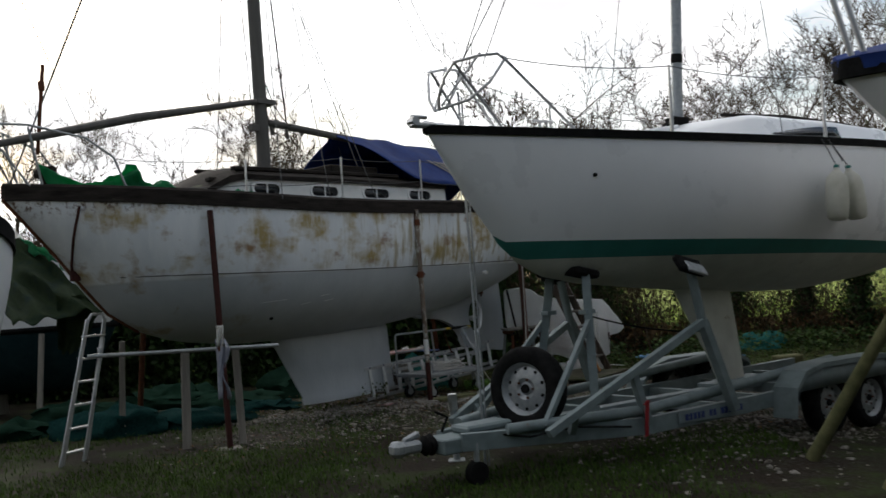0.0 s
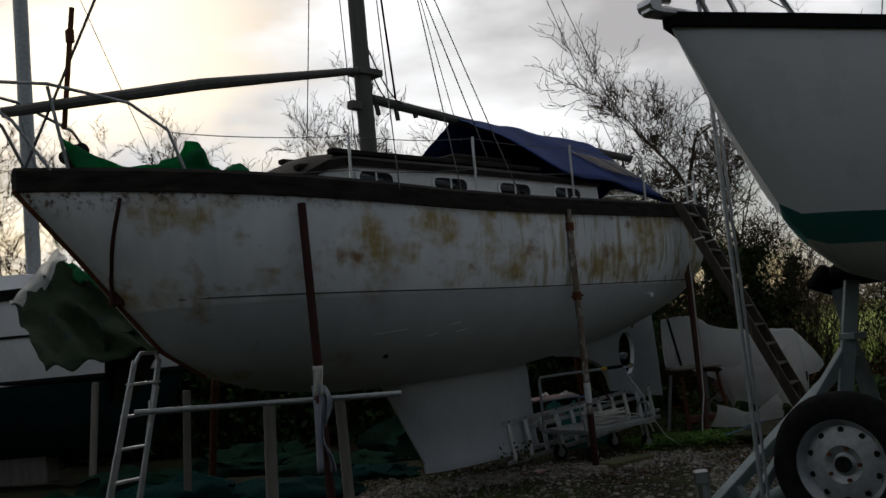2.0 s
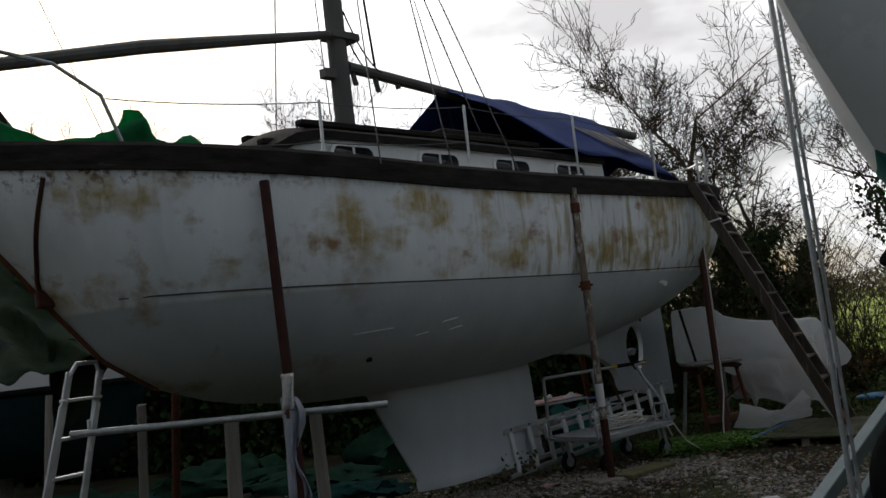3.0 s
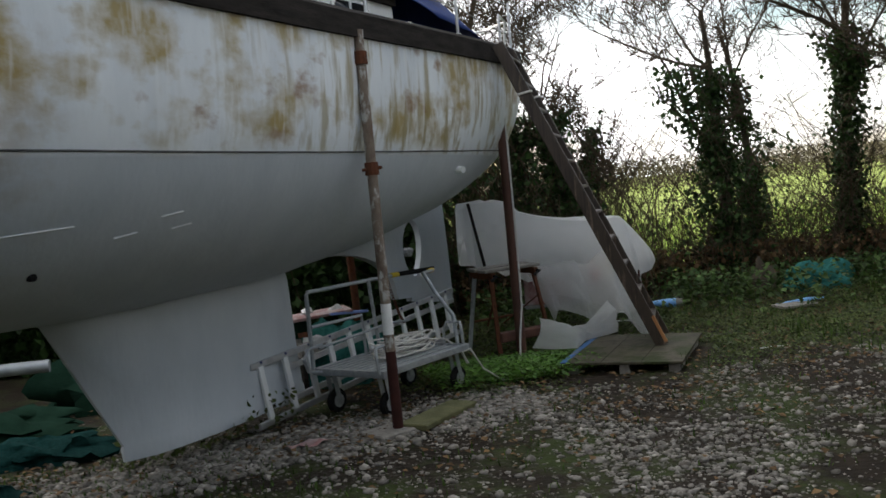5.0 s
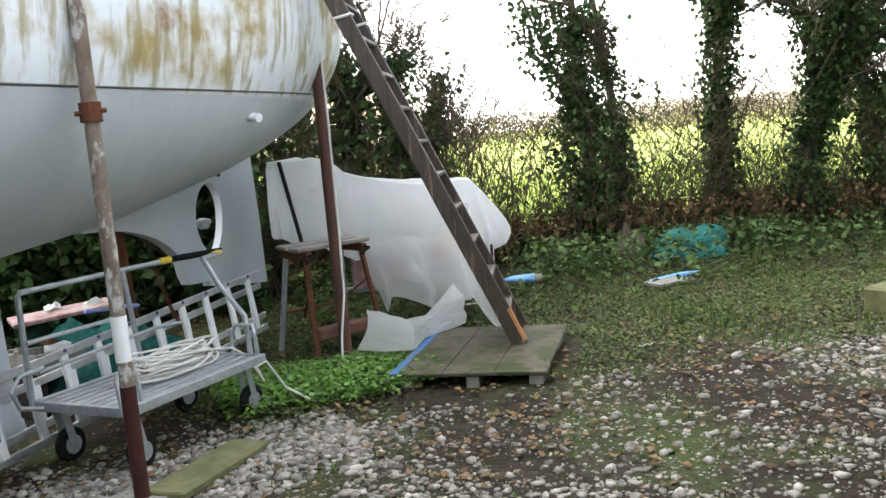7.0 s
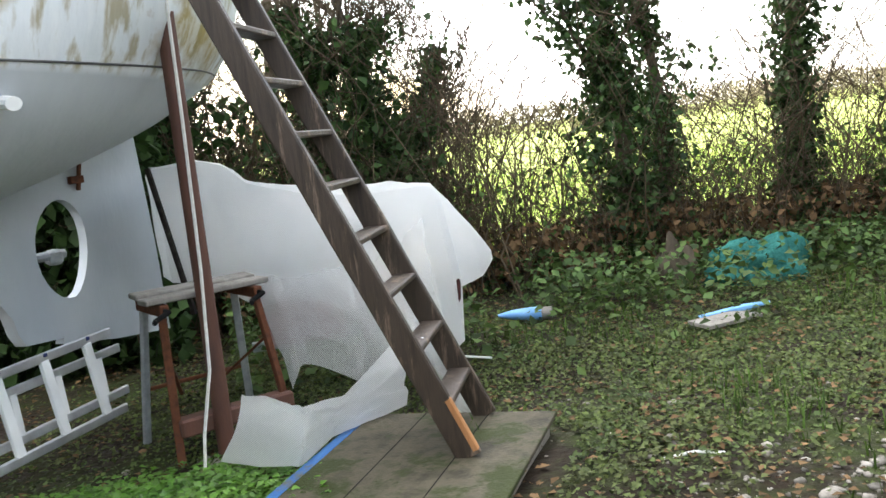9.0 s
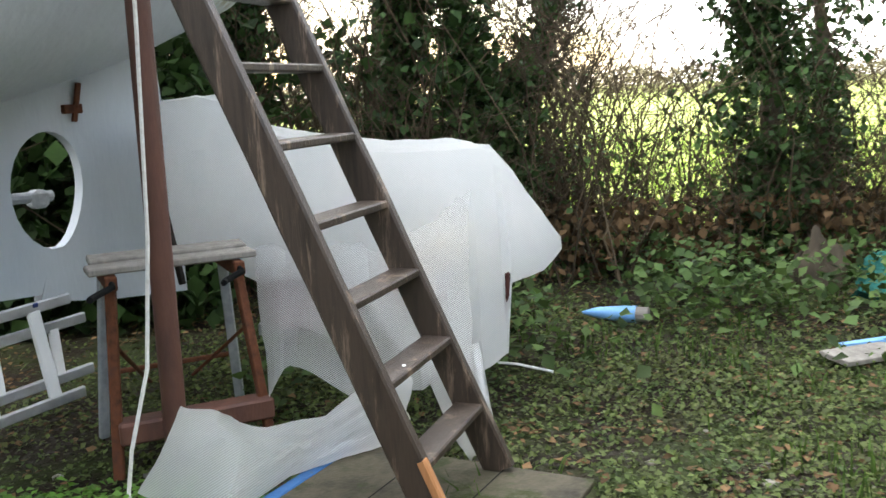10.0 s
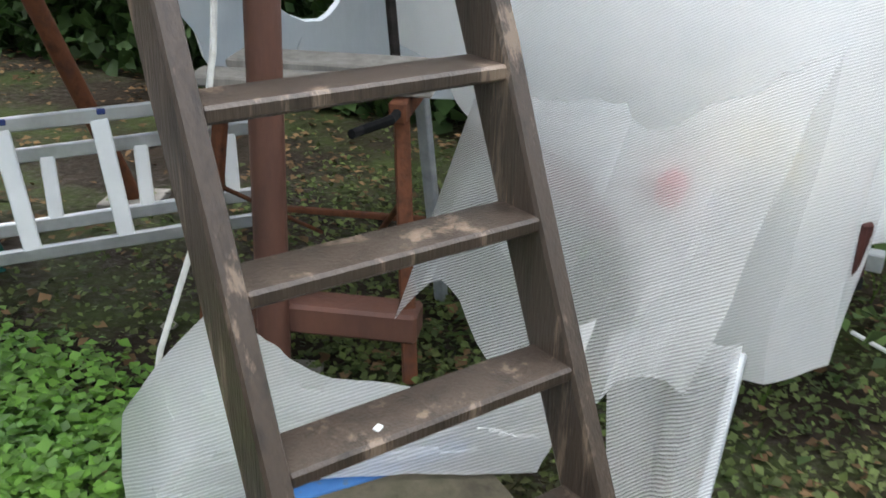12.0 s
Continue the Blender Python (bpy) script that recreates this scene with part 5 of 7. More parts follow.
# ---- sheets and nets on the yacht ----
def tarp():
    s = Shape()
    rows = []
    for k in range(23):
        u = k / 22
        row = []
        for j in range(-10, 11):
            v = j / 10
            reach = 0.12 + 0.88 * smoothstep(0.0, 0.42, u) if v < 0 else 1.0
            x = 1.31 + 1.98 * u + 0.22 * abs(v) * (u - 0.2)
            y = v * 0.92 * reach
            drop = (0.66 + 0.26 * u) * reach * abs(v) ** 1.1
            n = 0.035 * noise.noise((x * 2.5, y * 3.2, 1.0)) + 0.014 * noise.noise((x * 8, y * 9, 4.0))
            row.append((x + 0.02 * math.sin(7 * v), y, 4.17 - 0.10 * u - drop + n + 0.025 * math.sin(11 * u) * abs(v)))
        rows.append(row)
    # the aft end hangs down over the stern of the cockpit
    for q in (0.4, 1.0):
        rows.append([(x + 0.30 * q, y * (1 - 0.06 * q), z - 0.55 * q * (1 - abs(y)) - 0.06 * q) for x, y, z in rows[22]])
    s.sheet(rows)
    t = single("tarpaulin", s, NAVY, YACHT, "navy blue tarpaulin draped over the boom like a tent", "tarpaulin", smooth=70, thick=0.006)
    def on(u, v):
        return (1.31 + 1.98 * u + 0.22 * v * (u - 0.2), -v * 0.92 - 0.012, 4.17 - 0.10 * u - (0.66 + 0.26 * u) * v ** 1.1 + 0.05)
    for k in range(6):
        p = Shape()
        p.sheet([[on(0.60 + 0.05 * k + a + 0.10 * b, 0.50 + 0.28 * b) for b in spaced(0, 1, 5)] for a in (0, 0.022 + 0.01 * (k % 3))])
        part("printed_bar", p, GREY_WOOD, t, "faded pale printing on the tarpaulin", thick=0.004)
    fair(t)


tarp()


def drape(name, m, w, h, fn, mat, label, category, nu=16, nv=14, thick=0.006, group=""):
    s = Shape()
    s.sheet([[fn(i / nu, j / nv) for i in range(nu + 1)] for j in range(nv + 1)])
    return single(name, s, mat, m, label, category, group, smooth=80, thick=thick)


def fold(a, b, c, rough=0.03, freq=3.0, seed=0.0):
    """A sheet over three corners a, b, c (c is opposite to the line a-b), with folds."""
    a, b, c = Vector(a), Vector(b), Vector(c)
    def fn(u, v):
        p = a.lerp(b, u).lerp(c + (b - a) * (u - 0.5) * 0.35, v)
        k = Vector((noise.noise((u * freq, v * freq, seed)), noise.noise((u * freq, v * freq, seed + 7)), noise.noise((u * freq, v * freq, seed + 13))))
        return tuple(p + k * rough * 3 + Vector((0, 0, 0.25 * rough * math.sin(u * 15 + seed))))
    return fn


def hung(a, b, c, d, rough, seed):
    """A crumpled sheet with the corners a, b (upper) and d, c (lower)."""
    a, b, c, d = Vector(a), Vector(b), Vector(c), Vector(d)
    def fn(u, v):
        p = a.lerp(b, u).lerp(d.lerp(c, u), v)
        k = 0.25 - abs(noise.noise((u * 3 + seed, v * 1.6, seed)))
        q = noise.noise((u * 7, v * 4, seed + 3))
        e = 0.10 * noise.noise((u * 5, v * 5, seed + 9)) * min(1, 4 * max(abs(u - 0.5), abs(v - 0.5)) - 1)
        return tuple(p + Vector((0.4 * k, -k, 0.3 * q)) * rough * 3 + Vector((0.5 * e, 0, e)))
    return fn


def slung(u, v):
    """Netting slung between the bow rail's legs, sagging in the middle."""
    x, y = -3.42 + 1.02 * u, -0.24 - 0.40 * u
    top = 3.42 - 0.08 * u - 0.20 * math.sin(math.pi * u) + 0.03 * noise.noise((u * 6, 0, 2))
    return (x + 0.15 * v, y - 0.05 * v + 0.05 * noise.noise((u * 5, v * 4, 8)), top + (3.0 - top) * v)


drape("green_net", YACHT, 1, 1, slung, NET, "bright green netting slung inside the bow rail", "netting", 24, 10)
drape("green_net", YACHT, 1, 1, fold((-2.5, -0.55, 3.4), (-2.6, 0.4, 3.1), (-2.1, -0.45, 3.02), 0.025, 3, 3.0), NET, "bright green netting slung inside the bow rail", "netting")


def heap(name, m, rx, ry, h, mat, label, category, seed=0.0, lumps=0.25, kind="", n=26):
    """A crumpled heap that lies on the ground or a deck."""
    s = Shape()
    rings = []
    for k in range(11):
        t = k / 10
        ring = []
        for j in range(n):
            a = 2 * math.pi * j / n
            r = math.cos(t * math.pi / 2) ** 0.7 + 0.02
            q = 1 + lumps * noise.noise((math.cos(a) * 2 + seed, math.sin(a) * 2, t * 2.5)) + lumps * 0.6 * noise.noise((math.cos(a) * 6 + seed, math.sin(a) * 6, t * 6))
            ring.append((rx * r * math.cos(a) * q, ry * r * math.sin(a) * q, h * math.sin(t * math.pi / 2) * (0.85 + 0.5 * noise.noise((math.cos(a) * r * 2.4 + seed, math.sin(a) * r * 2.4, seed))) - (0.02 if k == 0 else 0)))
        rings.append(ring)
    s.loft(rings)
    return single(name, s, mat, m, label, category, kind=kind, smooth=60)


heap("green_net", YACHT @ pose(-2.15, -0.62, 2.88), 0.44, 0.22, 0.33, NET, "bundle of green netting on the foredeck", "netting", 4.0, 0.4)
heap("green_net", YACHT @ pose(-1.0, -0.80, 2.86), 0.26, 0.10, 0.26, NET, "corner of green netting beside the cabin", "netting", 8.0)
drape("hanging_tarpaulin", Matrix(), 1, 1, hung((-6.99, 13.9, 2.42), (-6.6, 14.3, 2.98), (-4.75, 13.1, 1.75), (-5.85, 12.5, 1.6), 0.12, 2.0), TARP_GREEN, "dark green tarpaulin bundle hanging behind the yacht's bow", "tarpaulin", 30, 24)
drape("hanging_tarpaulin", Matrix(), 1, 1, hung((-6.45, 14.15, 2.95), (-5.4, 13.4, 2.42), (-5.2, 13.25, 2.2), (-6.2, 13.95, 2.72), 0.06, 12.0), NET, "bright green tarpaulin edge behind the yacht's bow", "tarpaulin", 18, 12)
drape("hanging_tarpaulin", Matrix(), 1, 1, hung((-5.5, 13.1, 2.0), (-4.8, 13.2, 1.9), (-5.35, 13.3, 1.12), (-5.6, 13.3, 1.2), 0.07, 5.0), TARP_GREEN, "dark green tarpaulin end hanging to a point", "tarpaulin", 16, 18)
drape("clear_sheet", Matrix(), 1, 1, hung((-7.0, 13.85, 2.45), (-6.55, 14.2, 3.08), (-6.4, 14.15, 2.92), (-6.7, 13.8, 2.36), 0.04, 9.0), SHEETING, "shiny scrap of clear plastic along the tarpaulin's edge", "plastic sheet")
# net heaps under the yacht take the teal with shade painted in
heap("fishing_net", pose(-4.75, 12.9, -0.02), 0.75, 0.5, 0.42, NET_SHADED, "heap of teal fishing net on the ground", "netting", 1.0, 0.4)
heap("fishing_net", pose(-3.7, 13.3, -0.02), 0.8, 0.5, 0.26, NET_SHADED, "flat heap of teal fishing net on the ground", "netting", 3.0, 0.4)
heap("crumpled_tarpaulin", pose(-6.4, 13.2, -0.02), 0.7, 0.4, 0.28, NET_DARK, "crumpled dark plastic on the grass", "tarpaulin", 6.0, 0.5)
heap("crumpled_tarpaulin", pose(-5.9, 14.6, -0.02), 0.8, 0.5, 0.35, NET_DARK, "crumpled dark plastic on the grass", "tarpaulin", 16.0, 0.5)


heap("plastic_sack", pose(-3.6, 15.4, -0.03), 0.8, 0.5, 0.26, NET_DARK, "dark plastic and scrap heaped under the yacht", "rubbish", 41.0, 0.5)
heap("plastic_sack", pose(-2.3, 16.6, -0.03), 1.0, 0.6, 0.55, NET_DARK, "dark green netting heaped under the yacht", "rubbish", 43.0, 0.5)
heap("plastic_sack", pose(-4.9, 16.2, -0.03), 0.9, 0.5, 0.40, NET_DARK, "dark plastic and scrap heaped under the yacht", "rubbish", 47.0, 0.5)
heap("plastic_sack", pose(-2.9, 14.4, -0.03), 0.5, 0.35, 0.2, NET_SHADED, "teal netting heaped under the yacht", "rubbish", 49.0, 0.5)


# ---- trolley ----
TROLLEY = pose(-0.36, 14.12, -0.01, 0, 0, 43.7)


def build_trolley():
    t = thing("trolley", TROLLEY, "galvanised slatted trolley with rails beside the keel", "trolley")
    L, W, D = 1.18, 0.70, 0.36
    deck = part("deck_frame", Shape().beam((0, 0, D), (L, 0, D), 0.035, 0.055).beam((0, W, D), (L, W, D), 0.035, 0.055).beam((0.017, 0, D), (0.017, W, D), 0.035, 0.055).beam((L - 0.017, 0, D), (L - 0.017, W, D), 0.035, 0.055), GALV, t)
    for k in range(9):
        y = 0.06 + (W - 0.12) * k / 8
        part("slat", Shape().beam((0.03, y, D + 0.01), (L - 0.03, y, D + 0.01), 0.045, 0.016, 0.003), GALV, deck)
    # back rail and end hoops
    part("back_rail", Shape().pipe([(0, W, D), (0, W, 0.98), (0.02, W, 1.0), (L - 0.3, W, 1.0), (L + 0.24, W, 0.99)], 0.017, 8), GALV, t)
    part("back_rail", Shape().pipe([(0, W - 0.02, 0.72), (0.62, W - 0.02, 0.72), (0.64, W - 0.02, D)], 0.014, 8), GALV, t)
    part("back_post", Shape().pipe([(L * 0.70, W - 0.02, D), (L * 0.64, W - 0.02, 1.0)], 0.016, 8), GALV, t)
    part("front_rail", Shape().pipe([(0.02, W - 0.06, 0.55), (L * 0.8, W - 0.06, 0.6), (L, W - 0.06, 0.58)], 0.012, 8), GALV, t)
    part("handle", Shape().pipe([(L, 0.10, D), (L + 0.03, 0.14, 0.62), (L - 0.02, 0.28, 0.84), (L - 0.02, 0.36, 0.97), (L + 0.02, 0.42, 1.0), (L + 0.32, 0.52, 1.0)], 0.018, 8), GALV, t, "bent push handle")
    part("grip", Shape().pipe([(L + 0.02, W, 1.0), (L + 0.34, 0.53, 1.01)], 0.021, 8), BLACK, t, "dark grip bar")
    for p in ((L - 0.08, W, 1.0, 1, 0), (L + 0.2, 0.487, 1.0, 1, 0.3)):
        a = Vector(p[:3])
        part("tape", Shape().pipe([a, a + Vector((p[3], p[4], 0)).normalized() * 0.1], 0.0225, 8), YELLOW, t, "yellow tape")
    part("hoop", Shape().pipe([(0.0, 0.02, D), (0.0, 0.04, 0.52), (0.03, 0.06, 0.56), (0.12, 0.06, 0.56), (0.16, 0.06, 0.52), (0.16, 0.04, D)], 0.014, 8), GALV, t, "small end hoop")
    part("hoop", Shape().pipe([(L - 0.03, 0.02, D), (L - 0.03, 0.03, 0.52), (L, 0.06, 0.57), (L, 0.2, 0.57), (L, 0.24, 0.5), (L, 0.24, D)], 0.014, 8), GALV, t, "small end hoop")
    part("hoop", Shape().pipe([(-0.02, W - 0.1, D), (-0.16, W - 0.1, 0.40), (-0.2, W - 0.1, 0.5), (-0.14, W - 0.1, 0.57), (0.02, W - 0.1, 0.58)], 0.014, 8), GALV, t, "small end hoop")
    for x, y in ((0.1, 0.08), (L - 0.12, 0.08), (0.1, W - 0.08), (L - 0.12, W - 0.08)):
        w = part("castor", Shape().beam((x, y - 0.035, D - 0.02), (x + 0.05, y - 0.035, 0.1), 0.006, 0.05).beam((x, y + 0.035, D - 0.02), (x + 0.05, y + 0.035, 0.1), 0.006, 0.05).block((x, y, D - 0.035), (0.1, 0.1, 0.02)), GALV, t, "castor fork")
        part("tyre", Shape().loft([[(x + 0.05 + r * math.cos(a), y + yy, 0.1 + r * math.sin(a)) for a in [2 * math.pi * k / 20 for k in range(20)]] for r, yy in ((0.06, -0.024), (0.09, -0.024), (0.1, -0.012), (0.1, 0.012), (0.09, 0.024), (0.06, 0.024))]), BLACK, w, "black rubber castor wheel")
        part("hub", Shape().pipe([(x + 0.05, y - 0.03, 0.1), (x + 0.05, y + 0.03, 0.1)], 0.055, 14), GALV, w)
    chain = Shape()
    for k in range(22):
        p = Vector((L - 0.12, W + 0.02, 1.0)).lerp(Vector((L + 0.1, W + 0.05, 0.55)), k / 21) + Vector((0, 0, -0.05 * math.sin(math.pi * k / 21)))
        chain.pipe([p + Vector((0.012 * math.cos(a) * (k % 2), 0.012 * math.cos(a) * (1 - k % 2), 0.018 * math.sin(a))) for a in [2 * math.pi * i / 6 for i in range(6)]], 0.004, 4, closed=True)
    part("chain", chain, RUST, t, "rusty chain hanging from the rail")


build_trolley()
rng = random.Random(5)
coil = Shape()
for k in range(13):
    c, w = Vector((0.72 + rng.uniform(-0.05, 0.05), 0.33 + rng.uniform(-0.04, 0.04), 0.39 + 0.009 * k)), rng.uniform(0.8, 1.15)
    coil.pipe([c + Vector((0.30 * w * math.cos(a), 0.14 * w * math.sin(a) + 0.02 * math.sin(3 * a + k), 0.02 * math.sin(2 * a + k * 1.3) + 0.012)) for a in [2 * math.pi * i / 22 for i in range(22)]], 0.008, 5, closed=True)
coil.pipe([(0.95, 0.25, 0.46), (1.1, 0.18, 0.44), (1.2, 0.1, 0.34), (1.15, 0.0, 0.22), (1.08, -0.06, 0.24), (1.02, -0.05, 0.34), (1.1, -0.08, 0.36), (1.22, -0.12, 0.16), (1.36, -0.22, 0.035), (1.55, -0.3, 0.02)], 0.008, 5)
single("rope", coil, WHITE_ROPE, TROLLEY, "loose coil of white rope on the trolley deck", "rope")


def build_white_ladder():
    """A double aluminium ladder lying on its edge through the trolley, one end on the ground."""
    lad = thing("ladder", Matrix(), "white aluminium extension ladder lying on edge across the trolley", "ladder")
    a, b = Vector((-1.30, 14.20, 0.06)), Vector((0.82, 16.86, 0.19))
    d = (b - a).normalized()
    up, out = Vector((-0.03, 0.02, 0.45)), Vector((-0.05, 0.05, 0))
    for k, (h, o, e) in enumerate(((0.0, 0.0, 0), (1.0, 0.0, 0), (0.16, 1.0, 0.35), (0.72, 1.0, 0.35))):
        part("rail", Shape().beam(a + up * h + out * o + d * e, b + up * h + out * o + d * e * 0.3, 0.024, 0.05, 0.005), ALU, lad)
    n = 11
    for k in range(n):
        p = a.lerp(b, (k + 0.5) / n)
        part("rung", Shape().beam(p + up * 0.03, p + up * 0.97 - d * 0.04, 0.028, 0.06, 0.005, up=tuple(d)), CABIN_WHITE, lad, "flat white rung")
        if k > 1:
            q = p + out + d * 0.08
            part("rung", Shape().beam(q + up * 0.19, q + up * 0.70, 0.024, 0.05, 0.005, up=tuple(d)), CABIN_WHITE, lad)
        part("blue_cap", Shape().block(p + up * 1.0 + Vector((0, 0, 0.012)) - d * 0.03, (0.03, 0.030, 0.022), pose(0, 0, 0, 0, 0, 51), 0.004), LETTER_BLUE, lad, "dark blue cord tie")


build_white_ladder()
heap("green_net", pose(-0.48, 16.15, -0.05), 0.52, 0.34, 0.62, NET_TEAL, "heap of teal netting behind the trolley", "netting", 21.0, 0.45)
heap("dark_tarpaulin", pose(-0.75, 16.3, -0.05), 0.5, 0.35, 0.60, NET_DARK, "dark tarpaulin-covered junk behind the keel", "junk", 27.0, 0.45)
single("board", Shape().block((0, 0, 0), (0.70, 0.30, 0.03), bevel=0.006), RED_SCRAP, pose(-0.72, 16.25, 0.62, 3, -3, 12), "faded pink board lying on the junk behind the trolley", "board")
single("board", Shape().block((0, 0, 0), (0.42, 0.22, 0.025), bevel=0.006), BLUE_BOARD, pose(-0.42, 16.28, 0.60, -4, 4, 28), "faded blue board lying on the junk behind the trolley", "board")
for bx, by, bs, bt in ((-0.50, 16.30, 0.07, 10), (-0.78, 16.32, 0.08, 60)):
    heap("plastic_bag", pose(bx, by, 0.63, 0, 0, bt), bs, bs * 0.6, 0.06, CABIN_WHITE, "crumpled white plastic bag on the junk heap", "bag", bx * 9, 0.5)
crate = thing("crate", pose(-0.75, 16.1, -0.05, 0, 0, 40), "grey plastic tray of odds and ends behind the trolley", "crate")
part("tray", Shape().block((0, 0, 0.36), (0.72, 0.42, 0.03), bevel=0.008).block((0, -0.2, 0.42), (0.72, 0.02, 0.12)).block((0, 0.2, 0.42), (0.72, 0.02, 0.12)).block((-0.35, 0, 0.42), (0.02, 0.38, 0.12)).block((0.35, 0, 0.42), (0.02, 0.38, 0.12)), GREY_WOOD, crate)
for px in (-0.3, 0.3):
    part("leg", Shape().block((px, 0, 0.17), (0.06, 0.36, 0.36), bevel=0.01), DARK_WOOD, crate, "dark block under the tray")
part("bag", Shape().loft([[(0.05 + r * math.cos(a) * (1 + 0.2 * math.sin(3 * a)), 0.7 * r * math.sin(a), z) for a in [2 * math.pi * k / 14 for k in range(14)]] for r, z in ((0.10, 0.37), (0.15, 0.42), (0.14, 0.48), (0.07, 0.53), (0.03, 0.545))]), CABIN_WHITE, crate, "crumpled white bag")
for k, (px, py, a) in enumerate(((-0.2, 0.05, 20), (0.22, -0.05, -35), (-0.05, 0.1, 70))):
    part("offcut", Shape().block((px, py, 0.46 + 0.02 * k), (0.34, 0.05, 0.05), pose(0, 0, 0, 0, 8, a), 0.006), RUST if k else GREY_WOOD, crate, "offcut of scrap in the tray")


# ---- pallet and boarding ladder ----
PALLET = pose(2.2, 14.38, 0, 0, 0, 57)


def build_pallet():
    p = thing("plywood_platform", PALLET, "plywood sheet with a blue edge lying on timber bearers", "platform")
    part("board", Shape().block((0.70, 0.53, 0.083), (1.42, 1.06, 0.024), bevel=0.004), PLYWOOD, p, "algae-stained plywood")
    part("blue_edge", Shape().block((0.70, 1.035, 0.0865), (1.41, 0.055, 0.026), bevel=0.004), BLUE_PAINT, p, "strip of blue paint along the edge")
    for y in (0.08, 0.5, 0.95):
        part("bearer", Shape().block((0.69, y, 0.015), (1.34, 0.09, 0.11), bevel=0.006), GREY_WOOD, p, "dark timber bearer")
    for y in (0.35, 0.7):
        part("joint", Shape().block((0.7, y, 0.0935), (1.41, 0.006, 0.006), None, 0.001), BLACK, p, "dark joint line")


build_pallet()


def build_boarding_ladder():
    foot = Vector((2.383, 15.181, 0.095))
    lean = Vector((-0.40, 0.188, 1.0))
    w = Vector((0.427, 0.904, 0)) * 0.605
    lad = thing("boarding_ladder", pose(foot.x, foot.y, 0), "dark wooden boarding ladder leaning on the steel yacht's stern", "ladder")
    o = Vector((0, 0, foot.z))
    nrm = w.cross(lean).normalized()
    top = lean * 2.93
    for s, c in ((0, o), (1, o + w)):
        rail = Shape()
        d = lean.normalized()
        wn_ = w.normalized()
        rings = []
        for k in range(15):
            p = c + top * (k / 14)
            j = 0.003 * noise.noise((k * 0.9, s * 5.0, 0.2))
            h = 0.058 + 0.004 * noise.noise((k * 0.7, s * 3.0, 2.0))
            rings.append([p + nrm * (a * h) + wn_ * (b * 0.021 + j) for a, b in ((-1, -0.8), (-0.85, -1), (0.85, -1), (1, -0.8), (1, 0.8), (0.85, 1), (-0.85, 1), (-1, 0.8))])
        rail.loft(rings)
        st_ = part("stile", rail, LADDER_WOOD, lad, "dark varnished stile with chipped edges", smooth=25)
        if s == 0:
            part("split", Shape().beam(c + lean * 0.01 + nrm * 0.043 - wn_ * 0.005, c + lean * 0.26 + nrm * 0.045 - wn_ * 0.005, 0.034, 0.034, 0.006, up=tuple(nrm)), RAW_WOOD, st_, "freshly split orange timber at the foot")
        part("lashing", Shape().pipe([c + top * 0.83 + nrm * 0.066 + wn_ * 0.03, c + top * 0.83 + nrm * 0.066 - wn_ * 0.03, c + top * 0.84 - nrm * 0.066 - wn_ * 0.03], 0.012, 6), WHITE_ROPE, st_, "pale rope lashing")
    for k in range(11):
        c = o + lean * (0.246 + 0.256 * k)
        n2 = Vector((nrm.x, nrm.y, 0)).normalized()
        a, b = c + w.normalized() * 0.015, c + w - w.normalized() * 0.015
        part("tread", Shape().beam(a, b, 0.115, 0.030, 0.006), LADDER_WOOD, lad, "flat dark tread")
    part("paint_fleck", Shape().block(o + lean * 0.502 + w * 0.33 + Vector((0.02, -0.02, 0.018)), (0.012, 0.016, 0.004), None, 0.001), CABIN_WHITE, lad)


build_boarding_ladder()


# ---- workbench and covered machine ----
def build_bench():
    b = thing("folding_workbench", pose(1.31, 16.64, -0.05, 0, 0, 20) @ Matrix.Diagonal((1, 1, 1.06, 1)), "rusty folding workbench with a splintered grey top", "workbench")
    part("top_board", Shape().block((0.0, -0.11, 0.84), (0.72, 0.14, 0.03), pose(0, 0, 0, 0, 0, 2), 0.006), GREY_WOOD, b, "weathered top board")
    part("top_board", Shape().block((0.02, 0.12, 0.845), (0.70, 0.16, 0.03), pose(0, 0, 0, 2, 0, -1), 0.006), GREY_WOOD, b, "weathered top board")
    for s in (-1, 1):
        part("jaw_channel", Shape().block((s * 0.27, 0, 0.79), (0.05, 0.42, 0.06), bevel=0.006), RUST, b, "rusty jaw channel")
        part("leg", Shape().beam((s * 0.27, -0.15, 0.78), (s * 0.33, -0.30, 0.02), 0.045, 0.03), RUST, b)
        part("leg", Shape().beam((s * 0.27, 0.15, 0.78), (s * 0.33, 0.28, 0.02), 0.045, 0.03), GALV, b)
        part("brace", Shape().beam((s * 0.29, -0.2, 0.55), (s * 0.1, 0.24, 0.25), 0.022, 0.012), RUST, b)
        part("crank", Shape().pipe([(s * 0.27, -0.2, 0.79), (s * 0.27, -0.27, 0.79), (s * 0.27 - 0.08, -0.28, 0.76), (s * 0.27 - 0.1, -0.33, 0.76)], 0.014, 7), BLACK, b, "black vice crank")
    part("foot_step", Shape().block((0.02, -0.26, 0.20), (0.66, 0.12, 0.09), bevel=0.01), BROWN_POLE, b, "red-brown foot step")
    part("tie_bar", Shape().beam((-0.32, 0.25, 0.32), (0.32, 0.25, 0.32), 0.025, 0.02), RUST, b)


build_bench()


def crease(x, y, z):
    """Sharp folds, as in stiff sheet."""
    return 0.25 - abs(noise.noise((x, y, z)))


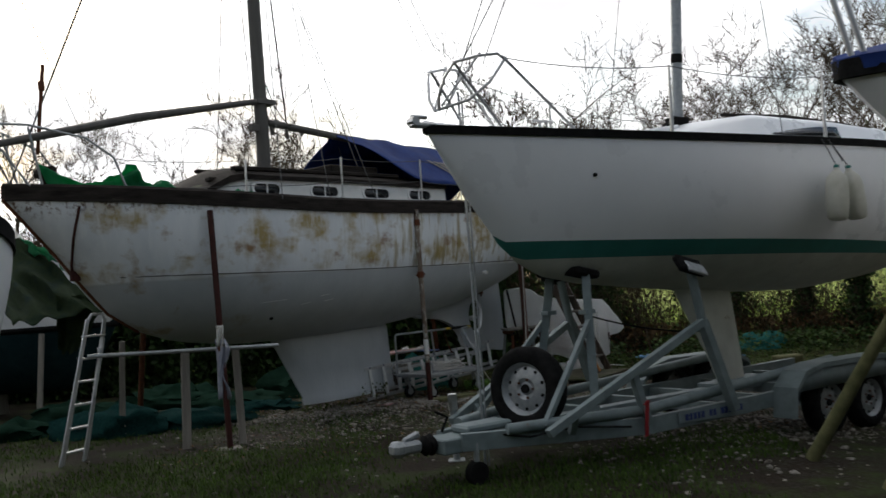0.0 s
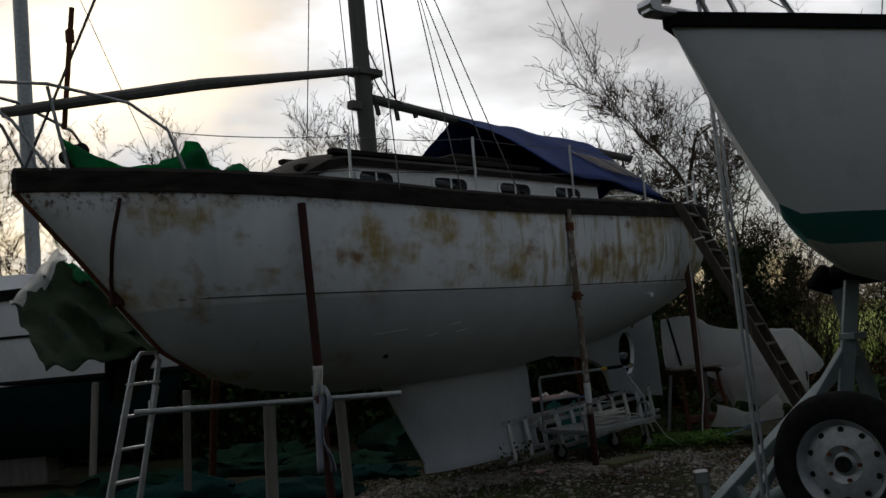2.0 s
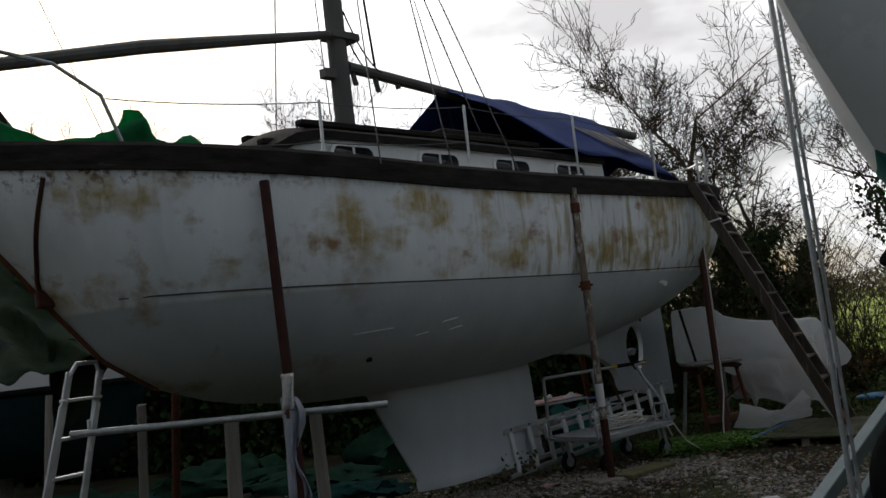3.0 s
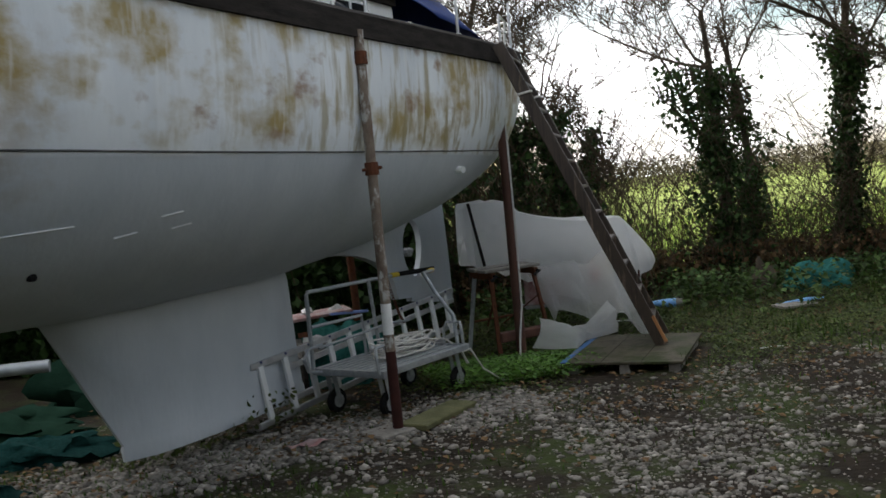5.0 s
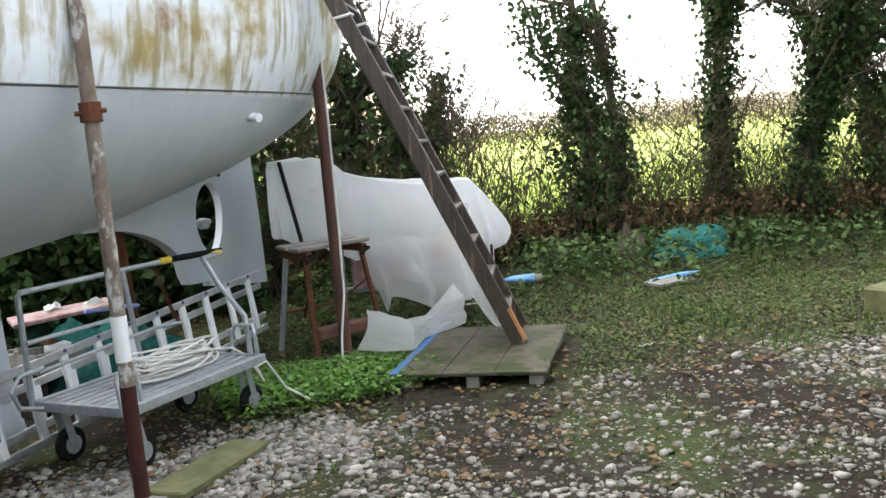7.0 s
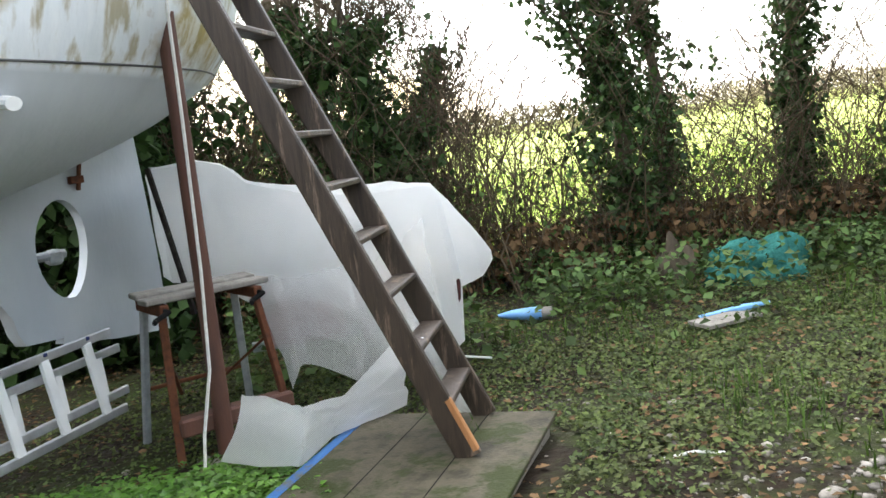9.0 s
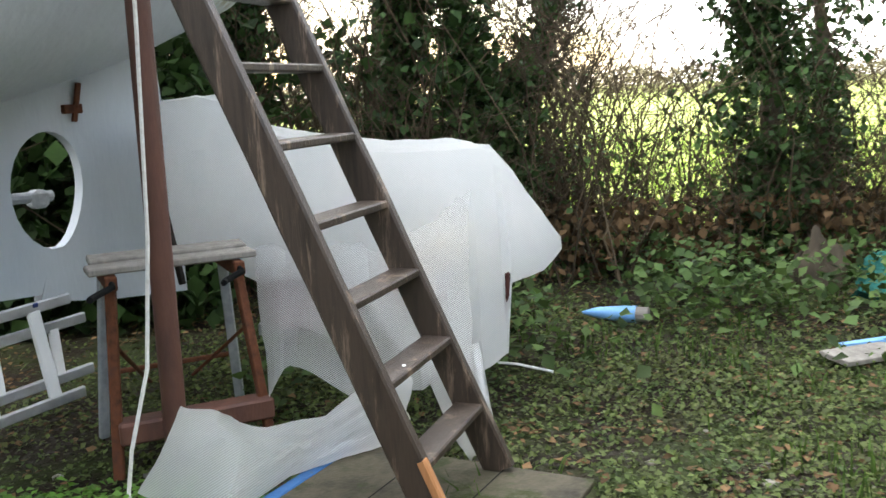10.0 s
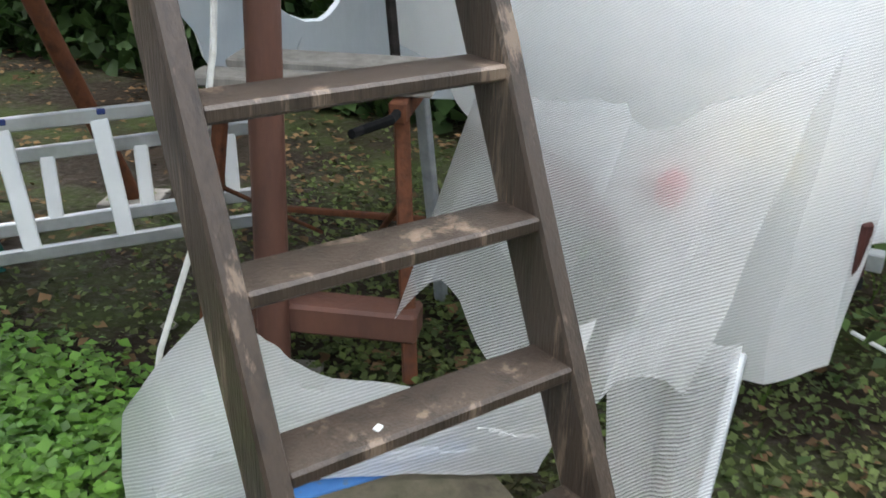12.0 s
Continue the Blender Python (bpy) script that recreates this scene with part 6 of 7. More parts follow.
def build_covered():
    c = thing("covered_outboard_trailer", pose(0, 0, 0), "small trailer wrapped in white reinforced polythene sheeting", "covered trailer")
    def section(x, y0, y1, z0, z1, yt, n=36):
        """A sagging cross section: from the near lower edge over the top to the far lower edge."""
        pts = []
        for k in range(n + 1):
            t = k / n
            if t < 0.4:
                q = t / 0.4
                y, z = y0 + (yt[0] - y0) * q ** 1.3, z0 + (z1 - z0) * q
            elif t < 0.6:
                q = (t - 0.4) / 0.2
                y, z = yt[0] + (yt[1] - yt[0]) * q, z1 - 0.02 * math.sin(math.pi * q)
            else:
                q = (t - 0.6) / 0.4
                y, z = yt[1] + (y1 - yt[1]) * q, z1 + (z0 - z1) * q
            d = 0.05 * noise.noise((x * 2.2, y * 2.2, z * 1.6)) + 0.075 * crease(x * 1.9, y * 1.9, z * 1.5) + 0.03 * crease(x * 5 + z * 2, y * 5, z * 3)
            pts.append((x + d * 0.5, y + d, z + d * 0.4))
        return pts
    stations = [(1.10, 17.35, 17.9, 0.84, 1.50, (17.42, 17.8)), (1.14, 17.22, 18.0, 0.80, 1.56, (17.3, 17.9)), (1.42, 17.12, 18.0, 0.78, 1.575, (17.22, 17.95)), (1.55, 17.06, 18.0, 0.70, 1.52, (17.2, 17.95)), (1.68, 17.02, 18.0, 0.62, 1.40, (17.16, 17.9)),
                (1.84, 16.96, 17.95, 0.66, 1.35, (17.08, 17.8)), (2.0, 16.90, 17.9, 0.62, 1.31, (17.04, 17.7)), (2.22, 16.80, 17.9, 0.52, 1.27, (17.0, 17.7)), (2.36, 16.68, 17.9, 0.28, 1.25, (16.98, 17.7)), (2.55, 16.60, 17.9, 0.22, 1.25, (17.0, 17.7)),
                (2.72, 16.60, 17.95, 0.23, 1.25, (17.04, 17.75)), (2.85, 16.70, 17.95, 0.27, 1.23, (17.1, 17.8)), (2.89, 16.76, 17.9, 0.60, 1.18, (17.1, 17.75)), (2.97, 16.82, 17.85, 0.60, 1.10, (17.1, 17.7)), (3.06, 16.88, 17.8, 0.61, 0.97, (17.05, 17.6)), (3.14, 16.98, 17.5, 0.65, 0.84, (17.02, 17.4)), (3.20, 17.06, 17.2, 0.69, 0.75, (17.08, 17.15))]
    dense = []
    for (a, b) in zip(stations, stations[1:]):
        for k in range(4):
            q = k / 4
            dense.append(tuple(a[i] + (b[i] - a[i]) * q for i in range(5)) + (tuple(a[5][i] + (b[5][i] - a[5][i]) * q for i in (0, 1)),))
    dense.append(stations[-1])
    s = Shape()
    s.sheet([section(*d) for d in dense])
    part("sheeting", s, DOUBLED, c, "white woven polythene sheet", smooth=16)
    end = Shape()
    ring = section(*stations[0])
    end.sheet([[tuple(Vector(p).lerp(Vector((1.12, 17.6, 1.15)), q)) for p in ring] for q in (0, 0.5, 0.97)])
    part("end_sheet", end, DOUBLED, c)
    part("edge_batten", Shape().beam((1.12, 17.22, 1.54), (1.27, 17.14, 0.62), 0.03, 0.03), DARK_WOOD, c, "dark batten at the sheet's edge")
    # the sheet that hangs down to the ground on the near side
    h = Shape()
    rows = []
    for j in range(17):
        v = j / 16
        row = []
        for i in range(25):
            u = i / 24
            a = Vector((1.60, 17.30, 0.98)).lerp(Vector((2.74, 17.02, 1.12)), u)
            b = Vector((1.72, 16.40, 0.22)).lerp(Vector((2.60, 16.20, 0.33)), u) + Vector((0, 0, 0.12 * math.sin(u * 8.5) * (1 - u) + 0.10 * (u - 0.5) ** 2))
            p = a.lerp(b, v ** 1.2)
            k = (0.05 * math.sin(u * 17 + 1.5 * v) + 0.06 * math.exp(-((u - 0.72) / 0.05) ** 2)) * v
            k += 0.05 * noise.noise((u * 5, v * 4, 2.0)) + 0.10 * v * crease(u * 4 + v, v * 2.5, 1.0) + 0.04 * crease(u * 10, v * 6, 5.0)
            row.append((p.x + 0.4 * k, p.y - k, p.z))
        rows.append(row)
    h.sheet(rows)
    part("hanging_flap", h, SHEETING, c, "flap of ribbed polythene hanging to the ground", smooth=20)
    k2 = Shape()
    k2.sheet([[tuple(Vector((2.36, 16.36, 0.42)).lerp(Vector((2.67, 16.46, 0.40)), u).lerp(Vector((2.56, 15.98, 0.02)).lerp(Vector((2.70, 16.0, 0.02)), u), v) + Vector((0, -0.05 * math.sin(u * 9 + v * 3), 0.02 * math.sin(7 * v)))) for u in spaced(0, 1, 12)] for v in spaced(0, 1, 10)])
    part("corner_flap", k2, SHEETING, c, "corner of polythene pulled down to the ground", smooth=40)
    # the tail that lies crumpled towards the platform
    RIM_X, RIM_Y, RIM_Z = [(0, 1.44), (0.4, 1.70), (0.7, 1.98), (1, 2.32)], [(0, 15.92), (0.4, 16.02), (0.7, 16.12), (1, 16.36)], [(0, 0.37), (0.2, 0.32), (0.45, 0.22), (0.7, 0.22), (1, 0.40)]
    LOW_X, LOW_Y = [(0, 1.29), (0.28, 1.64), (0.55, 1.84), (0.75, 2.06), (1, 2.3)], [(0, 15.74), (0.28, 15.44), (0.55, 15.77), (0.75, 15.94), (1, 16.08)]
    tail = Shape()
    rows = []
    for j in range(25):
        v = j / 24
        row = []
        for i in range(41):
            u = i / 40
            rim = Vector((interp(RIM_X, u), interp(RIM_Y, u), interp(RIM_Z, u)))
            low = Vector((interp(LOW_X, u), interp(LOW_Y, u), 0.108))
            p = low.lerp(rim, v)
            swell = math.sin(math.pi * v) * (0.07 + 0.05 * math.sin(6 * u))
            p += Vector((0.5, -0.8, 0.5)) * swell
            n_ = noise.noise((u * 6, v * 4.5, 3.0)) * 0.02 + crease(u * 4 + 2 * v, v * 3, 3.0) * 0.07 + crease(u * 11, v * 7, 8.0) * 0.025
            n_ *= min(1, 0.35 + 3 * min(u, v, 1 - v))
            row.append((p.x + n_, p.y + n_ * 0.6, max(0.105, p.z + n_)))
        rows.append(row)
    tail.sheet(rows)
    part("trailing_flap", tail, CREASED, c, "crumpled tail of polythene lying by the platform", smooth=18)
    # what shows under and through the sheet
    part("frame_leg", Shape().beam((2.66, 16.5, 0.34), (2.68, 16.06, -0.05), 0.03, 0.03), GALV, c)
    part("frame_bar", Shape().beam((1.6, 17.4, 0.3), (2.9, 17.4, 0.3), 0.06, 0.06).beam((1.7, 17.0, -0.05), (1.7, 17.0, 0.6), 0.05, 0.05).beam((2.8, 17.5, -0.05), (2.8, 17.5, 0.6), 0.05, 0.05), GALV, c)
    lamp = part("tail_lamp", Shape().block((2.865, 16.76, 0.57), (0.02, 0.035, 0.15), pose(0, 0, 0, 0, 0, -30), 0.006), OXIDE, c, "narrow dark red tail lamp")
    part("lamp_foot", Shape().block((2.865, 16.76, 0.48), (0.022, 0.04, 0.04), pose(0, 0, 0, 0, 0, -30), 0.006), BLACK, lamp)
    part("bag", Shape().block((2.37, 16.80, 0.62), (0.10, 0.10, 0.12), bevel=0.03), RED_TAPE, c, "red bag behind the sheet")
    part("bag", Shape().block((2.46, 16.82, 0.48), (0.16, 0.12, 0.18), bevel=0.04), OXIDE, c, "dull red bag behind the sheet")
    part("panel", Shape().block((1.92, 17.12, 0.52), (0.52, 0.04, 0.36), pose(0, 0, 0, 0, 0, -12), 0.01), RED_SCRAP, c, "faded red panel showing pink through the sheet")
    part("bag", Shape().block((2.56, 16.93, 0.72), (0.22, 0.12, 0.16), bevel=0.05), YELLOW, c, "yellow bag behind the sheet")
    part("eyelet", Shape().pipe([(1.98 + 0.012 * math.cos(a), 15.98 + 0.012 * math.sin(a), 0.125) for a in [math.pi * k / 4 for k in range(8)]], 0.004, 5, closed=True), BLACK, c, "dark eyelet")


build_covered()


# ---- small things on the ground ----
plank = thing("plank", pose(0.02, 13.95, 0.02, 0, 0, 52), "mossy short plank lying on the gravel", "plank")
part("board", Shape().block((0, 0, 0.012), (0.85, 0.24, 0.045), pose(0, 0, 0, 1, 2, 0), 0.008), MOSSY, plank)
single("timber_pad", Shape().block((0, 0, 0.02), (0.38, 0.28, 0.06), bevel=0.01), GREY_WOOD, pose(-0.38, 13.66, 0, 0, 0, 30), "square timber pad under the rusty prop", "timber")
heap("green_bag", pose(6.15, 18.45, -0.08), 0.46, 0.32, 0.42, NET_TEAL, "crumpled green plastic bundle by the hedge", "bundle", 31.0, 0.5)
heap("grey_bag", pose(5.55, 18.9, -0.08), 0.20, 0.16, 0.42, BARK, "grey rag caught in the hedge bottom", "rag", 35.0, 0.5)
bl = thing("blue_bottle", pose(3.82, 18.28, 0.02, 0, 90, -28), "pale blue plastic cone with a cap lying in the weeds", "litter")
part("body", Shape().loft([[(r * math.cos(a), r * math.sin(a), z) for a in [2 * math.pi * k / 12 for k in range(12)]] for r, z in ((0.012, -0.22), (0.04, -0.1), (0.055, 0.05), (0.058, 0.14))]), BLUE_PLASTIC, bl)
part("cap", Shape().pipe([(0, 0, 0.14), (0, 0, 0.22)], 0.05, 12), GREY_WOOD, bl, "grey cap")
single("blue_litter", Shape().pipe([(0, 0, 0), (0.35, -0.05, 0.03), (0.62, 0.02, 0.02)], [0.02, 0.03, 0.012], 7), BLUE_PLASTIC, pose(4.85, 17.35, -0.03), "strip of blue plastic in the weeds", "litter")
single("grey_board", Shape().block((0, 0, 0), (0.6, 0.2, 0.03), pose(0, 0, 0, 5, 3, 20)), GREY_WOOD, pose(4.95, 17.15, -0.02), "grey board lying in the weeds", "board")
single("white_stick", Shape().pipe([(0, 0, 0), (0.15, -0.13, 0.012), (0.32, -0.28, 0)], 0.008, 6), CABIN_WHITE, pose(2.85, 17.5, -0.01), "thin white plastic stick in the weeds", "stick")
single("white_stick", Shape().pipe([(0, 0, 0), (0.14, -0.02, 0.01), (0.26, -0.08, 0)], 0.010, 6), CABIN_WHITE, pose(3.2, 14.9, 0.0), "thin pale stick in the weeds", "stick")
blk = thing("concrete_block", pose(5.25, 14.55, -0.04, 0, 0, 15), "dark mossy concrete block at the yard's edge", "block")
part("body", Shape().block((0, 0, 0.13), (0.42, 0.26, 0.28), bevel=0.02), MOSSY, blk)
sc = Shape()
sc.sheet([[(0.06 * i - 0.15, 0.04 * j + 0.02 * math.sin(i * 2), 0.02 + 0.015 * math.sin(i * 1.7 + j)) for i in range(6)] for j in range(4)])
single("red_scrap", sc, RED_SCRAP, pose(-0.95, 13.55, 0.02, 0, 0, 20), "scrap of red and white plastic on the gravel", "litter", thick=0.004)
single("leaning_pole", Shape().pipe([(0, 0, ground_z(3.0, 7.9)), (0.35, -0.25, 0.7), (0.8, -0.6, 1.6), (1.3, -1.0, 2.6)], [0.06, 0.055, 0.05, 0.045], 12), MOSSY, pose(3.05, 7.95, 0), "mossy greenish pole leaning beside the trailer", "pole")
single("leaning_pole", Shape().pipe([(0, 0, ground_z(3.1, 6.8)), (0.5, -0.1, 0.9)], [0.06, 0.05], 12), MOSSY, pose(3.15, 6.75, 0), "mossy greenish pole leaning beside the trailer", "pole")


# ---- vegetation and loose ground cover ----
def cloud_mesh(name, tri_v, tri_f, mat, label, category, kind="stuff", smooth=False, parent=None):
    me = bpy.data.meshes.new(name)
    v, f = np.asarray(tri_v, dtype=np.float32), np.asarray(tri_f, dtype=np.int32)
    me.vertices.add(len(v))
    me.vertices.foreach_set("co", v.ravel())
    k = f.shape[1]
    me.loops.add(f.size)
    me.loops.foreach_set("vertex_index", f.ravel())
    me.polygons.add(len(f))
    me.polygons.foreach_set("loop_start", np.arange(0, f.size, k, dtype=np.int32))
    me.update(calc_edges=True)
    if smooth:
        me.polygons.foreach_set("use_smooth", [True] * len(f))
    me.materials.append(mat)
    ob = new(name, me)
    ob.parent = parent
    return tagged(ob, label, category, kind=kind)


def leaves(centres, sizes, seed, flat=0.5, droop=0.0):
    """Folded leaves: two triangles to each side of a midrib. flat: 1 lies level, 0 hangs any way."""
    r = np.random.RandomState(seed)
    n = len(centres)
    yaw = r.uniform(0, 2 * np.pi, n)
    tilt = r.normal(0, 1.0, n) * (1 - flat) * 1.1 - droop
    roll = r.normal(0, 0.9, n) * (1 - flat)
    d = np.stack([np.cos(yaw) * np.cos(tilt), np.sin(yaw) * np.cos(tilt), np.sin(tilt)], 1)
    s0 = np.stack([-np.sin(yaw), np.cos(yaw), np.zeros(n)], 1)
    up = np.cross(d, s0)
    s = s0 * np.cos(roll)[:, None] + up * np.sin(roll)[:, None]
    up = np.cross(d, s)
    L, W = sizes[:, None], sizes[:, None] * r.uniform(0.35, 0.5, n)[:, None]
    c = np.asarray(centres)
    v = np.stack([c - d * L * 0.5, c + s * W + up * W * 0.35, c + d * L * 0.55, c - s * W + up * W * 0.35], 1).reshape(-1, 3)
    b = np.arange(n)[:, None] * 4
    f = np.concatenate([b + np.array([0, 2, 1]), b + np.array([0, 3, 2])], 1).reshape(-1, 3)
    return v, f


def ground_np(x, y):
    return np.array([ground_z(a, b) for a, b in zip(x, y)])


def stones(n, seed, area, sizes, dens):
    """Angular stones half sunk in the ground."""
    r = np.random.RandomState(seed)
    pts = []
    while len(pts) < n:
        x, y = r.uniform(area[0], area[1]), r.uniform(area[2], area[3])
        if r.rand() < dens(x, y):
            pts.append((x, y))
    pts = np.array(pts)
    bm = bmesh.new()
    bmesh.ops.create_icosphere(bm, subdivisions=1, radius=1)
    bv = np.array([v.co[:] for v in bm.verts])
    bf = np.array([[v.index for v in f.verts] for f in bm.faces])
    bm.free()
    size = r.uniform(0, 1, n) ** 2.6 * (sizes[1] - sizes[0]) + sizes[0]
    v = bv[None] * (1 + r.uniform(-0.28, 0.28, (n, len(bv), 1)))
    v = v * (np.stack([r.uniform(0.8, 1.3, n), r.uniform(0.6, 1.0, n), r.uniform(0.35, 0.7, n)], 1) * size[:, None])[:, None, :]
    a = r.uniform(0, 2 * np.pi, n)
    ca, sa = np.cos(a)[:, None], np.sin(a)[:, None]
    v = np.stack([v[..., 0] * ca - v[..., 1] * sa, v[..., 0] * sa + v[..., 1] * ca, v[..., 2]], 2)
    z = ground_np(pts[:, 0], pts[:, 1])
    v = v + np.stack([pts[:, 0], pts[:, 1], z + size * 0.12], 1)[:, None, :]
    f = bf[None] + (np.arange(n) * len(bv))[:, None, None]
    return v.reshape(-1, 3), f.reshape(-1, 3)


def gravel_density(x, y):
    if 1.15 < x < 3.1 and 14.3 < y < 16.1:
        return 0.05
    lane = smoothstep(-3.6, -1.6, x) * (1 - smoothstep(13.4, 15.4, y - 0.12 * max(0, x - 1) * 0 + 0.25 * max(0, x - 2.5)))
    patch = 0.25 + 0.75 * smoothstep(-0.25, 0.3, noise.noise((x * 0.55, y * 0.55, 2.0)) + 0.25 * noise.noise((x * 2.1, y * 2.1, 7.0)))
    keel = math.exp(-(((x + 0.9) / 1.3) ** 2 + ((y - 13.9) / 0.7) ** 2))
    right = smoothstep(1.0, 2.6, x) * math.exp(-((y - 12.6) / 1.3) ** 2)
    near = 1 - 0.88 * (1 - smoothstep(9.6, 11.0, y)) * (1 - smoothstep(0.6, 1.8, x))
    return min(1, 0.06 + lane * patch * 0.5 + keel * 0.8 + right * 0.6) * smoothstep(6, 9, y) * near


sv, sf = stones(5200, 3, (-4.5, 8.5, 7.0, 16.5), (0.012, 0.044), gravel_density)
cloud_mesh("gravel", sv, sf, STONE, "pale limestone gravel strewn over the yard", "gravel")
sv, sf = stones(16000, 4, (-3.5, 8.5, 9.0, 15.8), (0.006, 0.018), gravel_density)
cloud_mesh("grit", sv, sf, STONE, "fine pale grit between the stones", "gravel")


sv, sf = stones(6000, 5, (-3.2, 0.9, 12.8, 15.0), (0.012, 0.045), lambda x, y: math.exp(-((y - (13.75 + 0.28 * (x + 1))) / 0.42) ** 2))
cloud_mesh("keel_gravel", sv, sf, STONE, "dense pale gravel heaped beside the keel", "gravel")
sv, sf = stones(9500, 6, (0.6, 7.0, 10.4, 14.4), (0.008, 0.032), lambda x, y: smoothstep(-0.15, 0.25, noise.noise((x * 0.7, y * 0.7, 12.0))))
cloud_mesh("lane_gravel", sv, sf, STONE, "pale broken stone along the lane", "gravel")


def scatter(n, seed, area, dens, lo, hi, zlo, zhi):
    r = np.random.RandomState(seed)
    out = []
    while len(out) < n:
        x, y = r.uniform(area[0], area[1]), r.uniform(area[2], area[3])
        if r.rand() < dens(x, y):
            out.append((x, y, ground_z(x, y) + r.uniform(zlo, zhi)))
    return np.array(out), r.uniform(lo, hi, n)


def weed_density(x, y):
    if 1.3 < x < 3.0 and 14.3 < y < 16.0 and abs((x - 2.15) * 0.84 - (y - 15.1) * 0.545) < 0.58:
        return 0.0
    beyond = smoothstep(13.9, 15.3, y + 0.2 * max(0, 3.5 - abs(x - 4)) * 0 + 0.25 * max(0, x - 2.5))
    lush = math.exp(-(((x - 0.95) / 0.75) ** 2 + ((y - 15.35) / 0.5) ** 2))
    patch = smoothstep(-0.35, 0.35, noise.noise((x * 0.8, y * 0.8, 4.0)))
    return min(1, lush + beyond * (0.25 + 0.75 * patch) * smoothstep(-0.5, 1.5, x) * (1 - 0.5 * smoothstep(17.5, 19.5, y)))


c, s_ = scatter(76000, 11, (-0.6, 9.0, 14.0, 19.8), weed_density, 0.013, 0.040, 0.0, 0.055)
v, f = leaves(c, s_, 12, 0.6)
cloud_mesh("ground_cover", v, f, WEED, "low green weeds covering the ground by the hedge", "weeds")
c, s_ = scatter(9000, 13, (0.2, 1.75, 14.75, 16.1), lambda x, y: math.exp(-(((x - 0.95) / 0.6) ** 2 + ((y - 15.4) / 0.45) ** 2)), 0.025, 0.05, 0.03, 0.11)
v, f = leaves(c, s_, 14, 0.72)
cloud_mesh("clover_patch", v, f, material("lush_clover", [(0.06, 0.15, 0.018), (0.12, 0.25, 0.03)], rough=0.45, scale=4, bump=0.0, vary=0.4, trans=0.3), "lush bright green patch of low weeds by the platform", "weeds")
c, s_ = scatter(11000, 15, (-3.5, 9.0, 9.5, 20.0), lambda x, y: (0.25 + 0.75 * smoothstep(-0.1, 0.4, noise.noise((x * 1.3, y * 1.3, 9.0)))) * (0.25 + 0.75 * smoothstep(12.5, 13.5, y)), 0.02, 0.06, 0.004, 0.045)
v, f = leaves(c, s_, 16, 0.8)
cloud_mesh("leaf_litter", v, f, LITTER, "brown fallen leaves", "leaf litter")
c, s_ = scatter(9000, 17, (1.5, 11.0, 16.2, 20.4), lambda x, y: smoothstep(16.2, 19.2, y) * smoothstep(-0.3, 0.3, noise.noise((x * 0.9, y * 0.9, 14.0)) + 0.1), 0.04, 0.10, 0.02, 0.38)
v, f = leaves(c, s_, 18, 0.5)
cloud_mesh("bramble_leaves", v, f, BRAMBLE, "bramble and nettle leaves at the hedge foot", "brambles")


c, s_ = scatter(260, 19, (-2.3, -1.0, 13.6, 14.5), lambda x, y: math.exp(-((y - 14.0 - 0.6 * (x + 1.7)) / 0.12) ** 2), 0.03, 0.06, 0.02, 0.3)
v, f = leaves(c, s_, 20, 0.2)
cloud_mesh("keel_weeds", v, f, WEED, "small ivy and weeds growing up the keel foot", "weeds")


def blades(n, seed, area, dens, lo, hi, mat, name, label, lean=0.5, width=0.006):
    r = np.random.RandomState(seed)
    c, h = scatter(n, seed, area, dens, lo, hi, -0.005, 0.0)
    a = r.uniform(0, 2 * np.pi, n)
    d = np.stack([np.cos(a), np.sin(a), np.zeros(n)], 1)
    s = np.stack([-np.sin(a), np.cos(a), np.zeros(n)], 1) * (width * r.uniform(0.6, 1.4, n))[:, None]
    k = (r.uniform(0.1, 1, n) * lean)[:, None]
    up = np.array([0, 0, 1.0])
    mid = c + up * h[:, None] * 0.6 + d * h[:, None] * k * 0.35
    tip = c + up * h[:, None] * (1 - 0.3 * k) + d * h[:, None] * k
    v = np.stack([c - s, c + s, mid + s * 0.7, mid - s * 0.7, tip], 1).reshape(-1, 3)
    b = np.arange(n)[:, None] * 5
    f = np.concatenate([b + np.array([0, 1, 2]), b + np.array([0, 2, 3]), b + np.array([3, 2, 4])], 1).reshape(-1, 3)
    cloud_mesh(name, v, f, mat, label, "grass")


blades(64000, 21, (-8, 3.2, 4.5, 14.0), lambda x, y: (0.35 + 0.65 * (1 - smoothstep(8.5, 11.5, y))) * smoothstep(-0.45, 0.2, noise.noise((x * 0.5, y * 0.5, 21.0))) * (1 - 0.85 * smoothstep(-2.2, -0.4, x + 0.1 * (y - 12)) * smoothstep(8.8, 10.4, y)), 0.02, 0.07, GRASS, "yard_grass", "short dark grass in front of the boats", 0.9, 0.005)
blades(1800, 22, (2.2, 10.0, 14.0, 20.0), lambda x, y: smoothstep(0.0, 0.5, noise.noise((x * 1.1, y * 1.1, 31.0))), 0.06, 0.2, GRASS, "rank_grass", "tufts of rank grass among the weeds", 0.9, 0.005)
blades(26000, 23, (-14, 26, 20.8, 40.0), lambda x, y: 1 - 0.6 * smoothstep(24, 40, y), 0.06, 0.18, MEADOW_SUNLIT, "meadow_grass", "green meadow grass beyond the hedge, sunlight put into its colour", 0.7, 0.02)


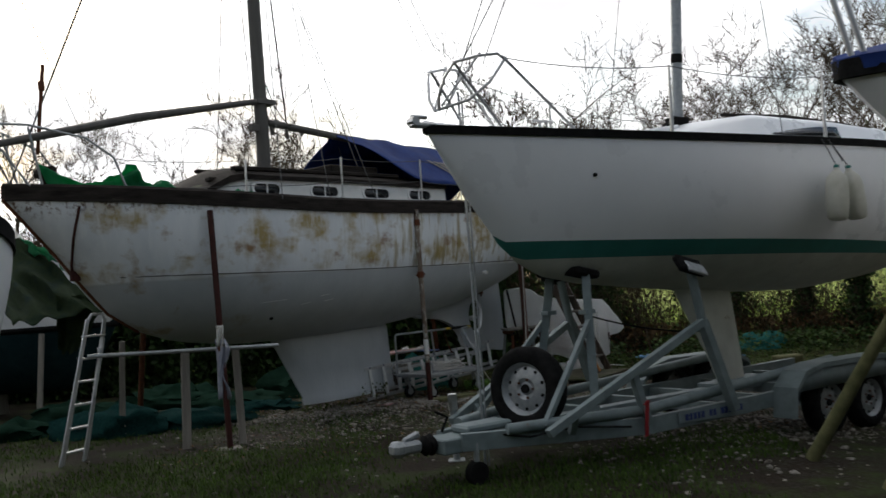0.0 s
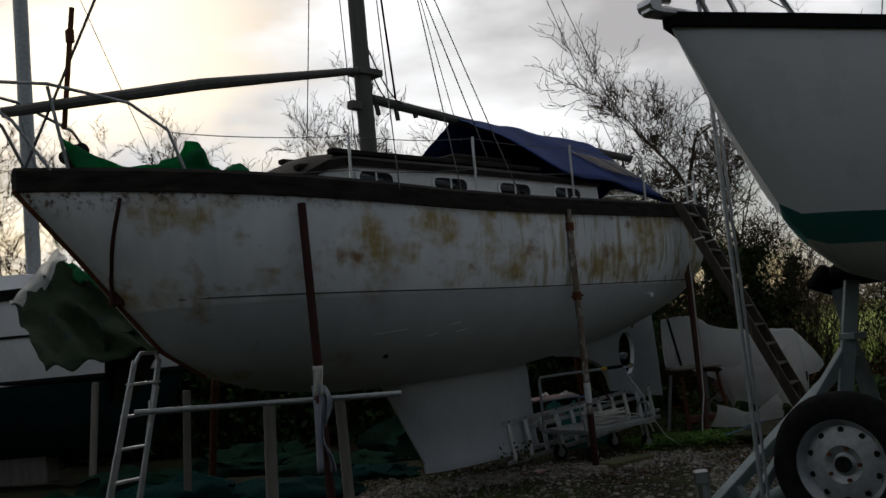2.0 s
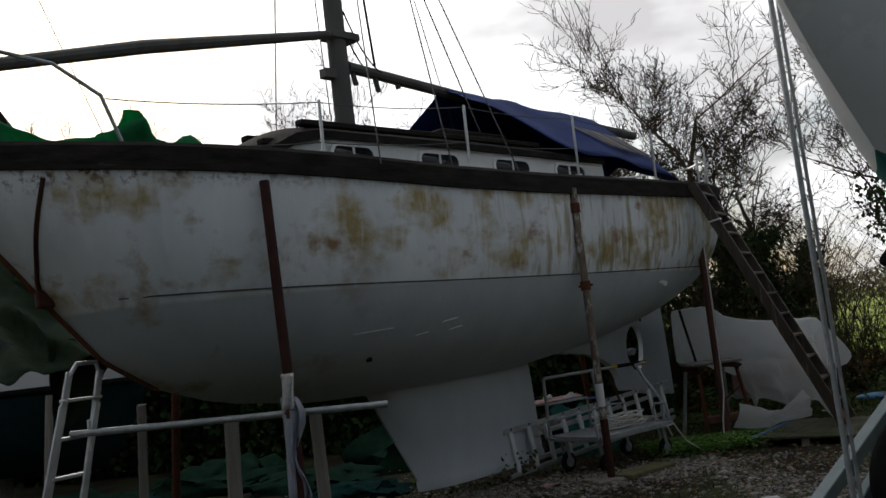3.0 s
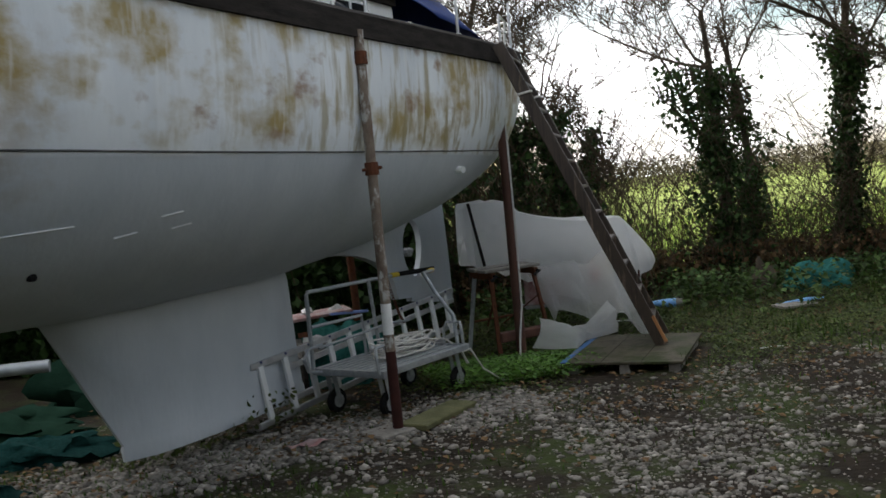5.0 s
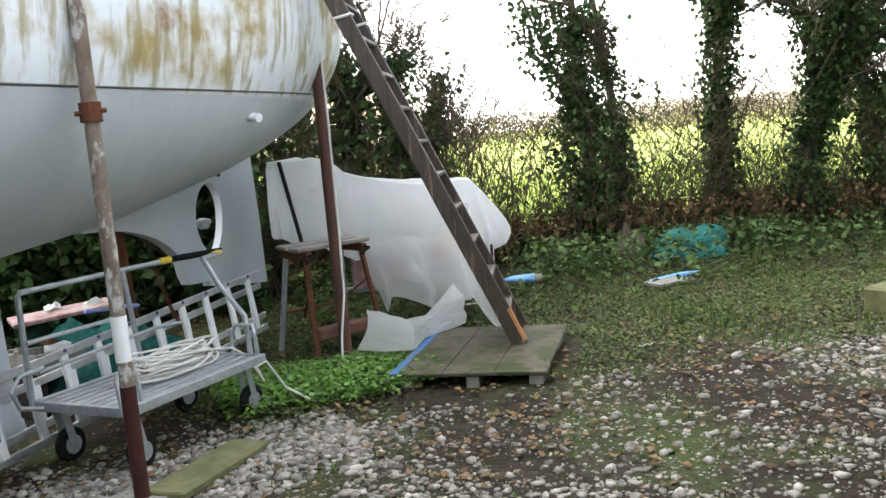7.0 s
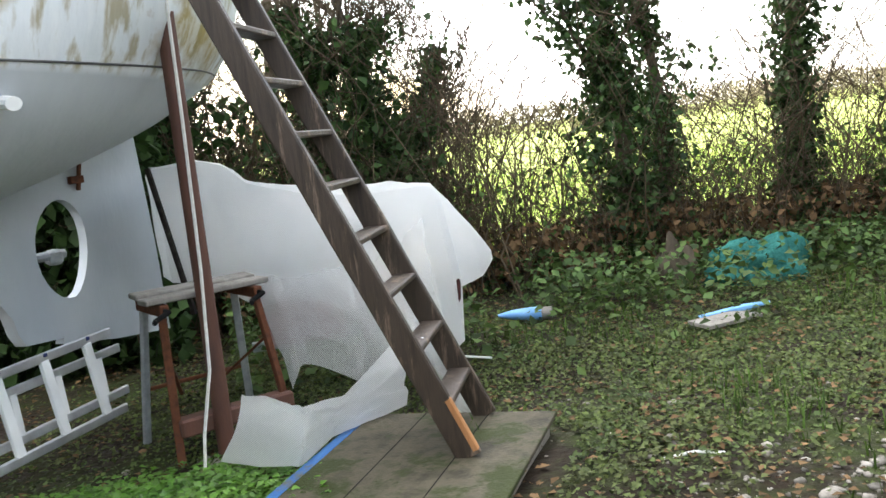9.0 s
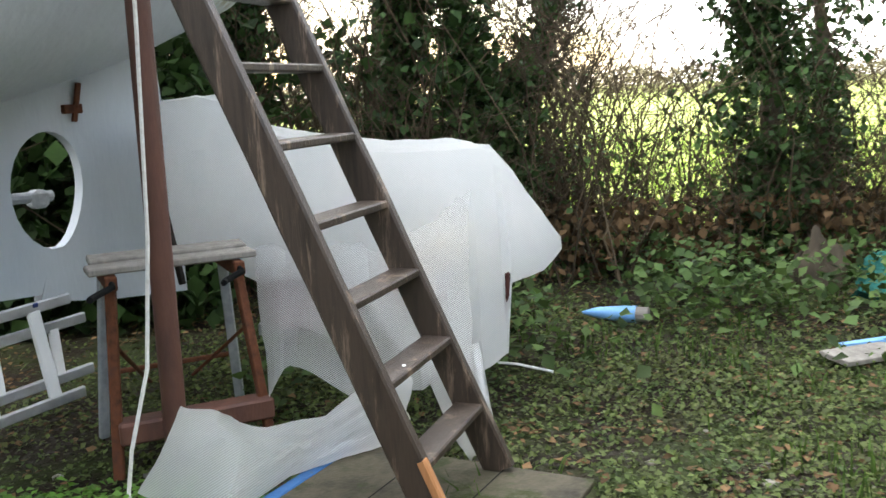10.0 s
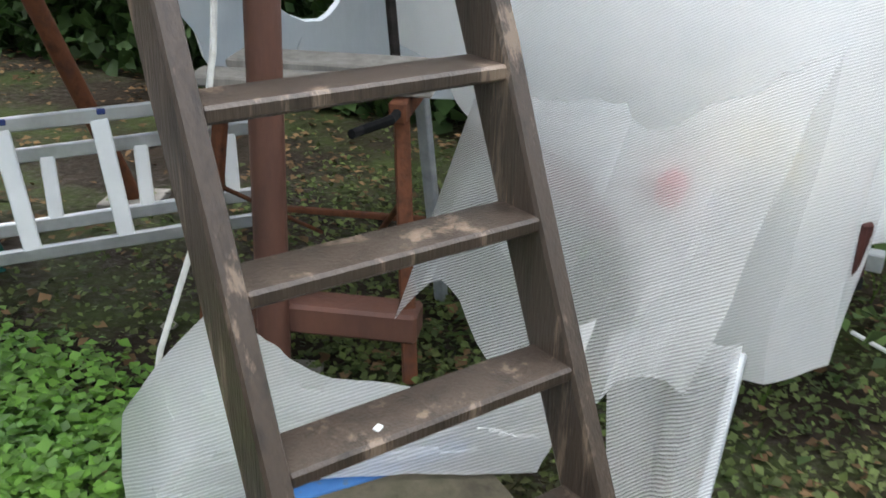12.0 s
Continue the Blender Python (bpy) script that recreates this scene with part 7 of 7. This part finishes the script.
def tubes(segs, sides=4):
    """Tapered tubes: rows of x0, y0, z0, x1, y1, z1, r0, r1."""
    s = np.asarray(segs, dtype=np.float64)
    a, b, r0, r1 = s[:, :3], s[:, 3:6], s[:, 6], s[:, 7]
    d = b - a
    d /= np.maximum(1e-6, np.linalg.norm(d, axis=1))[:, None]
    ref = np.where(np.abs(d[:, 2:3]) < 0.9, np.array([[0, 0, 1.0]]), np.array([[1.0, 0, 0]]))
    u = np.cross(d, ref)
    u /= np.linalg.norm(u, axis=1)[:, None]
    w = np.cross(d, u)
    ang = 2 * np.pi * np.arange(sides) / sides
    ring = u[:, None] * np.cos(ang)[None, :, None] + w[:, None] * np.sin(ang)[None, :, None]
    v = np.concatenate([a[:, None] + ring * r0[:, None, None], b[:, None] + ring * r1[:, None, None]], 1)
    k = np.arange(sides)
    q = np.stack([k, (k + 1) % sides, sides + (k + 1) % sides, sides + k], 1)
    f = q[None] + (np.arange(len(s)) * 2 * sides)[:, None, None]
    return v.reshape(-1, 3), f.reshape(-1, 4)


def grow(rng, base, height, r, spread=0.55, levels=4, first=0.25, kids=(3, 5), up=0.35):
    """A bare tree: limbs as thick segments, twigs as thin ones."""
    thick, thin = [], []

    def branch(p, d, length, rad, level):
        n = 5 if level < 2 else 4
        pts = [p]
        for k in range(n):
            wob = Vector((rng.gauss(0, 1), rng.gauss(0, 1), rng.gauss(0, 0.6))) * (0.10 + 0.05 * level)
            d = (d + wob + Vector((0, 0, up * 0.22 * (1 if level else 0)))).normalized()
            q = p + d * (length / n)
            r0, r1 = rad * (1 - 0.72 * k / n), rad * (1 - 0.72 * (k + 1) / n)
            (thick if rad > 0.012 else thin).append((*p, *q, max(r0, 0.0055), max(r1, 0.0045)))
            p = q
            pts.append((p, d, r1))
            if level < levels and (level > 0 or k / n >= first):
                for _ in range(rng.randint(*kids) if level < levels - 1 else rng.randint(1, 3)):
                    if rng.random() < 0.55 + 0.1 * level:
                        side = Vector((rng.gauss(0, 1), rng.gauss(0, 1), rng.gauss(0.25, 0.5))).normalized()
                        nd = (d * (1 - spread) + side * spread).normalized()
                        branch(p, nd, length * rng.uniform(0.34, 0.58), r1 * rng.uniform(0.4, 0.62), level + 1)
        return p

    branch(Vector(base), Vector((rng.gauss(0, 0.05), rng.gauss(0, 0.05), 1)).normalized(), height, r, 0)
    return thick, thin


def tree(x, y, height, r, seed, label, ivy=0, levels=4, spread=0.55, kids=(2, 3), first=0.25, base=0.0):
    rng = random.Random(seed)
    t = thing("tree", pose(x, y, ground_z(x, y) - 0.05), label, "tree", "trees along the hedge")
    thick, thin = grow(rng, (0, 0, 0), height, r, spread, levels, first, kids)
    v, f = tubes(thick, 6)
    cloud_mesh("trunk", v, f, BARK, "bark-covered trunk and limbs", "", kind="", smooth=True, parent=t)
    if thin:
        v, f = tubes(thin, 3)
        cloud_mesh("twig", v, f, TWIG, "bare winter twigs", "", parent=t)
    if ivy:
        r_ = np.random.RandomState(seed + 500)
        segs = np.array([s for s in thick if s[2] < height * 0.72 and (s[6] > r * 0.16)])
        wgt = (segs[:, 6] + 0.02) * np.linalg.norm(segs[:, 3:6] - segs[:, :3], axis=1)
        ivy = int(ivy * 0.85)
        pick = r_.choice(len(segs), ivy, p=wgt / wgt.sum())
        q = r_.uniform(0, 1, ivy)[:, None]
        c = segs[pick, :3] * (1 - q) + segs[pick, 3:6] * q
        a = r_.uniform(0, 2 * np.pi, ivy)
        clump = np.array([0.5 + 0.9 * max(0, noise.noise((p[0] * 2.2 + seed, p[1] * 2.2, p[2] * 1.7)) * 1.8) for p in c])
        rad = (segs[pick, 6] + 0.05 + np.abs(r_.normal(0, 0.20, ivy))) * clump
        c = c + np.stack([np.cos(a) * rad, np.sin(a) * rad, r_.normal(0, 0.06, ivy)], 1)
        c[:, 2] = np.maximum(c[:, 2], 0.03)
        v, f = leaves(c, r_.uniform(0.045, 0.10, ivy), seed + 7, 0.1, 0.5)
        cloud_mesh("ivy", v, f, IVY, "dark green ivy on the trunk", "", parent=t)
    for o in t.children:
        if "category" in o:
            del o["category"]
    return t


# hedgerow trees, ivy-clad, along the meadow edge
for k, (x, y, h, r, ivy) in enumerate(((1.2, 20.6, 4.6, 0.10, 5200), (2.5, 20.4, 5.0, 0.10, 6200), (3.5, 20.2, 4.6, 0.09, 6200), (5.5, 19.8, 5.4, 0.11, 6500), (6.3, 20.3, 5.2, 0.09, 3000), (7.45, 19.6, 6.0, 0.13, 7500), (8.5, 19.2, 6.0, 0.15, 8500), (9.8, 19.0, 5.6, 0.13, 6500), (11.4, 18.6, 6.0, 0.12, 4200), (13.2, 18.2, 6.0, 0.12, 3600), (15.5, 17.6, 6.0, 0.12, 3000))):
    tree(x, y, h * 0.76, r, 40 + k, "ivy-clad leafless tree in the hedgerow", ivy, 4, 0.55, (2, 3), 0.2)
for k, (x, y, h, r) in enumerate(((2.6, 22.3, 7.6, 0.13), (-1.0, 22.5, 4.2, 0.08), (0.3, 21.6, 4.0, 0.07))):
    tree(x, y, h * 0.75, r, 60 + k, "bare leafless tree behind the boats", 0, 4, 0.5, (2, 3), 0.3)
for k, (x, y, h, r) in enumerate(((-5.8, 27, 11.4103, 0.11), (-3.8, 26.5, 10.3846, 0.11), (-12.9, 25, 11.2821, 0.11), (-12.3, 26, 10.8974, 0.11), (-10.7, 26, 10.5128, 0.11), (2.3, 30, 10.7692, 0.11), (-5.8, 27.5, 10.8974, 0.11), (-4.1, 26, 9.23077, 0.11), (4.1, 31, 11.1538, 0.11), (-13.4, 25.0, 6.6, 0.14), (-10.4, 25.5, 5.2, 0.12), (-8.2, 27.0, 5.4, 0.12))):
    tree(x, y, h * 0.46, r, 80 + k, "bare leafless tree behind the yard", 0, 4, 0.5, (2, 3), 0.2)


def thicket(n, seed, place, lo, hi, rad, name, label, arch=0.6):
    """Arching bare stems."""
    rng = random.Random(seed)
    segs = []
    for _ in range(n):
        x, y, tall = place(rng)
        z = ground_z(x, y) - 0.02
        a, h = rng.uniform(0, 2 * math.pi), rng.uniform(lo, hi) * tall
        d, p, m = Vector((math.cos(a), math.sin(a), 0)), Vector((x, y, z)), 6
        r = rad * rng.uniform(0.6, 1.3)
        for k in range(m):
            t = (k + 1) / m
            q = Vector((x, y, z)) + d * (h * arch * t * t * rng.uniform(0.9, 1.1)) + Vector((rng.gauss(0, 0.08), rng.gauss(0, 0.08), h * (t - 0.32 * arch * t * t)))
            segs.append((*p, *q, r * (1 - 0.12 * k), r * (1 - 0.12 * (k + 1))))
            if k > 1 and rng.random() < 0.8:
                e = q + Vector((rng.gauss(0, 0.22), rng.gauss(0, 0.22), rng.gauss(0.10, 0.14)))
                segs.append((*q, *e, r * 0.5, r * 0.25))
                if rng.random() < 0.6:
                    g = e + Vector((rng.gauss(0, 0.16), rng.gauss(0, 0.16), rng.gauss(0.05, 0.1)))
                    segs.append((*e, *g, r * 0.35, r * 0.2))
            p = q
    v, f = tubes(segs, 3)
    cloud_mesh(name, v, f, TWIG, label, "hedge")


def hedge_line(rng):
    t = rng.uniform(0, 1)
    x = -1.5 + 19 * t
    return x, 20.5 - 0.17 * max(0, x - 3.5) + rng.gauss(0, 0.45), 1.0


thicket(2600, 5, hedge_line, 0.7, 2.0, 0.0055, "hedge_stems", "tangle of bare hedge stems and brambles")
thicket(800, 6, lambda r: (r.uniform(-2.5, 4.6), 21.2 + r.gauss(0, 0.6), 1.0), 1.6, 3.8, 0.011, "hedge_stems", "tall tangle of bare hawthorn stems behind the boats", 0.35)
thicket(900, 8, hedge_line, 1.8, 4.8, 0.009, "hedge_stems", "tall bare hawthorn stems between the ivy-clad trees", 0.6)
thicket(900, 7, lambda r: (r.uniform(-12, -2), 22.5 + r.gauss(0, 0.8), 1.0), 1.0, 2.6, 0.008, "hedge_stems", "tangle of bare hedge stems beyond the yard", 0.4)
c, s_ = scatter(6000, 31, (-2.5, 17.0, 17.2, 21.6), lambda x, y: math.exp(-((y - (20.5 - 0.17 * max(0, x - 3.5))) / 0.5) ** 2), 0.04, 0.09, 0.0, 1.2)
v, f = leaves(c, s_, 32, 0.2)
cloud_mesh("hedge_leaves", v, f, BRAMBLE, "bramble and ivy leaves in the hedge", "hedge")
c, s_ = scatter(24000, 33, (-16, 3.4, 19.8, 22.4), lambda x, y: 0.5 + 0.5 * smoothstep(-0.2, 0.3, noise.noise((x * 0.7, 3.0, 1.0))), 0.07, 0.15, 0.0, 2.2)
v, f = leaves(c, s_, 34, 0.1)
cloud_mesh("hedge_leaves", v, f, IVY, "dark evergreen leaves in the hedge", "hedge")
# added leaf wall that keeps light from behind out from under the boats
c, s_ = scatter(52000, 35, (-9.5, 1.2, 18.9, 20.0), lambda x, y: 0.7 + 0.3 * smoothstep(-0.2, 0.3, noise.noise((x * 0.7, 5.0, 1.0))) - 0.5 * smoothstep(0.2, 2.2, x), 0.08, 0.17, 0.0, 2.9)
v, f = leaves(c, s_, 36, 0.1)
cloud_mesh("hedge_leaves", v, f, IVY, "dense dark leaf wall added at the yard's edge to block light", "hedge")

c, s_ = scatter(13000, 37, (1.5, 17.0, 17.2, 21.4), lambda x, y: math.exp(-((y - (20.2 - 0.17 * max(0, x - 3.5))) / 0.4) ** 2), 0.05, 0.11, 0.0, 0.62)
v, f = leaves(c, s_, 38, 0.1, 0.5)
cloud_mesh("dead_bracken", v, f, LITTER, "brown dead leaves and bracken along the hedge foot", "hedge")


def far_row(name, label, x0, x1, y, height, n, seed, mat, size=(0.3, 0.8)):
    r = np.random.RandomState(seed)
    x = r.uniform(x0, x1, n)
    top = np.array([height * (0.55 + 0.45 * (0.5 + noise.noise((a * 0.09, 1.0, seed * 1.0))) + 0.25 * noise.noise((a * 0.4, 2.0, seed * 1.0))) for a in x])
    c = np.stack([x, y + r.normal(0, 1.5, n), r.uniform(0, 1, n) ** 0.8 * top], 1)
    v, f = leaves(c, r.uniform(size[0], size[1], n), seed + 1, 0.1)
    cloud_mesh(name, v, f, mat, label, "hedgerow")


far_row("far_hedgerow", "brown winter hedgerow far across the meadow", -90, 170, 105, 3.4, 52000, 51, FAR_HEDGE, (0.12, 0.36))
far_row("far_trees", "leafless trees on the skyline beyond the meadow", -110, 220, 150, 5.5, 40000, 53, FAR_HEDGE, (0.2, 0.5))
# unseen hedge added where the walk turns its back: closes the yard, blocks low light
far_row("yard_hedge", "tall dark hedge, unseen, added to block low sky light", -22, 24, -10, 9.5, 46000, 55, IVY, (0.45, 0.95))
r_ = np.random.RandomState(57)
for sx, seed in ((-22, 58), (24, 59)):
    n = 22000
    c = np.stack([sx + r_.normal(0, 0.8, n), r_.uniform(-9, 14, n), r_.uniform(0, 8.5, n)], 1)
    v, f = leaves(c, r_.uniform(0.45, 0.95, n), seed, 0.1)
    cloud_mesh("yard_hedge", v, f, IVY, "tall dark hedge, unseen, added to block low sky light", "hedgerow")
